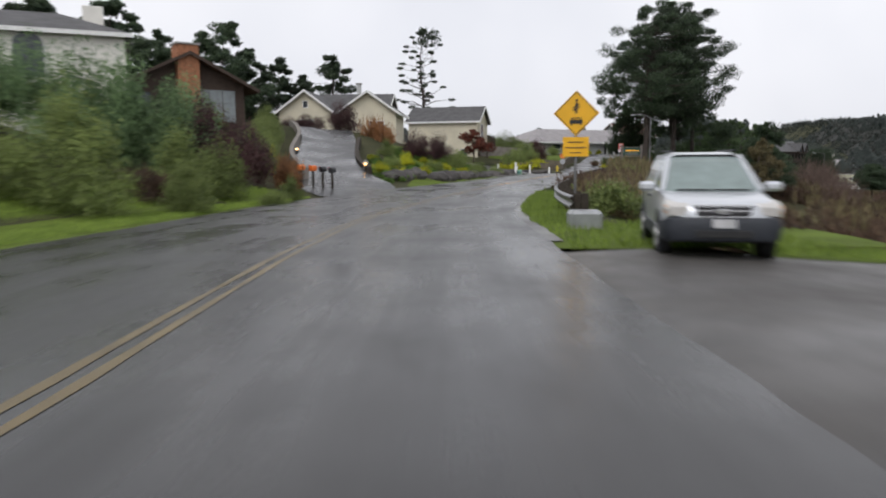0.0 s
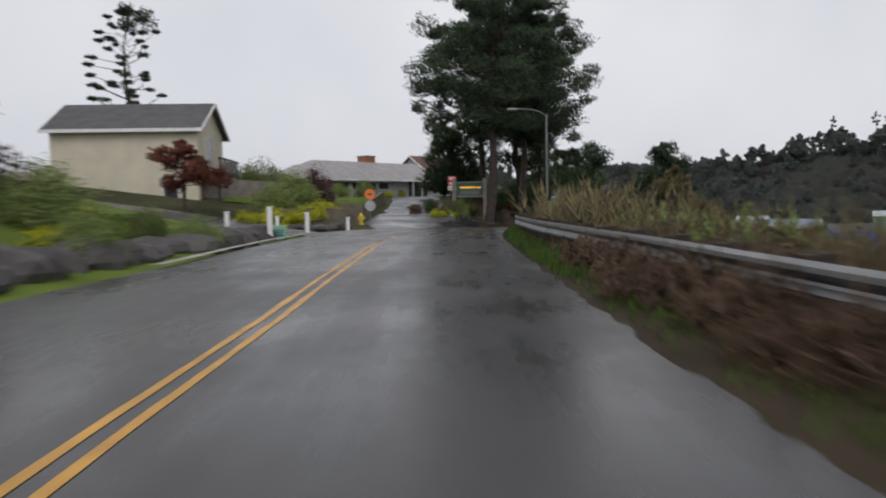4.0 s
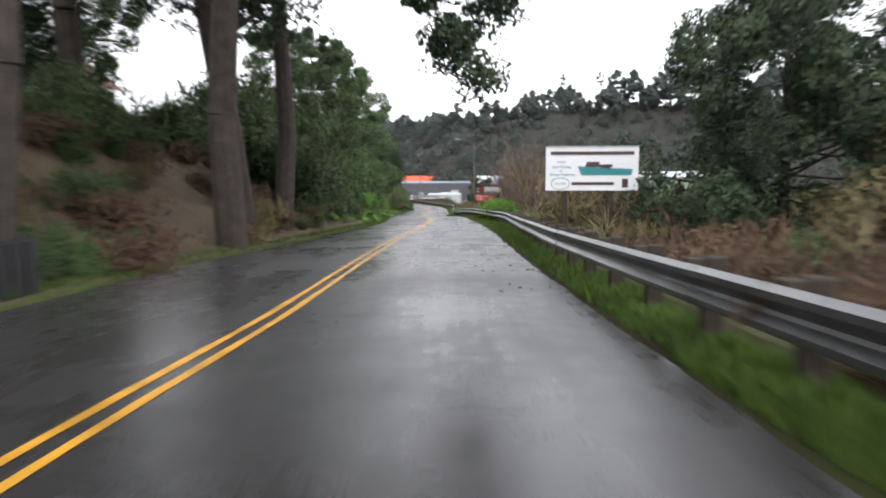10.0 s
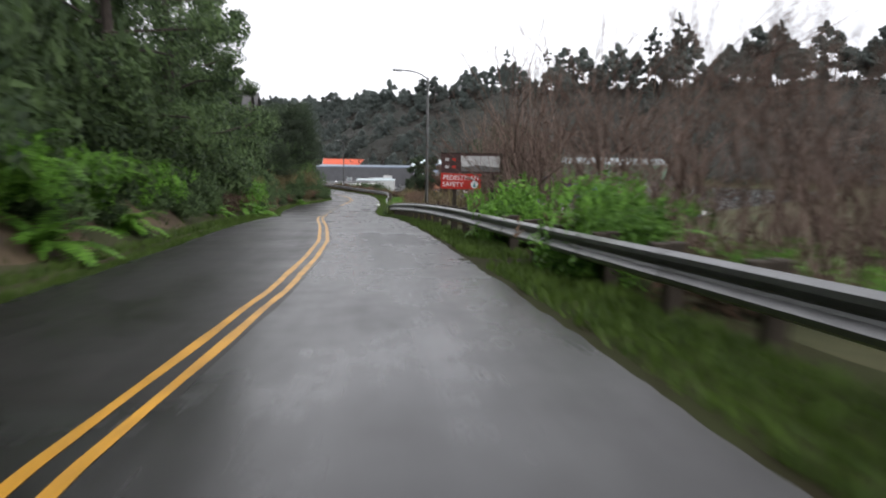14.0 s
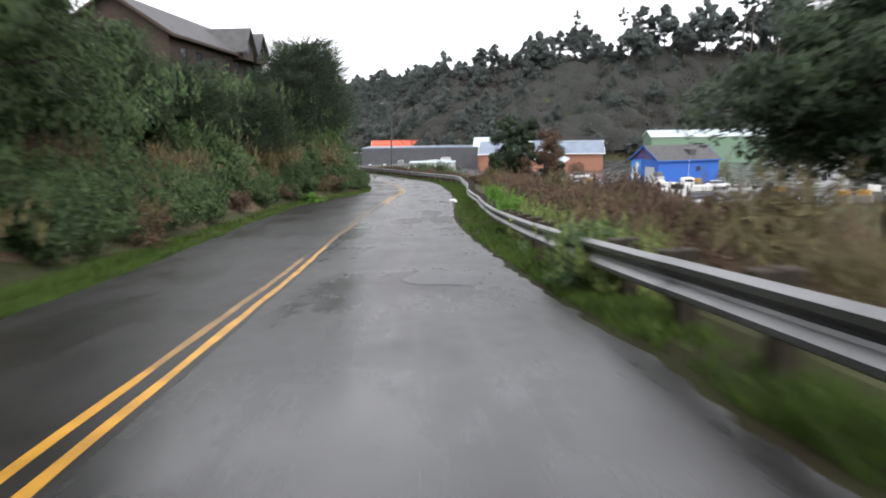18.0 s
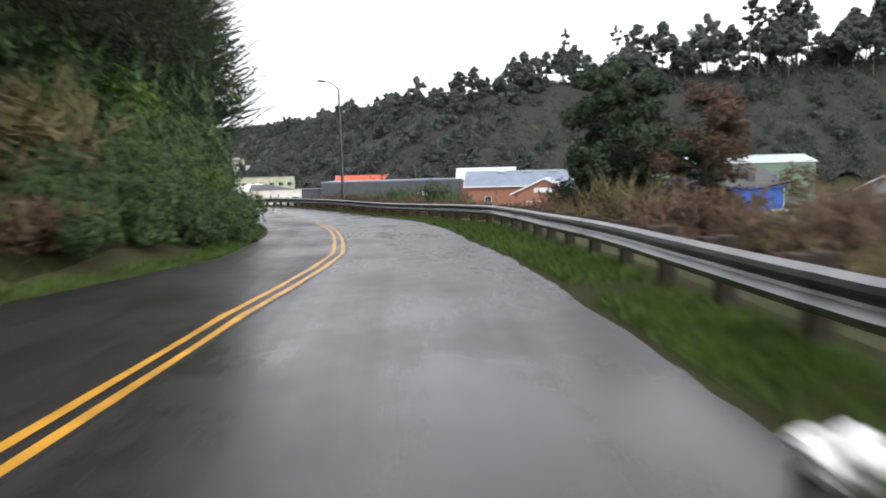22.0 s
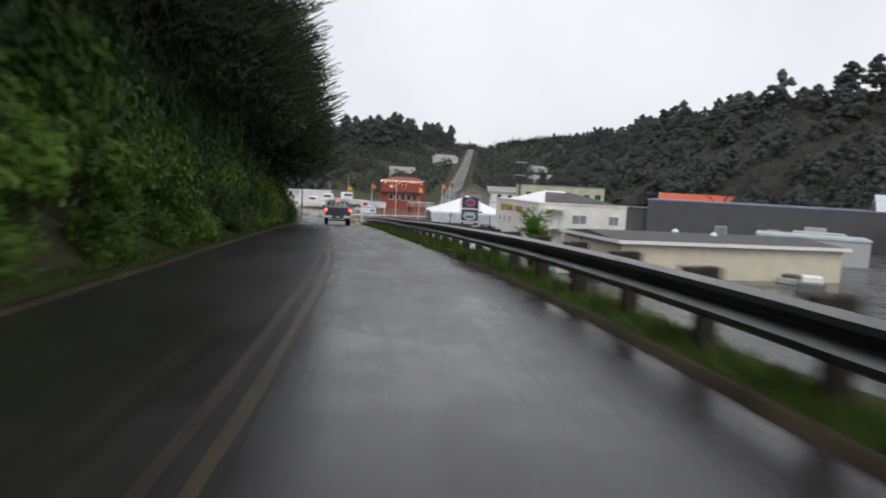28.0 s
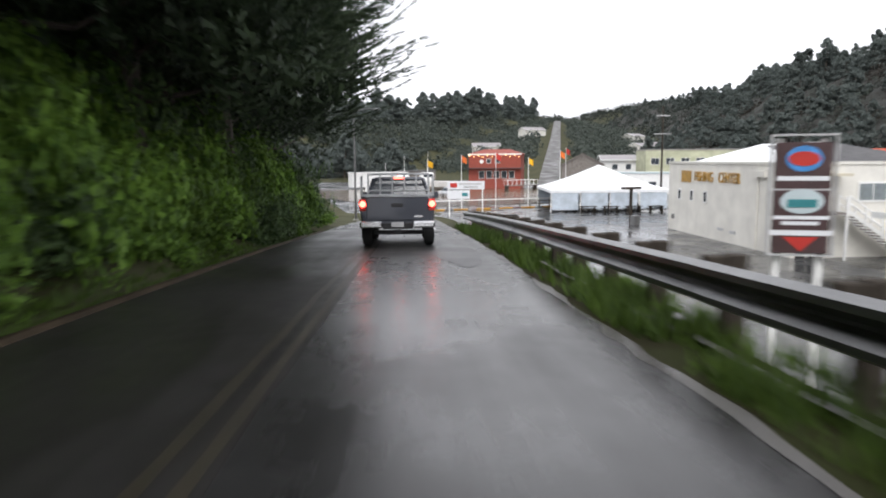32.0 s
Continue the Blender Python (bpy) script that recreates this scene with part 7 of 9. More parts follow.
part("car_symbol", boxes((-.16, .16, -.022, -.008, 2.6, 2.7), (-.12, .12, -.022, -.008, 2.73, 2.75), (-.13, -.11, -.022, -.008, 2.7, 2.73), (.11, .13, -.022, -.008, 2.7, 2.73), (-.14, -.09, -.022, -.008, 2.565, 2.6), (.09, .14, -.022, -.008, 2.565, 2.6)), SIGN_BLACK, dm)
part("cycle_symbol", boxes((-.025, .025, -.022, -.008, 2.86, 3.14), (-.09, .09, -.022, -.008, 3.0, 3.03), (-.08, -.025, -.022, -.008, 2.93, 2.97), (.025, .07, -.022, -.008, 3.06, 3.1), (-.02, .035, -.022, -.008, 3.16, 3.21)), SIGN_BLACK, dm)
pl = part("plate", boxes((-.33, .33, -.006, .006, 1.76, 2.26)), SIGN_YELLOW, ws)
for z, w in ((2.12, .2), (1.98, .27), (1.85, .15)):
    bar(pl, "text_bar", -w, w, z, z + .02, -.008, SIGN_BROWN)

ss = thing("road_sign", facing(16.2, 96.9, float(land([(16.2, 96.9)])[0]) - .05, 8, 60), "round orange sign over a stop sign's back", "road sign")
part("post", boxes((-.03, .03, .0, .05, -.3, 2.5)), STEEL, ss)
bm = bmesh.new()
bmesh.ops.create_cone(bm, cap_ends=True, segments=24, radius1=.36, radius2=.36, depth=.012, matrix=Matrix.Translation((0, -.02, 2.2)) @ Matrix.Rotation(radians(90), 4, "X"))
disc = part("disc", bm, SIGN_ORANGE, ss, "round orange sign board")
bar(disc, "symbol", -.14, .14, 2.16, 2.25, -.032, SIGN_BLACK)
bm = bmesh.new()
bmesh.ops.create_cone(bm, cap_ends=True, segments=8, radius1=.38, radius2=.38, depth=.012, matrix=Matrix.Translation((0, -.02, 1.42)) @ Matrix.Rotation(radians(90), 4, "X") @ Matrix.Rotation(radians(22.5), 4, "Z"))
part("octagon", bm, SIGN_BACK, ss, "grey back of an octagonal sign")

hy = thing("fire_hydrant", pose(*place(15.3, 95.7)), "yellow fire hydrant at the corner", "hydrant")
bm = bmesh.new()
tube(bm, (0, 0, -.1), (0, 0, .55), .13, .12, 12)
tube(bm, (0, 0, 0), (0, 0, .06), .2, .2, 12)
part("barrel", bm, HYDRANT, hy)
bm = bmesh.new()
bmesh.ops.create_uvsphere(bm, u_segments=12, v_segments=8, radius=.15, matrix=Matrix.Translation((0, 0, .58)))
tube(bm, (0, 0, .68), (0, 0, .78), .04, .035, 6)
part("bonnet", bm, HYDRANT, hy)
for sx in (-1, 1):
    bm = bmesh.new()
    tube(bm, (sx * .1, 0, .42), (sx * .24, 0, .42), .065, .065, 8)
    part("outlet", bm, HYDRANT, hy)
bm = bmesh.new()
tube(bm, (0, -.1, .36), (0, -.26, .36), .085, .085, 8)
part("outlet", bm, HYDRANT, hy)

for x, y, h in ((8.0, 78.8, 1.35), (10.4, 85.6, 1.2), (6.4, 82.8, 1.0), (9.2, 89.0, .9), (13.6, 91.5, .9)):
    bo = thing("gate_post", pose(*place(x, y)), "white painted post beside the driveway", "post", "white posts by the drive")
    part("shaft", boxes((-.1, .1, -.1, .1, -.3, h), bevel=.015), WHITE, bo)
    part("cap", boxes((-.13, .13, -.13, .13, h, h + .06), bevel=.02), WHITE, bo)
gb = thing("utility_box", pose(*place(8.5, 79.8), 0, 0, -15), "pale green utility box beside the curb", "utility box")
part("case", boxes((-.28, .28, -.22, .22, -.1, .72), bevel=.03), GREEN_BOX, gb)
for k in range(4):
    part("louvre", boxes((-.2, .2, -.235, -.215, .2 + .1 * k, .25 + .1 * k)), SIGN_TEAL, gb)

# letter boxes at the first driveway
for k, (x, y, mat, lb) in enumerate(((-7.4, 40.6, ORANGE_FLOAT, "orange letter box on a timber post"), (-6.9, 40.9, BLACK, "black letter box on a timber post"), (-6.4, 41.2, BLACK, "black letter box on a timber post"), (-8.0, 40.2, SIGN_ORANGE, "orange letter box on a timber post"))):
    mb = thing("letter_box", pose(*place(x, y), 0, 0, 160), lb, "letter box", "letter boxes at the driveway")
    part("post", boxes((-.05, .05, -.05, .05, -.3, 1.0)), TIMBER, mb)
    bm = boxes((-.13, .13, -.26, .26, 1.0, 1.18), bevel=.03)
    bmesh.ops.create_cone(bm, cap_ends=True, segments=12, radius1=.13, radius2=.13, depth=.52, matrix=Matrix.Translation((0, 0, 1.18)) @ Matrix.Rotation(radians(90), 4, "X"))
    part("box", bm, mat, mb)
    part("flag", boxes((.135, .15, .05, .2, 1.2, 1.32)), SIGN_RED, mb)
gl = thing("garden_lantern", pose(*place(-5.6, 51.6)), "small lit pagoda lantern on the garden wall", "lantern")
part("pedestal", boxes((-.15, .15, -.15, .15, -.2, .6), (-.3, .3, -.3, .3, .1, .2), bevel=.03), CONCRETE, gl)
part("lamp", boxes((-.1, .1, -.1, .1, .6, .85)), WARM, gl)
bm = bmesh.new()
bmesh.ops.create_cone(bm, cap_ends=True, segments=4, radius1=.35, radius2=.05, depth=.25, matrix=Matrix.Translation((0, 0, .98)) @ Matrix.Rotation(radians(45), 4, "Z"))
part("cap", bm, CONCRETE, gl)
for x, y in ((-11.0, 54), (-12.1, 60.5)):
    lp = thing("path_light", pose(*place(x, y, .55)), "small warm light on the driveway wall", "lamp", "lights on the driveway wall")
    part("housing", boxes((-.12, .12, -.06, .06, -.3, .16), bevel=.02), BLACK, lp)
    part("lens", boxes((-.1, .1, -.075, -.062, .02, .12)), WARM, lp)

# the inn's wooden sign
a, b = Vector((28.9, 115.4)), Vector((32.0, 115.8))
mid = (a + b) / 2
iz = float(land([tuple(mid)])[0])
sn = thing("inn_sign", facing(mid.x, mid.y, iz + .5, 20, 88), "dark green wooden sign with lit amber lettering", "sign")
hw = 1.3
part("board", boxes((-hw, hw, -.06, .06, 1.75, 3.0), bevel=.02), SIGN_GREEN, sn)
for sx in (-1, 1):
    part("post", boxes((sx * (hw + .22) - .17, sx * (hw + .22) + .17, -.17, .17, -2.0, 3.4), bevel=.03), GREY_WOOD, sn)
part("top_rail", boxes((-hw, hw, -.1, .1, 3.0, 3.1)), GREY_WOOD, sn)
part("text_bar", boxes((-.95, .65, -.085, -.062, 2.45, 2.6)), AMBER_SIGN, sn, "lit amber line of lettering")
part("arrow", boxes((.75, 1.1, -.085, -.062, 2.42, 2.56)), AMBER_SIGN, sn)
for k in range(3):
    bar(sn, "text_bar", -1.0, .95, 1.85 + .14 * k, 1.91 + .14 * k, -.062, DARK_STEEL)
part("bottom_rail", boxes((-hw - .1, hw + .1, -.2, .2, 1.55, 1.7)), GREY_WOOD, sn)
rs = thing("notice_sign", facing(28.9, 116.4, float(land([(28.9, 116.4)])[0]), 20, 90), "stacked red and white notice panels on a post", "sign")
part("post", boxes((-.05, .05, .02, .1, -.3, 3.2)), GREY_WOOD, rs)
for k in range(3):
    pn = part("panel", boxes((-.42, .42, -.02, .02, 1.75 + .47 * k, 2.17 + .47 * k)), SIGN_RED if k != 0 else SIGN_WHITE, rs)
    bar(pn, "text_bar", -.3, .3, 1.85 + .47 * k, 1.93 + .47 * k, -.021, SIGN_WHITE if k else SIGN_RED)
    bar(pn, "text_bar", -.3, .3, 1.99 + .47 * k, 2.06 + .47 * k, -.021, SIGN_WHITE if k else SIGN_RED)

# the harbour billboard
bb = thing("billboard", pose(30.71, 96.46, -.05, 0, 0, -70.6) @ Matrix.Diagonal((.817, 1, .733, 1)), "navy billboard with harbour pictures and a white arrow", "billboard")
part("board", boxes((-1.3, 1.3, -.03, .03, .75, 2.2)), SIGN_NAVY, bb)
for x in (-.75, .6):
    part("post", boxes((x - .09, x + .09, .03, .2, -2.5, 2.1), bevel=.01), BROWN_POST, bb)
def shape(parent, name, pts, y, mat, label=""):
    """A flat painted shape on a board, from its outline."""
    bm = bmesh.new()
    prism(bm, pts, y - .006, y)
    return part(name, bm, mat, parent, label)


shape(bb, "picture", [(-1.27, 1.06), (1.27, 1.06), (1.27, 1.91), (-1.27, 1.91)], -.03, SIGN_BAY, "grey-green harbour picture panel")
shape(bb, "picture_sky", [(-1.27, 1.7), (-.6, 1.82), (.1, 1.91), (-1.27, 1.91)], -.038, SIGN_SKY)
shape(bb, "picture_hill", [(-1.27, 1.56), (-.6, 1.6), (.3, 1.66), (.3, 1.9), (-.1, 1.85), (-.55, 1.74), (-.9, 1.7), (-1.27, 1.66)], -.046, SIGN_GREEN)
shape(bb, "picture_wall", [(-1.27, 1.08), (-.62, 1.08), (-.62, 1.45), (-.92, 1.62), (-1.27, 1.46)], -.054, SIGN_BLUE, "blue boathouse in the picture")
shape(bb, "picture_grass", [(-1.27, 1.06), (-.58, 1.06), (-.58, 1.16), (-.9, 1.2), (-1.27, 1.15)], -.062, SIGN_OLIVE)
shape(bb, "picture_wall", [(-.58, 1.09), (.14, 1.09), (.16, 1.5), (-.6, 1.46)], -.054, SIGN_SKY, "white boat sign in the picture")
shape(bb, "picture_food", [(.16, 1.06), (1.27, 1.06), (1.27, 1.56), (.16, 1.5)], -.05, SIGN_BROWN, "dark red dinner picture panel")
shape(bb, "picture_food", [(1.02, 1.5), (1.27, 1.5), (1.27, 1.91), (.98, 1.91)], -.05, BRICK_WALL)
shape(bb, "picture_plate", [(.24, 1.54), (1.04, 1.5), (.98, 1.93), (.36, 1.93)], -.058, SIGN_WHITE)
for x, z, w, h, mt in ((.28, 1.14, .2, .12, SIGN_WHITE), (.42, 1.34, .12, .1, SIGN_WHITE), (.62, 1.2, .14, .2, SIGN_PINK), (.8, 1.36, .2, .1, SIGN_RED), (.92, 1.12, .3, .16, SIGN_RED), (1.1, 1.34, .14, .12, SIGN_PINK), (.5, 1.1, .1, .08, SIGN_RED)):
    shape(bb, "picture_dish", [(x, z), (x + w, z), (x + w * .9, z + h), (x + w * .1, z + h)], -.058, mt)
bm = bmesh.new()
bmesh.ops.create_cone(bm, cap_ends=True, segments=16, radius1=.09, radius2=.09, depth=.008, matrix=Matrix.Translation((.68, -.068, 1.76)) @ Matrix.Rotation(radians(90), 4, "X"))
part("picture_emblem", bm, SIGN_BROWN, bb)
for x0, x1 in ((-.78, -.2), (-.1, .66), (.76, 1.1)):
    bar(bb, "name_bar", x0, x1, 1.99, 2.12, -.032, NUMBERS)
bar(bb, "text_bar", -.7, 1.25, .88, .92, -.032, NUMBERS)
bar(bb, "text_bar", -.7, 1.25, .8, .84, -.032, NUMBERS)
bm = bmesh.new()
pr = [(-1.24, .86), (-1.12, .97), (-1.12, .91), (-.85, .91), (-.85, .81), (-1.12, .81), (-1.12, .75)]
prism(bm, pr, -.046, -.033)
part("arrow", bm, SIGN_WHITE, bb, "white arrow pointing along the road")

# the charter-boat sign
cb = thing("billboard", pose(45.95, 114.05, -1.0, 0, 0, -44), "white plywood sign with a painted green boat", "billboard")
cb.matrix_world = pose(46.05, 114.0, -.7, 0, 0, heading(128) - 3)
part("board", boxes((-1.25, 1.25, -.02, .02, .02, 1.23)), SIGN_WHITE, cb)
for x in (-.72, .52):
    part("post", boxes((x - .07, x + .07, .02, .14, -3.0, 1.1)), TIMBER, cb)
bar(cb, "name_bar", -1.12, 1.12, .99, 1.08, -.021, SIGN_BROWN, "dark line of lettering")
bm = bmesh.new()
prism(bm, [(-.38, .68), (1.1, .6), (1.06, .44), (-.28, .44)], -.034, -.022)
part("boat_hull", bm, SIGN_TEAL, cb, "teal painted boat hull")
part("boat_cabin", boxes((-.18, .55, -.034, -.022, .66, .73), (-.15, .2, -.034, -.022, .73, .8), (.2, .5, -.034, -.022, .6, .68)), SIGN_BROWN, cb)
letters("Sport Fishing", .1, SIGN_TEAL, cb, Matrix.Translation((-.82, -.024, .66)), extrude=.002)
letters("&", .1, SIGN_TEAL, cb, Matrix.Translation((-.84, -.024, .55)), extrude=.002)
letters("Whale Watching", .1, SIGN_TEAL, cb, Matrix.Translation((-.8, -.024, .45)), extrude=.002)
for x0, x1, z in ((-.94, -.7, .77),):
    bar(cb, "text_bar", x0, x1, z, z + .055, -.021, NUMBERS)
bar(cb, "number_bar", -.55, .6, .17, .25, -.021, SIGN_BROWN)
bm = bmesh.new()
for k in range(24):
    t0, t1 = math.tau * k / 24, math.tau * (k + 1) / 24
    tube(bm, (-.85 + .25 * math.cos(t0), -.027, .21 + .16 * math.sin(t0)), (-.85 + .25 * math.cos(t1), -.027, .21 + .16 * math.sin(t1)), .008, .008, 4)
part("badge", bm, SIGN_TEAL, cb)
bar(cb, "badge_bar", -1.0, -.7, .18, .24, -.021, NUMBERS)
bar(cb, "emblem", .82, .98, .1, .34, -.021, SIGN_BROWN)
bar(cb, "frame_strip", -1.25, 1.25, 1.19, 1.23, -.021, SIGN_BACK)

# red safety sign down the slope
rz = thing("safety_sign", pose(77.0, 149.8, -3.85, 0, 0, heading(176) - 20), "red pedestrian safety sign below a dark picture panel", "sign")
part("board", boxes((-1.27, .42, -.03, .03, 0, .64)), SIGN_RED, rz)
letters("PEDESTRIAN", .27, SIGN_WHITE, rz, Matrix.Translation((-.42, -.036, .46)))
letters("SAFETY", .27, SIGN_WHITE, rz, Matrix.Translation((-.75, -.036, .18)))
bm = bmesh.new()
bmesh.ops.create_cone(bm, cap_ends=True, segments=16, radius1=.16, radius2=.16, depth=.01, matrix=Matrix.Translation((.16, -.037, .2)) @ Matrix.Rotation(radians(90), 4, "X"))
part("emblem", bm, SIGN_WHITE, rz)
shape(rz, "emblem_shape", [(.1, .1), (.22, .1), (.16, .32)], -.044, SIGN_TEAL)
part("panel", boxes((-1.27, 1.27, -.03, .03, .67, 1.46)), SIGN_BROWN, rz, "dark brown picture panel")
shape(rz, "picture", [(-.42, .74), (1.2, .74), (1.2, 1.38), (-.42, 1.38)], -.031, NUMBERS, "pale grey picture")
shape(rz, "picture_ground", [(-.42, .74), (1.2, .74), (1.2, .92), (.3, 1.0), (-.42, .9)], -.038, DARK_STEEL)
for x in (-1.1, -.8):
    for z in (.85, 1.15):
        shape(rz, "emblem", [(x, z), (x + .17, z), (x + .17, z + .12), (x, z + .12)], -.031, SIGN_RED if x > -1 else NUMBERS)
part("frame", boxes((1.2, 1.3, -.04, .04, .64, 1.5), (-1.3, 1.2, -.04, .04, 1.46, 1.5)), TIMBER, rz)
for x in (-.7, .9):
    part("post", boxes((x - .07, x + .07, .03, .16, -4, 1.46)), TIMBER, rz)
bag = bmesh.new()
bmesh.ops.create_icosphere(bag, subdivisions=3, radius=.2)
for v in bag.verts:
    v.co *= 1 + .5 * noise.noise(v.co * 7) + .25 * noise.noise(v.co * 16)
    v.co.z = max(v.co.z * .7, -.12)
bo = part("plastic_bag", bag, BAG)
p = by_road(226.8, 2.0)
bo.matrix_world = pose(p.x, p.y, p.z + .1)
tagged(bo, "crumpled white plastic bag on the road's edge", "rubbish")

# ---- harbour ----
def at_lot(x, y, turn):
    return pose(x, y, LOT, 0, 0, turn)


# fishing centre: two storeys, stairs to the upper door, white roof behind
fx, fy = 174.1, 329.3
ang = math.degrees(math.atan2(311.1 - 329.3, 171.0 - 174.1))
fc = thing("fishing_centre", at_lot(fx, fy, ang), "white two-storey stucco building with gold lettering", "building")
LEN, DEP, H = 18.5, 10.5, 5.5
part("wall", boxes((0, LEN, 0, DEP, -.2, H)), OFFWHITE, fc)
part("parapet", boxes((-.08, LEN + .08, -.08, DEP + .08, H + .004, H + .16)), OFFWHITE, fc)
for nm, mat, lb, pts3, faces3 in (("roof", TENT, "white membrane roof slope", ((3, .9, H + .17), (17.6, .9, H + .17), (13.0, 5.2, H + 1.45), (5, 5.2, H + 1.45), (5, 5.2, H + .17), (13.0, 5.2, H + .17)), ((0, 1, 2, 3), (0, 3, 4), (1, 5, 2), (0, 4, 5, 1), (3, 2, 5, 4))),
                                  ("roof_back", SHINGLE, "grey roof slope", ((5, 5.204, H + 1.45), (13.0, 5.204, H + 1.45), (17.6, .904, H + .18), (18.1, 9.8, H + .17), (3, 9.8, H + .17), (5, 5.204, H + .17)), ((0, 1, 3, 4), (1, 2, 3), (0, 4, 5), (5, 4, 3, 2), (0, 5, 2, 1)))):
    bm = bmesh.new()
    vv = [bm.verts.new(q) for q in pts3]
    for f in faces3:
        bm.faces.new([vv[i] for i in f])
    bmesh.ops.recalc_face_normals(bm, faces=bm.faces)
    part(nm, bm, mat, fc, lb)
for k, u in enumerate((2.3, 4.6, 7.0)):
    w = part("window", boxes((u - .3, u + .3, -.05, .03, 2.6, 3.5)), WHITE, fc)
    part("pane", boxes((u - .2, u + .2, -.062, -.05, 2.7, 3.4)), GLASS, w)
for text, u, n in (("FISHING", 6.6, 7), ("CENTER", 10.6, 6)):
    lt = letters(text, 1.05, SIGN_GOLD, fc, Matrix.Translation((u, -.03, 4.5)) @ Matrix.Scale(.82, 4, (1, 0, 0)), extrude=.05)
part("name_bar", boxes((2.6, 4.4, -.06, -.004, 4.05, 4.95)), SIGN_GOLD, fc, "gold first word of the lettering")
bm = bmesh.new()
tube(bm, (14.6, -.09, 0), (14.6, -.09, 4.7), .07, .07, 8)
part("downpipe", bm, OFFWHITE, fc)
part("downpipe_head", boxes((14.2, 15.6, -.25, -.004, 4.7, 5.1)), OFFWHITE, fc)
part("meter_box", boxes((1.0, 1.3, -.15, -.004, 1.0, 1.35)), DARK_STEEL, fc)
part("vent", boxes((9.2, 10.0, -.06, -.004, .8, 1.0), (11.0, 11.8, -.06, -.004, .75, .95)), NUMBERS, fc)
# end wall (toward the slope): door at the upper floor, windows, stairs
rt = LEN
for y0, y1 in ((3.9, 5.7), (8.3, 9.6)):
    w = part("window", boxes((rt - .02, rt + .06, y0, y1, 3.3, 4.5)), WHITE, fc)
    for k in range(2):
        part("pane", boxes((rt + .06, rt + .072, y0 + .1 + k * (y1 - y0 - .1) / 2, y0 + .04 + (k + 1) * (y1 - y0 - .1) / 2, 3.42, 4.38)), PALE_GLASS, w)
dr = part("door", boxes((rt - .02, rt + .07, 1.2, 2.2, 2.8, 4.7)), WHITE, fc)
part("door_handle", boxes((rt + .07, rt + .13, 1.3, 1.36, 3.7, 3.8)), DARK_STEEL, dr)
part("awning", boxes((rt + .004, rt + 1.2, .8, 2.8, 4.85, 5.0)), CREAM, fc, "small cream awning over the door")
part("lower_door", boxes((rt - .02, rt + .05, .3, .9, 0, 2.0), (rt - .02, rt + .05, 1.0, 1.6, 0, 2.0)), BLACK, fc, "dark ground-floor door")
st = thing("outside_stair", at_lot(fx, fy, ang), "white timber outside stair to the upper door", "stairs")
for k in range(15):
    part("tread", boxes((rt + .35, rt + 1.25, 2.6 + k * .27, 2.92 + k * .27, 2.66 - k * .185, 2.7 - k * .185)), GREY_WOOD, st)
part("landing", boxes((rt + .08, rt + 1.3, .9, 2.6, 2.68, 2.78)), GREY_WOOD, st)
for sx in (rt + .3, rt + 1.28):
    bm = bmesh.new()
    v = [(2.6, 2.75), (6.7, -.05), (6.9, -.05), (6.9, .1), (2.7, 2.9)]
    prism(bm, [(a, b) for a, b in v], -.03, .03)
    bmesh.ops.transform(bm, matrix=Matrix.Translation((sx, 0, 0)) @ Matrix.Rotation(radians(90), 4, "Z"), verts=bm.verts)
    part("stringer", bm, WHITE, st)
    bm = bmesh.new()
    for h in (.55, .98):
        tube(bm, (sx, 2.6, 2.75 + h), (sx, 6.7, -.05 + h), .045, .045, 6)
    part("handrail", bm, WHITE, st)
    for k in range(5):
        y = 2.6 + k * 1.02
        part("baluster", boxes((sx - .045, sx + .045, y - .045, y + .045, 2.75 - k * .7 - .1, 3.75 - k * .7)), WHITE, st)
for x, y in ((rt + 1.25, 1.0), (rt + 1.25, 2.5)):
    part("post", boxes((x - .06, x + .06, y - .06, y + .06, 0, 3.7)), WHITE, st)

# low shed beside it
sa = math.degrees(math.atan2(291.9 - 304.9, 168.6 - 170.4))
sh = thing("shed", at_lot(170.2, 303.6, sa), "low cream shed with a dark flat roof", "shed")
part("wall", boxes((0, 12.6, 0, 22, -.2, 3.05)), CREAM, sh)
bm = bmesh.new()
frustum(bm, (-.5, 13.1, -.5, 22.5), (-.5, 13.1, -.5, 22.5), 3.054, 3.2)
part("roof", bm, SHINGLE, sh)
bm = bmesh.new()
prism(bm, [(-.5, 3.204), (13.1, 3.204), (6.3, 3.75)], -.5, 22.5)
part("roof_slope", bm, SHINGLE, sh)
part("fascia", boxes((-.55, 13.15, -.56, -.5, 3.0, 3.3), (13.1, 13.16, -.56, 22.5, 3.0, 3.3)), WHITE, sh)
for u in (2.2,):
    w = part("window", boxes((u - .5, u + .5, -.05, .02, 1.2, 2.4)), WHITE, sh)
    part("pane", boxes((u - .4, u + .4, -.064, -.05, 1.3, 2.3)), PALE_GLASS, w)
bm = bmesh.new()
tube(bm, (4.2, -.08, 0), (4.2, -.08, 3.0), .05, .05, 6)
part("downpipe", bm, DARK_STEEL, sh)
for x, y in ((4.0, 10.0), (7.5, 12.0)):
    bm = bmesh.new()
    bmesh.ops.create_uvsphere(bm, u_segments=10, v_segments=6, radius=.35, matrix=Matrix.Translation((x, y, 3.62)))
    part("roof_vent", bm, SIGN_WHITE, sh)
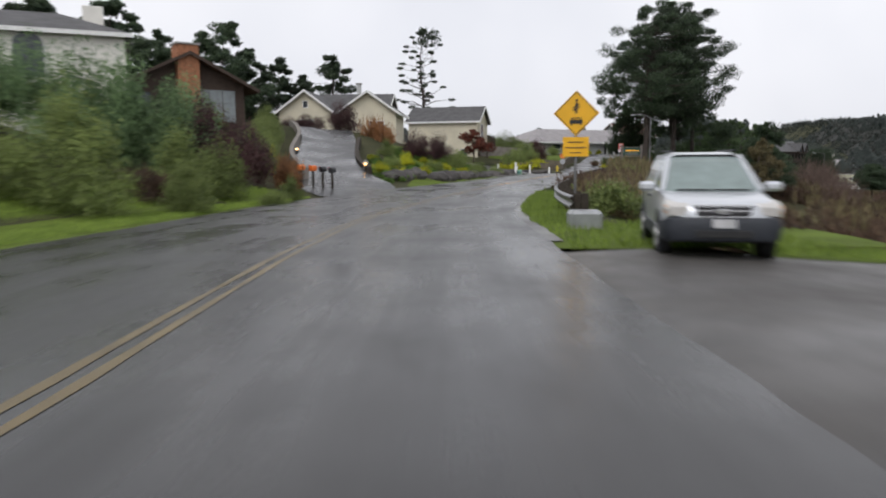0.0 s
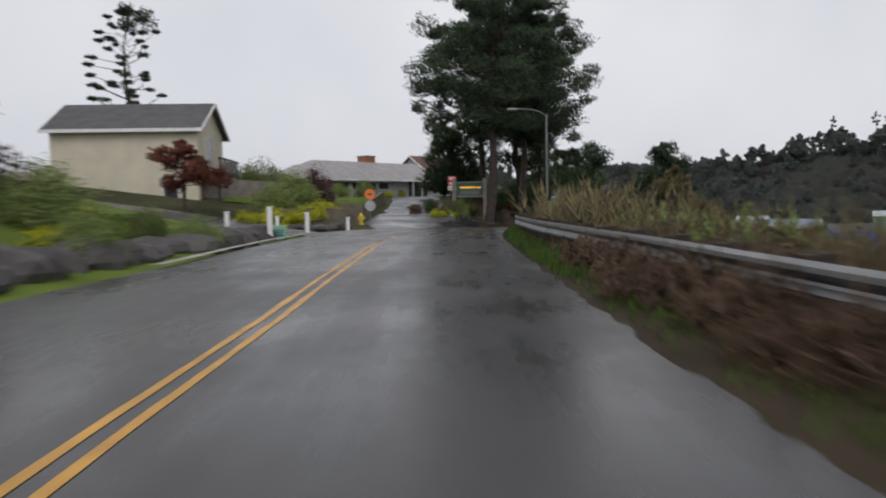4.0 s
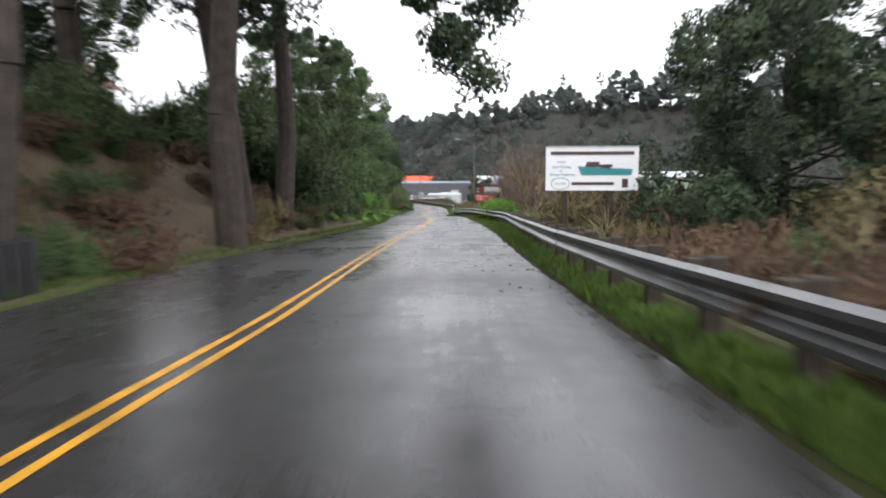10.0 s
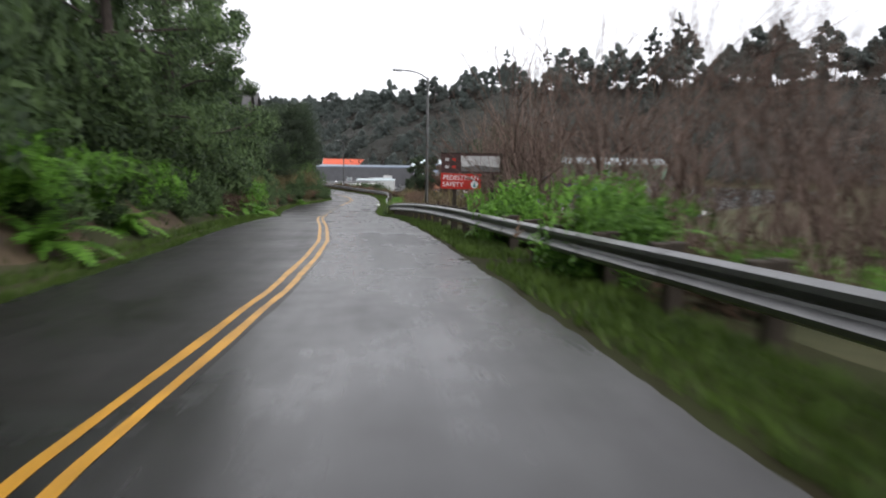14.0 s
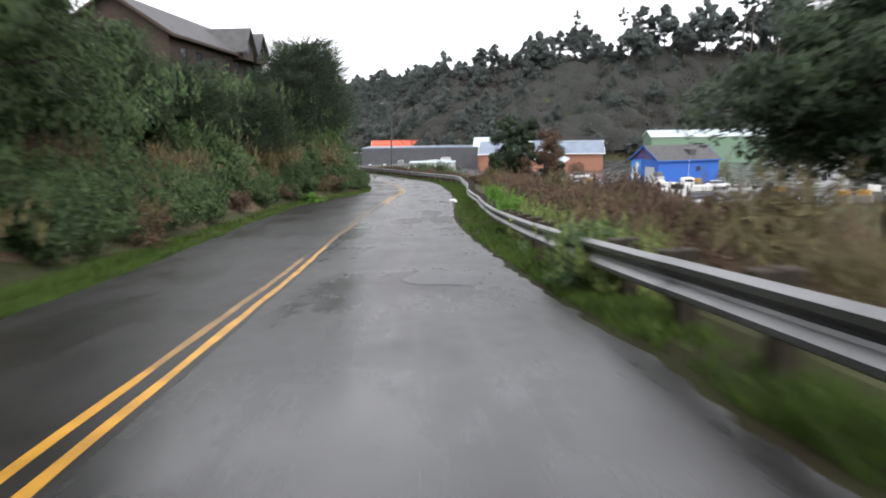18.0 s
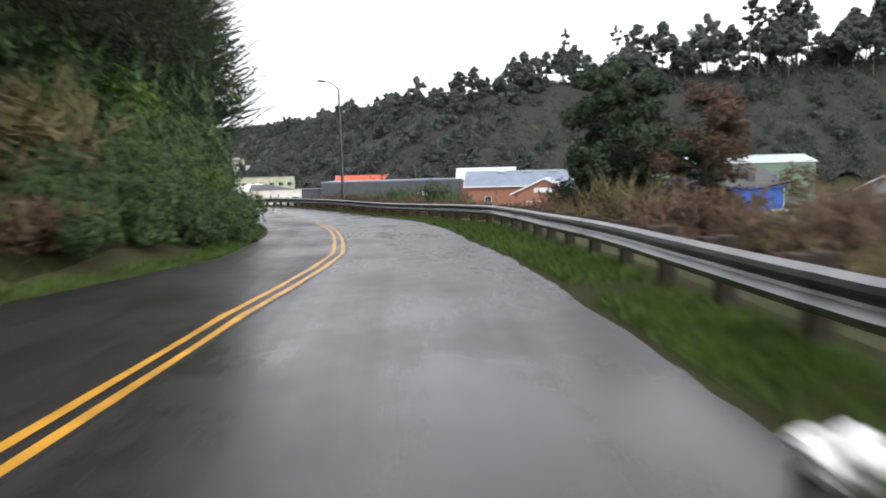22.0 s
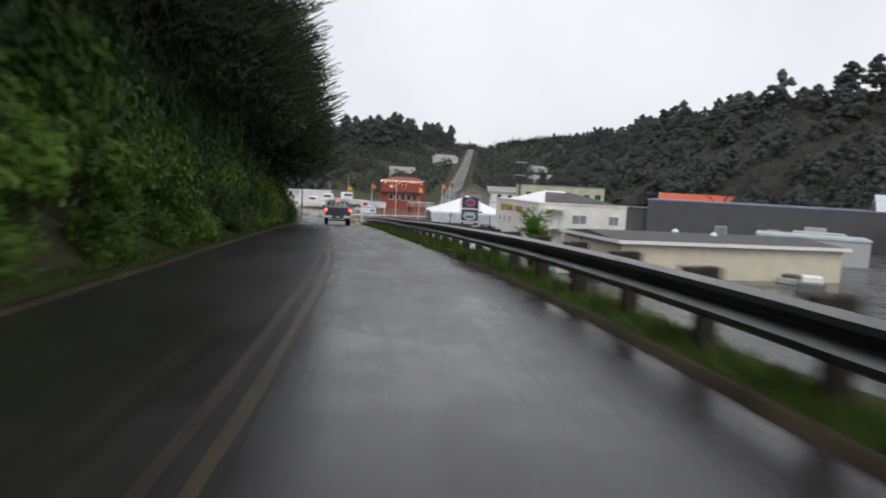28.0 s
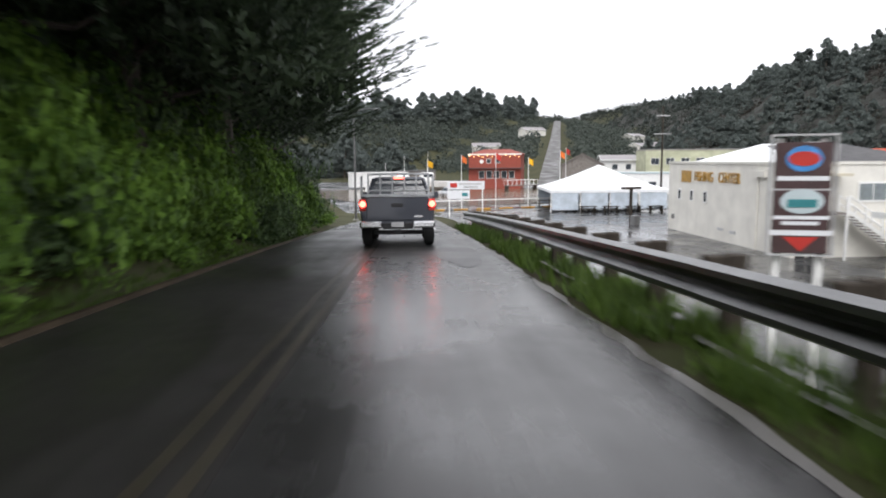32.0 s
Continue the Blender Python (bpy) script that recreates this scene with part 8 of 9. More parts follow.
# crab pots and floats by the shed
gp = np.random.default_rng(8)
for k in range(16):
    x, y = 166.8 - .1 * (k % 4), 291.0 + (k // 4) * 1.25 + .02
    po = thing("crab_pot", at_lot(x - .9 - .02 * (k % 4), y, 8) @ Matrix.Translation((0, 0, .08 + .42 * (k % 4))), "stacked dark wire crab pot beside the shed", "crab pot", "crab pots by the shed")
    bm = bmesh.new()
    for z in (0, .36):
        for j in range(14):
            t0, t1 = math.tau * j / 14, math.tau * (j + 1) / 14
            tube(bm, (.5 * math.cos(t0), .5 * math.sin(t0), z), (.5 * math.cos(t1), .5 * math.sin(t1), z), .025, .025, 4)
    for j in range(14):
        t0 = math.tau * j / 14
        tube(bm, (.5 * math.cos(t0), .5 * math.sin(t0), 0), (.5 * math.cos(t0), .5 * math.sin(t0), .36), .02, .02, 4)
    part("frame", bm, DARK_STEEL, po)
    bm = bmesh.new()
    bmesh.ops.create_cone(bm, cap_ends=True, segments=14, radius1=.47, radius2=.47, depth=.3, matrix=Matrix.Translation((0, 0, .18)))
    part("mesh_side", bm, BLACK, po)
tb = thing("tote", at_lot(164.2, 294.0, 5), "grey plastic tote full of orange floats", "tote")
part("tub", boxes((-.7, .7, -.55, .55, .05, .75), bevel=.05), NUMBERS, tb)
for k in range(14):
    bm = bmesh.new()
    bmesh.ops.create_icosphere(bm, subdivisions=2, radius=.17, matrix=Matrix.Translation((gp.uniform(-.5, .5), gp.uniform(-.4, .4), .78 + gp.uniform(0, .15))))
    part("float", bm, ORANGE_FLOAT, tb)
tk = thing("dinghy", at_lot(158.5, 283.0, 20), "small upturned white dinghy on the lot", "boat")
bm = bmesh.new()
bmesh.ops.create_uvsphere(bm, u_segments=16, v_segments=8, radius=1.0)
for v in bm.verts:
    v.co = Vector((v.co.x * .8, v.co.y * 1.7, max(v.co.z, 0) * .6))
part("hull", bm, WHITE, tk)
part("keel", boxes((-.05, .05, -1.5, 1.5, .55, .66)), GREY_WOOD, tk)

# tall sign on a post
sg = thing("pylon_sign", facing(154.25, 290.9, -16.0, 139, 262), "tall dark brown sign with red and blue emblems", "sign")
part("board", boxes((-.64, .64, -.08, .08, 3.15, 5.9), bevel=.015), SIGN_BROWN, sg)
for x0, x1, z0, z1 in ((-.76, -.72, 3.1, 6.1), (.72, .76, 3.1, 6.1), (-.76, .76, 3.08, 3.12), (-.76, .76, 6.06, 6.1)):
    part("frame", boxes((x0, x1, -.1, .1, z0, z1)), NUMBERS, sg)
bm = bmesh.new()
bmesh.ops.create_cone(bm, cap_ends=True, segments=28, radius1=.42, radius2=.42, depth=.02, matrix=Matrix.Translation((0, -.095, 5.5)) @ Matrix.Scale(.75, 4, (0, 0, 1)) @ Matrix.Rotation(radians(90), 4, "X"))
em = part("emblem", bm, SIGN_BLUE, sg, "blue round emblem")
bm = bmesh.new()
bmesh.ops.create_cone(bm, cap_ends=True, segments=28, radius1=.36, radius2=.36, depth=.02, matrix=Matrix.Translation((0, -.112, 5.5)) @ Matrix.Scale(.5, 4, (0, 0, 1)) @ Matrix.Rotation(radians(90), 4, "X"))
part("emblem_shape", bm, SIGN_RED, em)
bar(sg, "text_bar", -.6, .6, 4.96, 5.07, -.085, SIGN_WHITE)
bm = bmesh.new()
bmesh.ops.create_cone(bm, cap_ends=True, segments=28, radius1=.5, radius2=.5, depth=.02, matrix=Matrix.Translation((0, -.095, 4.45)) @ Matrix.Scale(.62, 4, (0, 0, 1)) @ Matrix.Rotation(radians(90), 4, "X"))
em = part("emblem", bm, PALE_ROOF, sg, "pale oval emblem with sea colours")
bar(em, "emblem_shape", -.34, .34, 4.3, 4.5, -.107, SIGN_TEAL)
bar(sg, "stripe", -.72, .72, 4.72, 4.76, -.085, NUMBERS)
bar(sg, "text_bar", -.65, .65, 4.0, 4.09, -.085, SIGN_WHITE)
bar(sg, "text_bar", -.45, .4, 3.86, 3.95, -.085, SIGN_WHITE)
bar(sg, "text_bar", -.72, .72, 3.6, 3.73, -.085, SIGN_WHITE)
bm = bmesh.new()
prism(bm, [(-.4, 3.56), (.4, 3.56), (0, 3.2)], -.1, -.085)
part("arrow", bm, SIGN_RED, sg, "red arrow pointing down")
for x in (-.5, .5):
    part("post", boxes((x - .09, x + .09, .085, .25, -1.5, 6.0)), WHITE, sg)

# tent
tn = thing("marquee", at_lot(179.8, 354.0, -15), "large white peaked marquee with clear side walls", "marquee")
bm = bmesh.new()
n = 12
hw = 6.6
ring = []
for i in range(n + 1):
    u = i / n
    hh = hw * (1 - u) + .05
    ring.append([bm.verts.new((sx * hh, sy * hh, 2.5 + 2.7 * (u ** 1.25))) for sx, sy in ((-1, -1), (1, -1), (1, 1), (-1, 1))])
for a, b in zip(ring, ring[1:]):
    for i in range(4):
        bm.faces.new((a[i], a[(i + 1) % 4], b[(i + 1) % 4], b[i]))
bm.faces.new(ring[-1])
part("canopy", bm, TENT, tn)
part("valance", boxes((-hw, hw, -hw - .02, -hw + .02, 2.2, 2.52), (-hw, hw, hw - .02, hw + .02, 2.2, 2.52), (-hw - .02, -hw + .02, -hw, hw, 2.2, 2.52), (hw - .02, hw + .02, -hw, hw, 2.2, 2.52)), TENT, tn)
for k in range(5):
    x = -hw + .1 + k * (2 * hw - .2) / 4
    for y in (-hw + .1, hw - .1):
        part("pole", boxes((x - .05, x + .05, y - .05, y + .05, 0, 2.4)), WHITE, tn)
for k in range(4):
    x0 = -hw + .2 + k * (2 * hw - .2) / 4
    part("side_wall", boxes((x0, x0 + 2.9, -hw + .04, -hw + .06, .3, 2.3)), CLEAR_PVC, tn)
    part("side_wall", boxes((x0, x0 + 2.9, hw - .06, hw - .04, .3, 2.3)), CLEAR_PVC, tn)
for k in range(9):
    tbm = thing("picnic_table", at_lot(175.5 + (k % 5) * 2.4, 347.6 + (k // 5) * 4.6 - (k % 5) * .6, -15 + 6 * k), "dark timber picnic table under the marquee", "table", "picnic tables under the marquee")
    part("tabletop", boxes((-.9, .9, -.4, .4, .7, .76)), TIMBER, tbm)
    for sy in (-.75, .75):
        part("bench", boxes((-.9, .9, sy - .15, sy + .15, .42, .47)), TIMBER, tbm)
    for sx in (-.7, .7):
        part("leg", boxes((sx - .05, sx + .05, -.75, .75, .35, .42), (sx - .06, sx + .06, -.2, .2, 0, .7)), TIMBER, tbm)

# red dockside restaurant
rr = house("restaurant", at_lot(187.5, 416.0, -24), 5.2, 5.0, 0, 6.9, 7.8, RED_WALL, RED_WALL, "red two-storey dockside restaurant with string lights", "restaurant", axis="x", over=.2, hip=2.5, openings=tuple([("f", -2.6 + 1.5 * k, 2.2, 1.0, 1.4, GLASS, "window", 1) for k in range(5)] + [("f", -1.2, 5.2, .8, .8), ("f", .6, 5.2, .8, .8)]))
part("awning_roof", boxes((-5.6, 5.6, -6.2, -5.0, 4.1, 4.25)), SHINGLE, rr)
for k in range(12):
    bm = bmesh.new()
    bmesh.ops.create_icosphere(bm, subdivisions=1, radius=.1, matrix=Matrix.Translation((-5 + .9 * k, -5.35, 6.7 - .25 * math.sin(k * 1.57) ** 2)))
    part("bulb", bm, WARM, rr)
bm = bmesh.new()
bmesh.ops.create_cone(bm, cap_ends=True, segments=16, radius1=.4, radius2=.4, depth=.08, matrix=Matrix.Translation((-2.6, -5.05, 5.5)) @ Matrix.Rotation(radians(90), 4, "X"))
part("life_ring", bm, WHITE, rr)
gw = thing("gangway", at_lot(188.5, 404.5, 15), "white railed gangway down to the dock", "gangway")
part("deck", boxes((-3.5, 3.5, -.6, .6, .9, 1.05)), GREY_WOOD, gw)
for sy in (-.6, .6):
    bm = bmesh.new()
    tube(bm, (-3.5, sy, 2.0), (3.5, sy, 2.0), .05, .05, 6)
    for k in range(8):
        tube(bm, (-3.5 + k, sy, 1.0), (-3.5 + k, sy, 2.0), .035, .035, 5)
    part("railing", bm, WHITE, gw)
part("pile", boxes((-3.4, -3.1, -.5, .5, -.2, .9), (3.1, 3.4, -.5, .5, -.2, .9)), TIMBER, gw)

# dock fence, wheel stops, flags and small signs
df = thing("dock_fence", at_lot(0, 0, 0), "low white and grey dock fence along the water", "fence")
df.matrix_world = at_lot(160.0, 358.6, 7)
for k in range(14):
    part("post", boxes((-.5 + 1.4 * k, -.38 + 1.4 * k, -.06, .06, 0, 1.1)), GREY_WOOD, df)
for z in (.35, .68, 1.0):
    part("rail", boxes((-.5, 18, -.1, -.06, z - .07, z + .07)), WHITE if z > .9 else GREY_WOOD, df)
for k in range(9):
    ws2 = part("wheel_stop", boxes((-.9, .9, -.09, .09, 0, .16), bevel=.03), YELLOW_PAINT)
    p = Vector((157.5 + 2.9 * k, 355.4 + .3 * k, LOT + .055))
    ws2.matrix_world = pose(*p, 0, 0, 6)
    tagged(ws2, "yellow painted wheel stop on the lot", "wheel stop", "wheel stops on the lot")
for k, (x, y, h) in enumerate(((163.8, 357.5, 6.5), (168.2, 357.9, 6.8), (172.6, 358.5, 6.2), (177.2, 359.5, 7.0), (183.0, 371.0, 7.5), (159.6, 357.2, 6.0))):
    fp = thing("flagpole", at_lot(x, y, 20), "thin white flagpole with a small flag", "flagpole", "flagpoles by the dock")
    bm = bmesh.new()
    tube(bm, (0, 0, 0), (0, 0, h), .05, .03, 6)
    part("pole", bm, WHITE, fp)
    bm = bmesh.new()
    bmesh.ops.create_grid(bm, x_segments=6, y_segments=2, size=.5)
    for v in bm.verts:
        v.co = Vector((v.co.x * .8 + .42, .1 * math.sin(v.co.x * 5), v.co.y * .7 + h - .5 - .25 * (v.co.x + .5)))
    part("flag", bm, (ORANGE_FLOAT, SIGN_RED, SIGN_YELLOW)[k % 3], fp)
rp = thing("parking_sign", facing(157.2, 321.7, float(land([(157.2, 321.7)])[0]), 141, 275), "black restaurant parking sign with a red emblem", "sign")
part("board", boxes((-.72, .72, -.03, .03, .7, 2.2)), SIGN_BLACK, rp)
part("border", boxes((-.75, .75, -.025, .025, .66, .7), (-.75, .75, -.025, .025, 2.2, 2.24)), NUMBERS, rp)
bar(rp, "emblem", -.4, .4, 1.5, 1.95, -.031, SIGN_RED, "red emblem")
letters("RESTAURANT", .2, SIGN_WHITE, rp, Matrix.Translation((0, -.036, 1.22)))
letters("PARKING", .2, SIGN_WHITE, rp, Matrix.Translation((0, -.036, .95)))
for x in (-.5, .5):
    part("post", boxes((x - .05, x + .05, .03, .12, -1.0, 2.2)), TIMBER, rp)
wp = thing("parking_sign", facing(161.1, 346.0, LOT, 141, 275), "white parking sign over a smaller panel", "sign")
part("board", boxes((-1.9, 1.9, -.03, .03, 2.9, 3.75)), SIGN_WHITE, wp)
bar(wp, "emblem", -1.6, -.9, 3.1, 3.55, -.031, SIGN_RED)
bar(wp, "text_bar", -.7, 1.6, 3.38, 3.55, -.031, NUMBERS)
letters("PARKING", .34, SIGN_BLACK, wp, Matrix.Translation((.5, -.036, 3.13)))
part("lower_board", boxes((-1.9, .4, -.03, .03, 1.95, 2.8)), SIGN_WHITE, wp)
bar(wp, "picture", -.4, .2, 2.2, 2.55, -.031, SIGN_TEAL)
for x in (-1.7, 1.7):
    part("post", boxes((x - .06, x + .06, .03, .15, 0, 3.75)), WHITE, wp)
bn = thing("bin_shelter", at_lot(172.9, 333.5, 12), "brown timber notice post at the building's corner", "post")
part("post", boxes((-.1, .1, -.1, .1, 0, 3.4)), TIMBER, bn)
part("top", boxes((-.9, .9, -.3, .3, 3.2, 3.4)), TIMBER, bn)
part("bin", boxes((-.35, .35, -.9, -.3, 0, .9), bevel=.05), DARK_STEEL, bn)
up = thing("utility_pole", at_lot(197.7, 370.0, 15), "tall timber utility pole with a pale crossarm", "utility pole")
bm = bmesh.new()
tube(bm, (0, 0, 0), (0, 0, 13.5), .17, .1, 8)
part("pole", bm, TIMBER, up)
part("crossarm", boxes((-1.3, 1.3, -.06, .06, 12.0, 12.15), (-1.5, 1.5, -.2, .2, 9.4, 9.5)), NUMBERS, up)

# sheds and halls round the harbour
block("warehouse", at_lot(222.5 + 8, 330.5 + 9.5, -41.5), 18, 12.5, 0, 6.1, DARK_CLAD, "large charcoal-clad flat-roofed warehouse", roof=BLUE_ROOF, openings=(("f", -6, 1.0, 1.6, 1.4, PALE_GLASS), ("f", 2, 1.0, 1.6, 1.4, PALE_GLASS), ("f", 8, 0.0, 3.0, 3.2, NUMBERS, "door")))
block("warehouse", at_lot(212, 352, -41.5), 7, 7, 0, 4.4, DARK_CLAD, "low charcoal-clad annexe of the warehouse", roof=SHINGLE)
house("shed", at_lot(262, 394, -40), 9, 5.5, 0, 4.6, 7.4, BRICK_WALL, ORANGE_RED, "shed with a bright orange-red roof", "shed")
ct = thing("container", at_lot(240, 385, -32), "orange-red shipping container by the sheds", "container")
part("box", boxes((-6, 6, -1.2, 1.2, .1, 2.7)), ORANGE_RED, ct)
for k in range(22):
    part("rib", boxes((-5.8 + .54 * k, -5.6 + .54 * k, -1.24, -1.2, .2, 2.6)), ORANGE_RED, ct)
pg = block("motel_building", at_lot(233.0, 416.0, -16), 11.5, 4.5, 0, 7.6, PALE_GREEN, "pale green two-storey stucco building with a row of windows", openings=tuple([("f", -9.5 + 3.2 * k, 4.6, 1.7, 1.3, GLASS, "window", 2) for k in range(7)] + [("f", -9.5 + 3.2 * k, 1.0, 1.7, 1.3, GLASS, "window", 2) for k in range(7)]))
house("barn", at_lot(211.5, 427.0, -24), 4.6, 5.5, 0, 4.6, 7.0, GREY_WOOD, SHINGLE, "grey weathered timber barn by the dock", "barn", axis="y", over=.3, trim=GREY_WOOD)
house("cottage", at_lot(222.5, 428.0, -20), 5.2, 4.0, 0, 5.6, 6.6, WHITE, LIGHT_ROOF, "white cottage with an outside gallery", over=.6, openings=(("f", -2.5, 3.4, 1.2, 1.2), ("f", .5, 3.4, 1.2, 1.2), ("f", 3, 3.4, 1.2, 1.2)))
house("brick_hall", at_lot(217.5, 277.5, -55), 6.0, 9.0, 0, 3.9, 6.6, BRICK_WALL, PALE_ROOF, "brick-red hall with a pale metal roof", "hall", axis="y", over=.4, openings=(("f", 0, 4.2, 3.6, .7, SIGN_WHITE), ("f", -2.0, 0, 2.4, 2.4, BRICK_WALL, "door")))
house("brick_hall", at_lot(239, 296, -50), 17, 8.0, 0, 4.8, 8.0, BRICK_WALL, BLUE_ROOF, "long brick-red hall with a blue-grey roof", "hall", over=.6, openings=(("f", -12, 1.2, 1.4, 1.2), ("f", -4, 1.2, 1.4, 1.2)))
for k in range(4):
    sk = part("skylight", boxes((-1.2, 1.2, -.5, .5, 0, .25), bevel=.05), PALE_ROOF)
    sk.matrix_world = at_lot(239, 296, -50) @ Matrix.Translation((-9 + 6 * k, -1.0, 7.75))
    sk.name = "roof_vent"
    tagged(sk, "pale roof vent on the long hall's roof", "roof vent", "vents on the long hall")
house("brick_hall", at_lot(246.5, 320, -48), 7.5, 6.5, 0, 6.2, 8.9, BRICK_WALL, PALE_ROOF, "brick-red hall end with a pale roof", "hall", over=.4)
house("warehouse", at_lot(306.0, 280.0, -49), 20.0, 9, 0, 8.4, 10.4, GREEN_METAL, PALE_ROOF, "long green metal warehouse with a pale roof", "warehouse", over=.3)
bl = house("blue_shop", at_lot(221.5, 243.0, -20), 8.0, 4.6, 0, 4.8, 7.6, BLUE_WALL, SHINGLE, "bright blue shop with a painted mural front", "shop", axis="x", over=.5, trim=BLUE_WALL, openings=(("l", 1.8, 0, 3.2, 3.3, NUMBERS, "door"), ("f", 2.5, 2.2, 1.2, 1.0)))
bm = bmesh.new()
prism(bm, [(-4.6, 4.85), (4.6, 4.85), (0, 7.55)], -.05, .0)
bmesh.ops.transform(bm, matrix=Matrix.Translation((-8.0, 0, 0)) @ Matrix.Rotation(radians(90), 4, "Z"), verts=bm.verts)
part("gable_panel", bm, SIGN_ORANGE, bl, "orange painted gable")
part("mural", boxes((-8.06, -8.0, 1.2, 4.5, .2, 4.6)), SIGN_BLUE, bl, "blue and white sea mural")
for y, z, r in ((2.0, 1.2, .7), (3.2, 2.4, .9), (2.4, 3.6, .6), (3.8, 1.2, .6)):
    bm = bmesh.new()
    bmesh.ops.create_cone(bm, cap_ends=True, segments=12, radius1=r, radius2=r, depth=.02, matrix=Matrix.Translation((-8.075, y, z)) @ Matrix.Rotation(radians(90), 4, "Y"))
    part("mural_foam", bm, SIGN_WHITE, bl)
part("dormer", boxes((1.0, 2.6, -3.6, -1.6, 5.4, 6.9)), SHINGLE, bl)
house("shed", at_lot(226, 217, -25), 6, 4.5, 0, 4.2, 6.2, GREY_WALL, SHINGLE, "grey shed beside the harbour lots", "shed", over=.4, openings=(("f", 0, 1.0, 1.5, 1.2),))
block("shed", at_lot(206, 306, -45), 6, 4, 0, 3.0, GREY_WALL, "low grey shed with a flat roof", "shed", roof=PALE_ROOF)
block("shed", at_lot(214, 312, -45), 3, 2, 0, 3.0, OFFWHITE, "small white shed among the halls", "shed", roof=PALE_ROOF)
block("trailer_home", at_lot(205, 383, -30), 7, 2.6, 0, 3.4, WHITE, "long white trailer by the lot", "trailer", roof=PALE_ROOF, openings=(("f", -4, 1.3, 1.2, .8), ("f", -1, 1.3, 1.2, .8), ("f", 3, 1.3, 1.2, .8)))
# houses high on the far hillside
for x, y, t in ((337, 624, 30), (362, 655, 20), (300, 690, 10), (385, 720, 25), (255, 640, -10)):
    z = float(land([(x, y)])[0])
    house("hill_house", pose(x, y, z, 0, 0, t), 7, 4.5, -4, 4.6, 6.4, OFFWHITE, LIGHT_ROOF, "pale house among trees on the far hillside", over=.5, openings=(("f", -3, 1.6, 1.6, 1.3), ("f", 2, 1.6, 2.2, 1.3)))


# ---- boats and vehicles ----
def boat(m, ln, label, cabin=True, mat=None):
    ob = thing("fishing_boat", m, label, "boat", "boats in the harbour")
    bm = bmesh.new()
    rings = []
    for k in range(9):
        u = k / 8
        w = .17 * ln * math.sin(math.pi * (.35 + .65 * (1 - u) * .78)) if u < 1 else .02
        w = .16 * ln * (1 - u ** 3.2)
        y, sheer = -ln / 2 + ln * u, .16 * ln + .05 * ln * u * u
        rings.append([bm.verts.new(q) for q in ((-w, y, sheer), (-w * .8, y, .06 * ln), (0, y + .02 * ln * u, .0), (w * .8, y, .06 * ln), (w, y, sheer))])
    for a, b in zip(rings, rings[1:]):
        for i in range(4):
            bm.faces.new((a[i], a[i + 1], b[i + 1], b[i]))
        bm.faces.new((a[0], b[0], b[4], a[4]))
    bm.faces.new(rings[0])
    bmesh.ops.remove_doubles(bm, verts=bm.verts, dist=.001)
    bmesh.ops.recalc_face_normals(bm, faces=bm.faces)
    part("hull", bm, mat or WHITE, ob)
    if cabin:
        cb2 = part("cabin", boxes((-.09 * ln, .09 * ln, -.1 * ln, .16 * ln, .16 * ln, .34 * ln), bevel=.03 * ln), WHITE, ob)
        part("window", boxes((-.092 * ln, .092 * ln, -.06 * ln, .13 * ln, .25 * ln, .31 * ln)), GLASS, cb2)
        bm = bmesh.new()
        tube(bm, (0, 0, .34 * ln), (0, 0, .75 * ln), .03, .02, 6)
        part("mast", bm, WHITE, ob)
    return ob


boat(at_lot(190, 222, 60) @ Matrix.Translation((0, 0, .5)), 8.0, "white cabin boat standing on a trailer")
boat(at_lot(166, 405, 70) @ Matrix.Translation((0, 0, .1)), 9.0, "white fishing boat moored at the dock")
boat(at_lot(172, 412, 100) @ Matrix.Translation((0, 0, .1)), 10.0, "pale fishing boat moored at the dock")
boat(at_lot(161, 396, 60) @ Matrix.Translation((0, 0, .1)), 7.5, "small white boat moored at the dock")
boat(at_lot(199, 232, 45) @ Matrix.Translation((0, 0, .4)), 6.0, "small white boat laid up on the lot", False)


def wheel(parent, x, y, z, r, w):
    bm = bmesh.new()
    bmesh.ops.create_cone(bm, cap_ends=True, segments=28, radius1=r, radius2=r, depth=w, matrix=Matrix.Translation((x, y, z)) @ Matrix.Rotation(radians(90), 4, "Y"))
    bmesh.ops.bevel(bm, geom=[e for e in bm.edges if abs(e.verts[0].co.x - e.verts[1].co.x) < .001], offset=.035, segments=2, affect="EDGES")
    t = part("wheel", bm, RUBBER, parent)
    s = 1 if x > 0 else -1
    bm = bmesh.new()
    bmesh.ops.create_cone(bm, cap_ends=True, segments=20, radius1=r * .62, radius2=r * .62, depth=.02, matrix=Matrix.Translation((x + s * (w / 2 + .004), y, z)) @ Matrix.Rotation(radians(90), 4, "Y"))
    rim = part("rim", bm, ALLOY, t)
    for k in range(5):
        a = math.tau * k / 5
        bm = bmesh.new()
        box(bm, -.012, .012, -.06, .06, r * .12, r * .58, m=Matrix.Translation((x + s * (w / 2 + .02), y, z)) @ Matrix.Rotation(a, 4, "X"))
        part("spoke", bm, ALLOY, t)
    return t


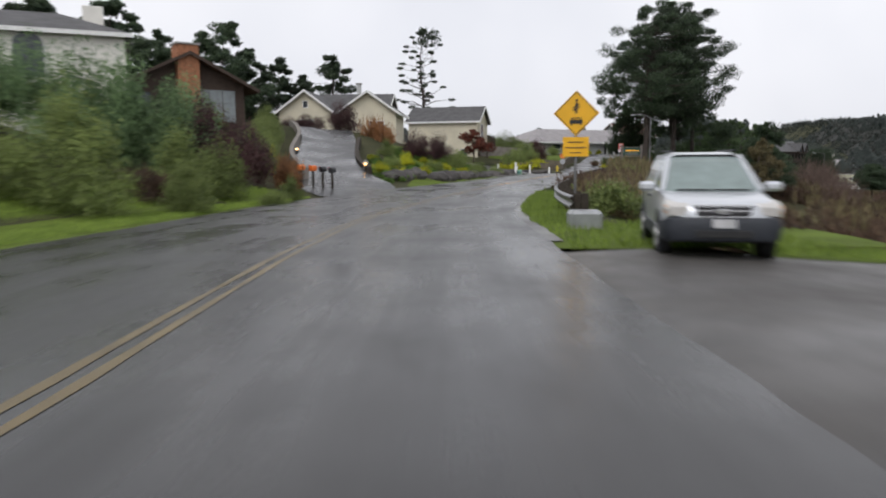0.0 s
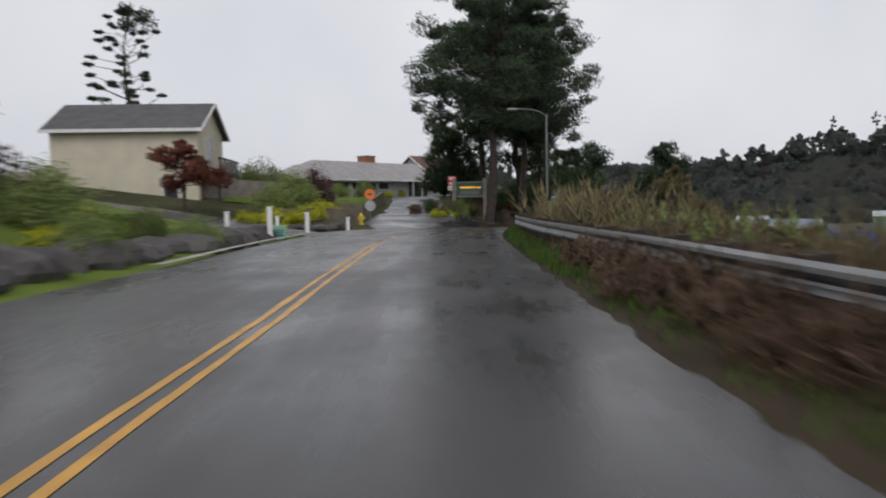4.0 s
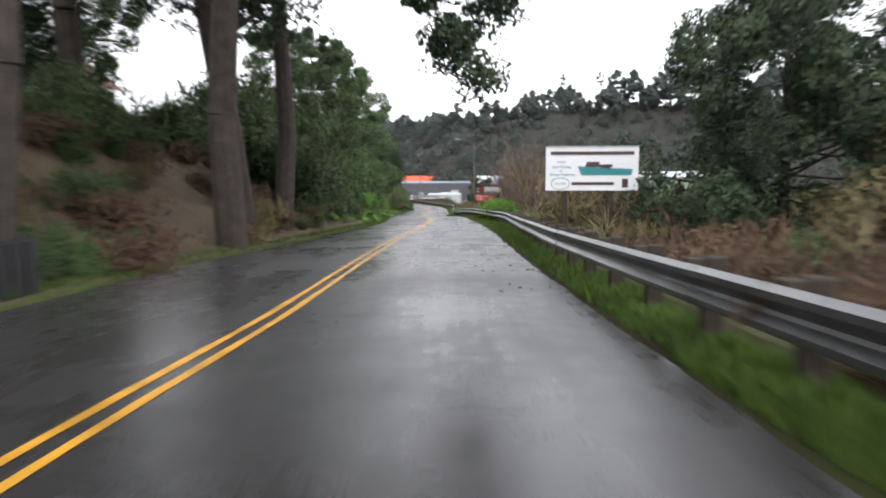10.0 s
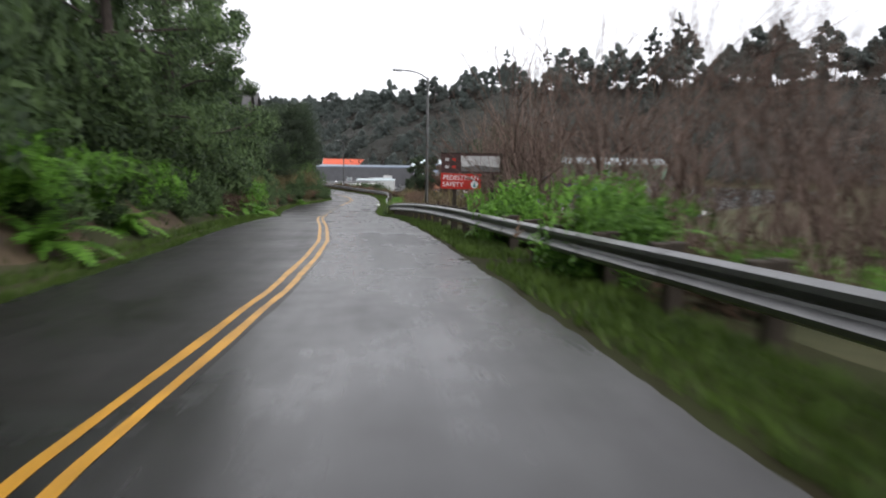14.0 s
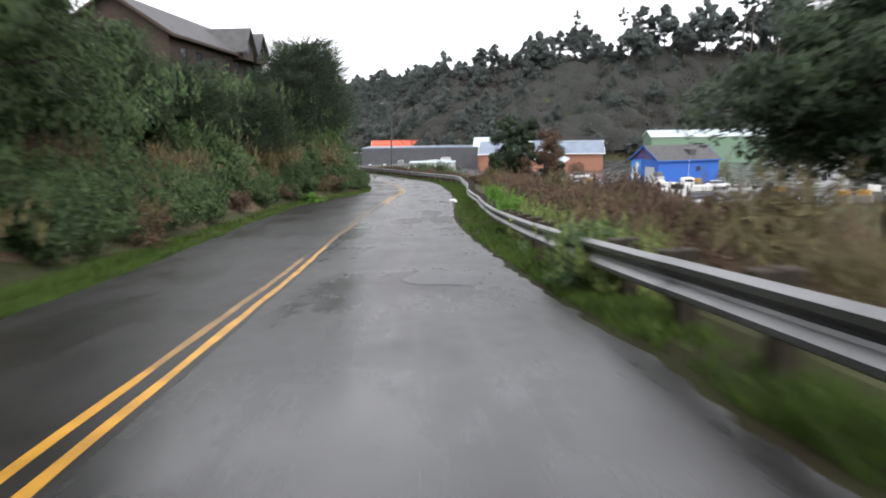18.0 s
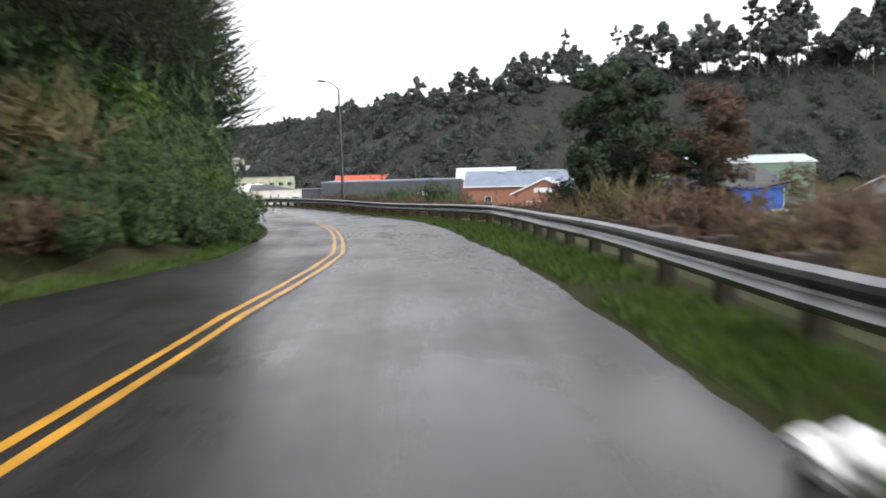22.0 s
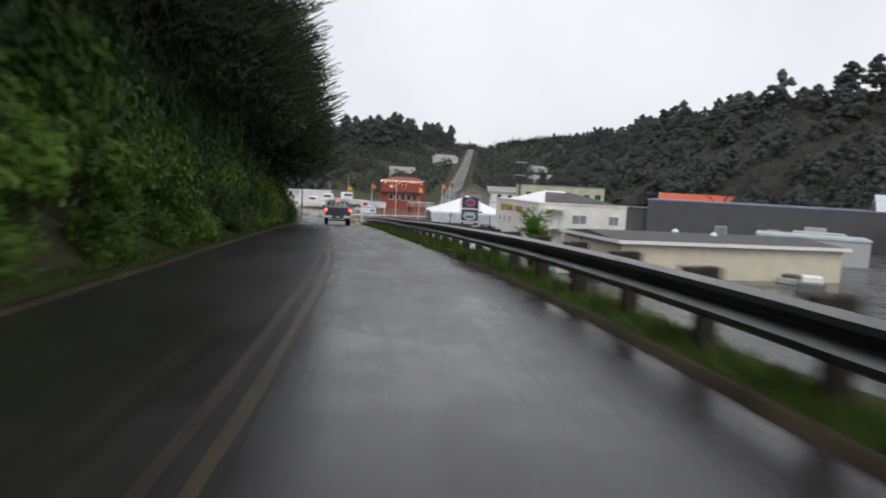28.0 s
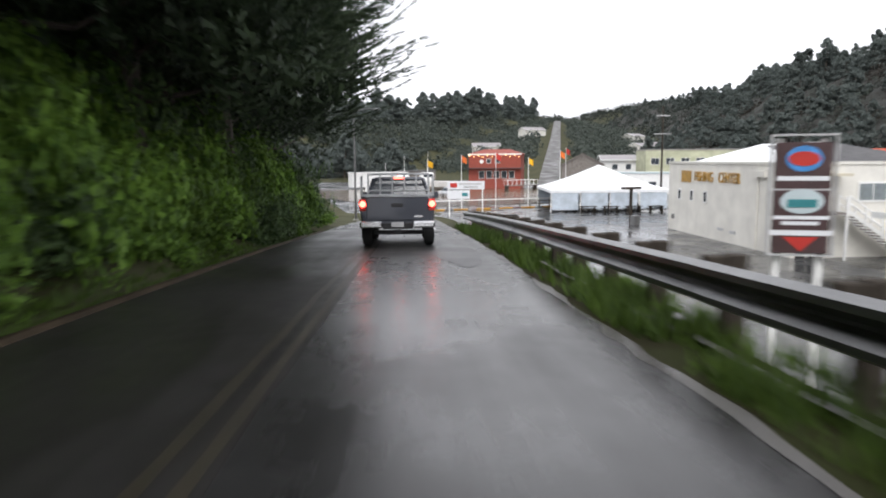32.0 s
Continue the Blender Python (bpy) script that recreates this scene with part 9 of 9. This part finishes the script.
def loft(stations, mat, parent, name, label=""):
    """A body from cross-sections (y, z0, z1, half width at the sill, at the shoulder, at the top)."""
    bm = bmesh.new()
    rings = []
    for y, z0, z1, w0, w1, w2 in stations:
        zm = z0 + (z1 - z0) * .62
        half = [(w0 * .92, z0), (w0, z0 + .06), (w1, zm), (w2, z1 - .03), (w2 * .9, z1)]
        pts = [(-x, z) for x, z in half] + [(x, z) for x, z in half[::-1]]
        rings.append([bm.verts.new((x, y, z)) for x, z in pts])
    n = len(rings[0])
    for a, b in zip(rings, rings[1:]):
        for i in range(n):
            bm.faces.new((a[i], a[(i + 1) % n], b[(i + 1) % n], b[i]))
    bm.faces.new(rings[0][::-1])
    bm.faces.new(rings[-1])
    bmesh.ops.recalc_face_normals(bm, faces=bm.faces)
    ob = part(name, bm, mat, parent, label)
    for p in ob.data.polygons:
        p.use_smooth = True
    md = ob.modifiers.new("edges", "EDGE_SPLIT")
    md.split_angle = radians(38)
    return ob


def suv(m, paint, label):
    """A compact off-roader: front toward -y."""
    ob = thing("car", m, label, "car")
    loft([(-2.2, .52, .86, .6, .62, .54), (-2.1, .48, .93, .78, .8, .7), (-1.9, .45, .98, .86, .87, .78), (-1.5, .42, 1.03, .89, .89, .8), (-1.05, .4, 1.08, .89, .89, .82), (-.2, .4, 1.1, .89, .895, .86), (.8, .4, 1.11, .89, .895, .86), (1.7, .42, 1.12, .88, .89, .85), (2.15, .46, 1.12, .84, .86, .8), (2.24, .52, 1.06, .78, .8, .74)], paint, ob, "body")
    bump = loft([(-2.3, .42, .66, .6, .64, .6), (-2.27, .36, .7, .74, .78, .74), (-2.17, .32, .72, .84, .87, .85), (-1.95, .3, .66, .9, .915, .9), (-1.8, .3, .5, .9, .915, .9)], DARK_BUMPER, ob, "front_bumper", "dark grey plastic front bumper")
    loft([(1.85, .3, .6, .89, .91, .9), (2.2, .32, .7, .86, .88, .86), (2.3, .4, .66, .74, .78, .74)], DARK_BUMPER, ob, "rear_bumper")
    part("number_plate", boxes((-.17, .17, -2.325, -2.305, .56, .69)), NUMBERS, bump, "pale number plate")
    part("lower_grille", boxes((-.42, .42, -2.312, -2.2, .4, .52), bevel=.01), SIGN_BLACK, bump)
    for sx in (-1, 1):
        part("fog_lamp", boxes((sx * .62 - .09, sx * .62 + .09, -2.262, -2.2, .44, .54), bevel=.02), PALE_GLASS, bump)
        part("sill", boxes((sx * .9 - .015, sx * .9 + .015, -.95, .95, .3, .5)), DARK_BUMPER, ob)
    # paler than the other dark glass: the sky's reflection is put into its colour
    cab_glass = glass("car_glass", (.2, .25, .24))
    rings = ((1.06, -1.12, 2.12, .8), (1.22, -.86, 2.08, .78), (1.4, -.58, 2.02, .73), (1.56, -.32, 1.94, .67), (1.66, -.12, 1.86, .6))
    bm = bmesh.new()
    made = []
    for z, y0, y1, w in rings:
        made.append([bm.verts.new(q) for q in ((-w * .8, y0 - .06, z), (w * .8, y0 - .06, z), (w, y0 + .12, z), (w, y1 - .1, z), (w * .86, y1, z), (-w * .86, y1, z), (-w, y1 - .1, z), (-w, y0 + .12, z))])
    for a2, b2 in zip(made, made[1:]):
        for i in range(8):
            bm.faces.new((a2[i], a2[(i + 1) % 8], b2[(i + 1) % 8], b2[i]))
    bm.faces.new(made[0][::-1])
    bm.faces.new(made[-1])
    part("cabin_glass", bm, cab_glass, ob, "rain-wet greenish windows with the sky's reflection painted in")
    loft([(-.2, 1.63, 1.67, .5, .52, .5), (-.1, 1.62, 1.71, .58, .6, .55), (.5, 1.62, 1.74, .61, .62, .56), (1.4, 1.62, 1.73, .61, .62, .56), (1.9, 1.62, 1.68, .57, .58, .54)], paint, ob, "roof")
    for sx in (-1, 1):
        for a, b, r in (((sx * .8, -1.04, 1.07), (sx * .6, -.1, 1.66), .045), ((sx * .81, .38, 1.07), (sx * .61, .46, 1.66), .04), ((sx * .81, 1.32, 1.07), (sx * .61, 1.24, 1.66), .04), ((sx * .78, 2.08, 1.07), (sx * .57, 1.84, 1.66), .06)):
            bm = bmesh.new()
            tube(bm, a, b, r, r, 6)
            part("pillar", bm, paint, ob)
        part("roof_rail", boxes((sx * .54 - .02, sx * .54 + .02, .0, 1.7, 1.745, 1.78), bevel=.008), DARK_BUMPER, ob)
        part("mirror", boxes((sx * .9 - (.0 if sx > 0 else .27), sx * .9 + (.27 if sx > 0 else .0), -.9, -.72, 1.06, 1.23), bevel=.05), paint, ob)
        hl = loft([(-2.24, .74, .87, .12, .14, .12), (-2.14, .71, .93, .2, .22, .19), (-1.84, .74, .97, .2, .22, .19)], LAMP_GLASS, ob, "headlight", "clear headlight with amber corner")
        hl.matrix_basis = Matrix.Translation((sx * .66, .04, 0))
        part("indicator", boxes((sx * .16 - .05, sx * .16 + .06, -2.17, -1.9, .75, .91), bevel=.03), AMBER_GLASS, hl)
        part("wiper", boxes((sx * .3 - .28, sx * .3 + .28, -1.17, -1.14, 1.09, 1.11)), BLACK, ob)
        part("door_handle", boxes((sx * .9 - .02, sx * .9 + .02, .1, .28, .92, .97), bevel=.008), DARK_BUMPER, ob)
        for y in (-1.35, 1.3):
            wheel(ob, sx * .8, y, .34, .34, .21)
            bm = bmesh.new()
            bmesh.ops.create_cone(bm, cap_ends=True, segments=24, radius1=.43, radius2=.43, depth=.03, matrix=Matrix.Translation((sx * .885, y, .36)) @ Matrix.Rotation(radians(90), 4, "Y"))
            part("wheel_arch", bm, DARK_BUMPER, ob)
    gr3 = part("grille", boxes((-.4, .4, -2.235, -2.12, .73, .87), bevel=.03), BLACK, ob)
    for z0, w in ((.88, .46), (.8, .38), (.705, .36)):
        part("grille_bar", boxes((-w, w, -2.25, -2.2, z0, z0 + .028), bevel=.008), CHROME, gr3)
    part("badge", boxes((-.09, .09, -2.262, -2.23, .765, .845), bevel=.015), CHROME, gr3)
    return ob


suv(pose(4.75, 13.1, float(land([(4.75, 13.1)])[0]) + .1, 0, 0, -11), SILVER, "silver compact off-road car parked on the grass")


def pickup(m, label):
    """A full-size pickup truck, its tail toward -y, with a rack behind the cab."""
    ob = thing("pickup_truck", m, label, "truck")
    loft([(-2.9, .62, 1.28, .9, .98, .96), (-2.8, .55, 1.32, .96, 1.0, .98), (-.9, .5, 1.33, .98, 1.0, .98), (.9, .5, 1.33, .98, 1.0, .98), (1.9, .5, 1.28, .98, 1.0, .95), (2.7, .5, 1.2, .94, .97, .88), (2.95, .55, 1.05, .85, .88, .8)], GREY_CAR, ob, "body")
    tg = part("tailgate", boxes((-.82, .82, -2.935, -2.895, .72, 1.34), bevel=.02), GREY_CAR, ob)
    part("handle", boxes((-.16, .16, -2.955, -2.936, 1.08, 1.18), bevel=.01), BLACK, tg)
    part("spoiler", boxes((-.85, .85, -2.96, -2.88, 1.342, 1.37)), SIGN_BACK, tg)
    part("badge", boxes((.45, .68, -2.945, -2.936, .8, .85)), CHROME, tg)
    # black sheet on the solid body stands for the shade inside an open bed
    part("bed_floor_shade", boxes((-.8, .8, -2.8, -.95, 1.334, 1.345)), BLACK, ob)
    bm = bmesh.new()
    frustum(bm, (-.94, .94, -.85, 1.75), (-.72, .72, -.6, .95), 1.33, 1.9)
    part("cab_glass", bm, GLASS, ob)
    bm = bmesh.new()
    frustum(bm, (-.75, .75, -.66, 1.0), (-.68, .68, -.55, .9), 1.89, 1.96)
    part("roof", bm, GREY_CAR, ob)
    for sx in (-1, 1):
        for a, b in (((sx * .93, -.86, 1.33), (sx * .73, -.62, 1.9)), ((sx * .93, .4, 1.33), (sx * .73, .35, 1.9)), ((sx * .93, 1.75, 1.33), (sx * .73, .96, 1.9))):
            bm = bmesh.new()
            tube(bm, a, b, .06, .055, 6)
            part("pillar", bm, GREY_CAR, ob)
        lt = part("tail_lamp", boxes((sx * .92 - .09, sx * .92 + .09, -2.95, -2.86, .98, 1.3), bevel=.02), SIGN_RED, ob)
        bm = bmesh.new()
        bmesh.ops.create_uvsphere(bm, u_segments=12, v_segments=8, radius=.085, matrix=Matrix.Translation((sx * .92, -2.95, 1.16)) @ Matrix.Scale(.4, 4, (0, 1, 0)))
        part("brake_light", bm, TAIL, lt)
        part("mirror", boxes((sx * 1.03 - (0 if sx > 0 else .22), sx * 1.03 + (.22 if sx > 0 else 0), 1.2, 1.32, 1.32, 1.55), bevel=.03), GREY_CAR, ob)
        bp = part("bumper_end", boxes((sx * .7 - .3, sx * .7 + .3, -3.06, -2.86, .52, .7), bevel=.04), CHROME, ob, "chrome rear bumper end")
        for y in (-1.75, 1.85):
            wheel(ob, sx * .86, y, .4, .4, .27)
    part("bumper_step", boxes((-.4, .4, -3.05, -2.86, .5, .66), bevel=.02), BLACK, ob)
    part("number_plate", boxes((-.16, .16, -3.065, -3.05, .55, .68)), NUMBERS, ob, "pale number plate")
    part("hitch", boxes((-.08, .08, -3.1, -2.7, .38, .48)), BLACK, ob)
    part("axle", boxes((-.7, .7, -1.85, -1.65, .3, .42)), BLACK, ob)
    part("high_brake_light", boxes((-.14, .14, -.64, -.6, 1.9, 1.94)), TAIL, ob)
    rk = part("rack", boxes((-.9, .9, -.98, -.92, 2.0, 2.06), bevel=.01), SIGN_BACK, ob, "pale aluminium headache rack")
    part("rack_rail", boxes((-.9, .9, -.98, -.92, 1.52, 1.57), bevel=.01), SIGN_BACK, rk)
    part("rear_rail", boxes((-.98, .98, -2.83, -2.75, 1.36, 1.42), bevel=.01), SIGN_BACK, ob)
    for k in range(6):
        x = -.88 + k * .352
        part("rack_bar", boxes((x - .025, x + .025, -.975, -.925, 1.34, 2.0)), SIGN_BACK, rk)
    for sx in (-1, 1):
        part("rack_post", boxes((sx * .95 - .03, sx * .95 + .03, -2.85, -2.79, 1.36, 1.9)), SIGN_BACK, rk)
    return ob


p = by_road(340.2, -.35)
slope = math.degrees(math.atan2(by_road(343.5).z - by_road(338.5).z, 5))
pickup(pose(p.x, p.y, p.z, slope, 0, heading(341)), "slate grey pickup truck with lit brake lights")


def parked(m, paint, label, kind="car"):
    ob = thing(kind, m, label, kind, "vehicles on the harbour lots")
    loft([(-2.2, .4, .8, .7, .76, .7), (-2.0, .3, .92, .84, .88, .8), (1.9, .3, .95, .84, .88, .8), (2.2, .4, .85, .74, .8, .72)], paint, ob, "body")
    bm = bmesh.new()
    frustum(bm, (-.76, .76, -1.1, 1.6), (-.6, .6, -.4, 1.2), .92, 1.42)
    part("cabin_glass", bm, GLASS, ob)
    bm = bmesh.new()
    frustum(bm, (-.62, .62, -.45, 1.25), (-.55, .55, -.35, 1.15), 1.41, 1.48)
    part("roof", bm, paint, ob)
    for sx in (-1, 1):
        for y in (-1.35, 1.3):
            wheel(ob, sx * .78, y, .32, .32, .2)
    return ob


for x, y, t, mat, lb in ((201.6, 218.4, 70, WHITE_CAR, "white car parked on the harbour lot"), (169.3, 196.3, 60, SILVER, "silver car parked on the harbour lot"), (208, 226, 40, WHITE_CAR, "white car parked on the harbour lot"), (196, 205, 30, GREY_CAR, "dark grey car parked on the harbour lot"), (213, 262, 20, WHITE_CAR, "white car parked beside the halls"), (203, 262, 65, SILVER, "silver car parked beside the halls"), (163, 384, 30, WHITE_CAR, "white car parked across the water"), (170, 386, 35, SILVER, "silver car parked across the water"), (196, 300, 20, WHITE_CAR, "white car parked beside the halls"), (185, 296, 80, GREY_CAR, "dark car parked beside the shed"), (183, 210, 75, SILVER, "silver car parked on the harbour lot")):
    parked(at_lot(x, y, t) @ Matrix.Translation((0, 0, .05)), mat, lb)
block("trailer_home", at_lot(164, 424, 10), 6, 1.5, .4, 3.2, WHITE, "white box trailer across the water", "trailer", roof=WHITE)
block("shed", at_lot(173.5, 430, -10), 4, 3, 0, 3.4, GREY_WOOD, "grey dockside shed across the water", "shed", roof=SHINGLE)
# stacked gear on the lots
gt = np.random.default_rng(21)
for k in range(46):
    x, y = gt.uniform(170, 212), gt.uniform(196, 300)
    if abs(x - 171) < 6 and y > 285:
        continue
    w, d, h = gt.uniform(.5, 1.4), gt.uniform(.5, 1.2), gt.uniform(.5, 1.6)
    gr2 = thing("gear_stack", at_lot(x, y, gt.uniform(0, 90)), "stacked fishing gear and totes on the lot", "fishing gear", "gear on the harbour lots")
    part("lower_tote", boxes((-w, w, -d, d, .06, h), bevel=.05), (NUMBERS, DARK_STEEL, WHITE, GREY_WOOD, BLUE_ROOF)[k % 5], gr2)
    part("upper_tote", boxes((-w * .7, w * .6, -d * .8, d * .7, h + .004, h * 1.6), bevel=.05), (DARK_STEEL, BLACK, GREY_WOOD, WHITE, SIGN_GOLD)[(k * 3) % 5], gr2)
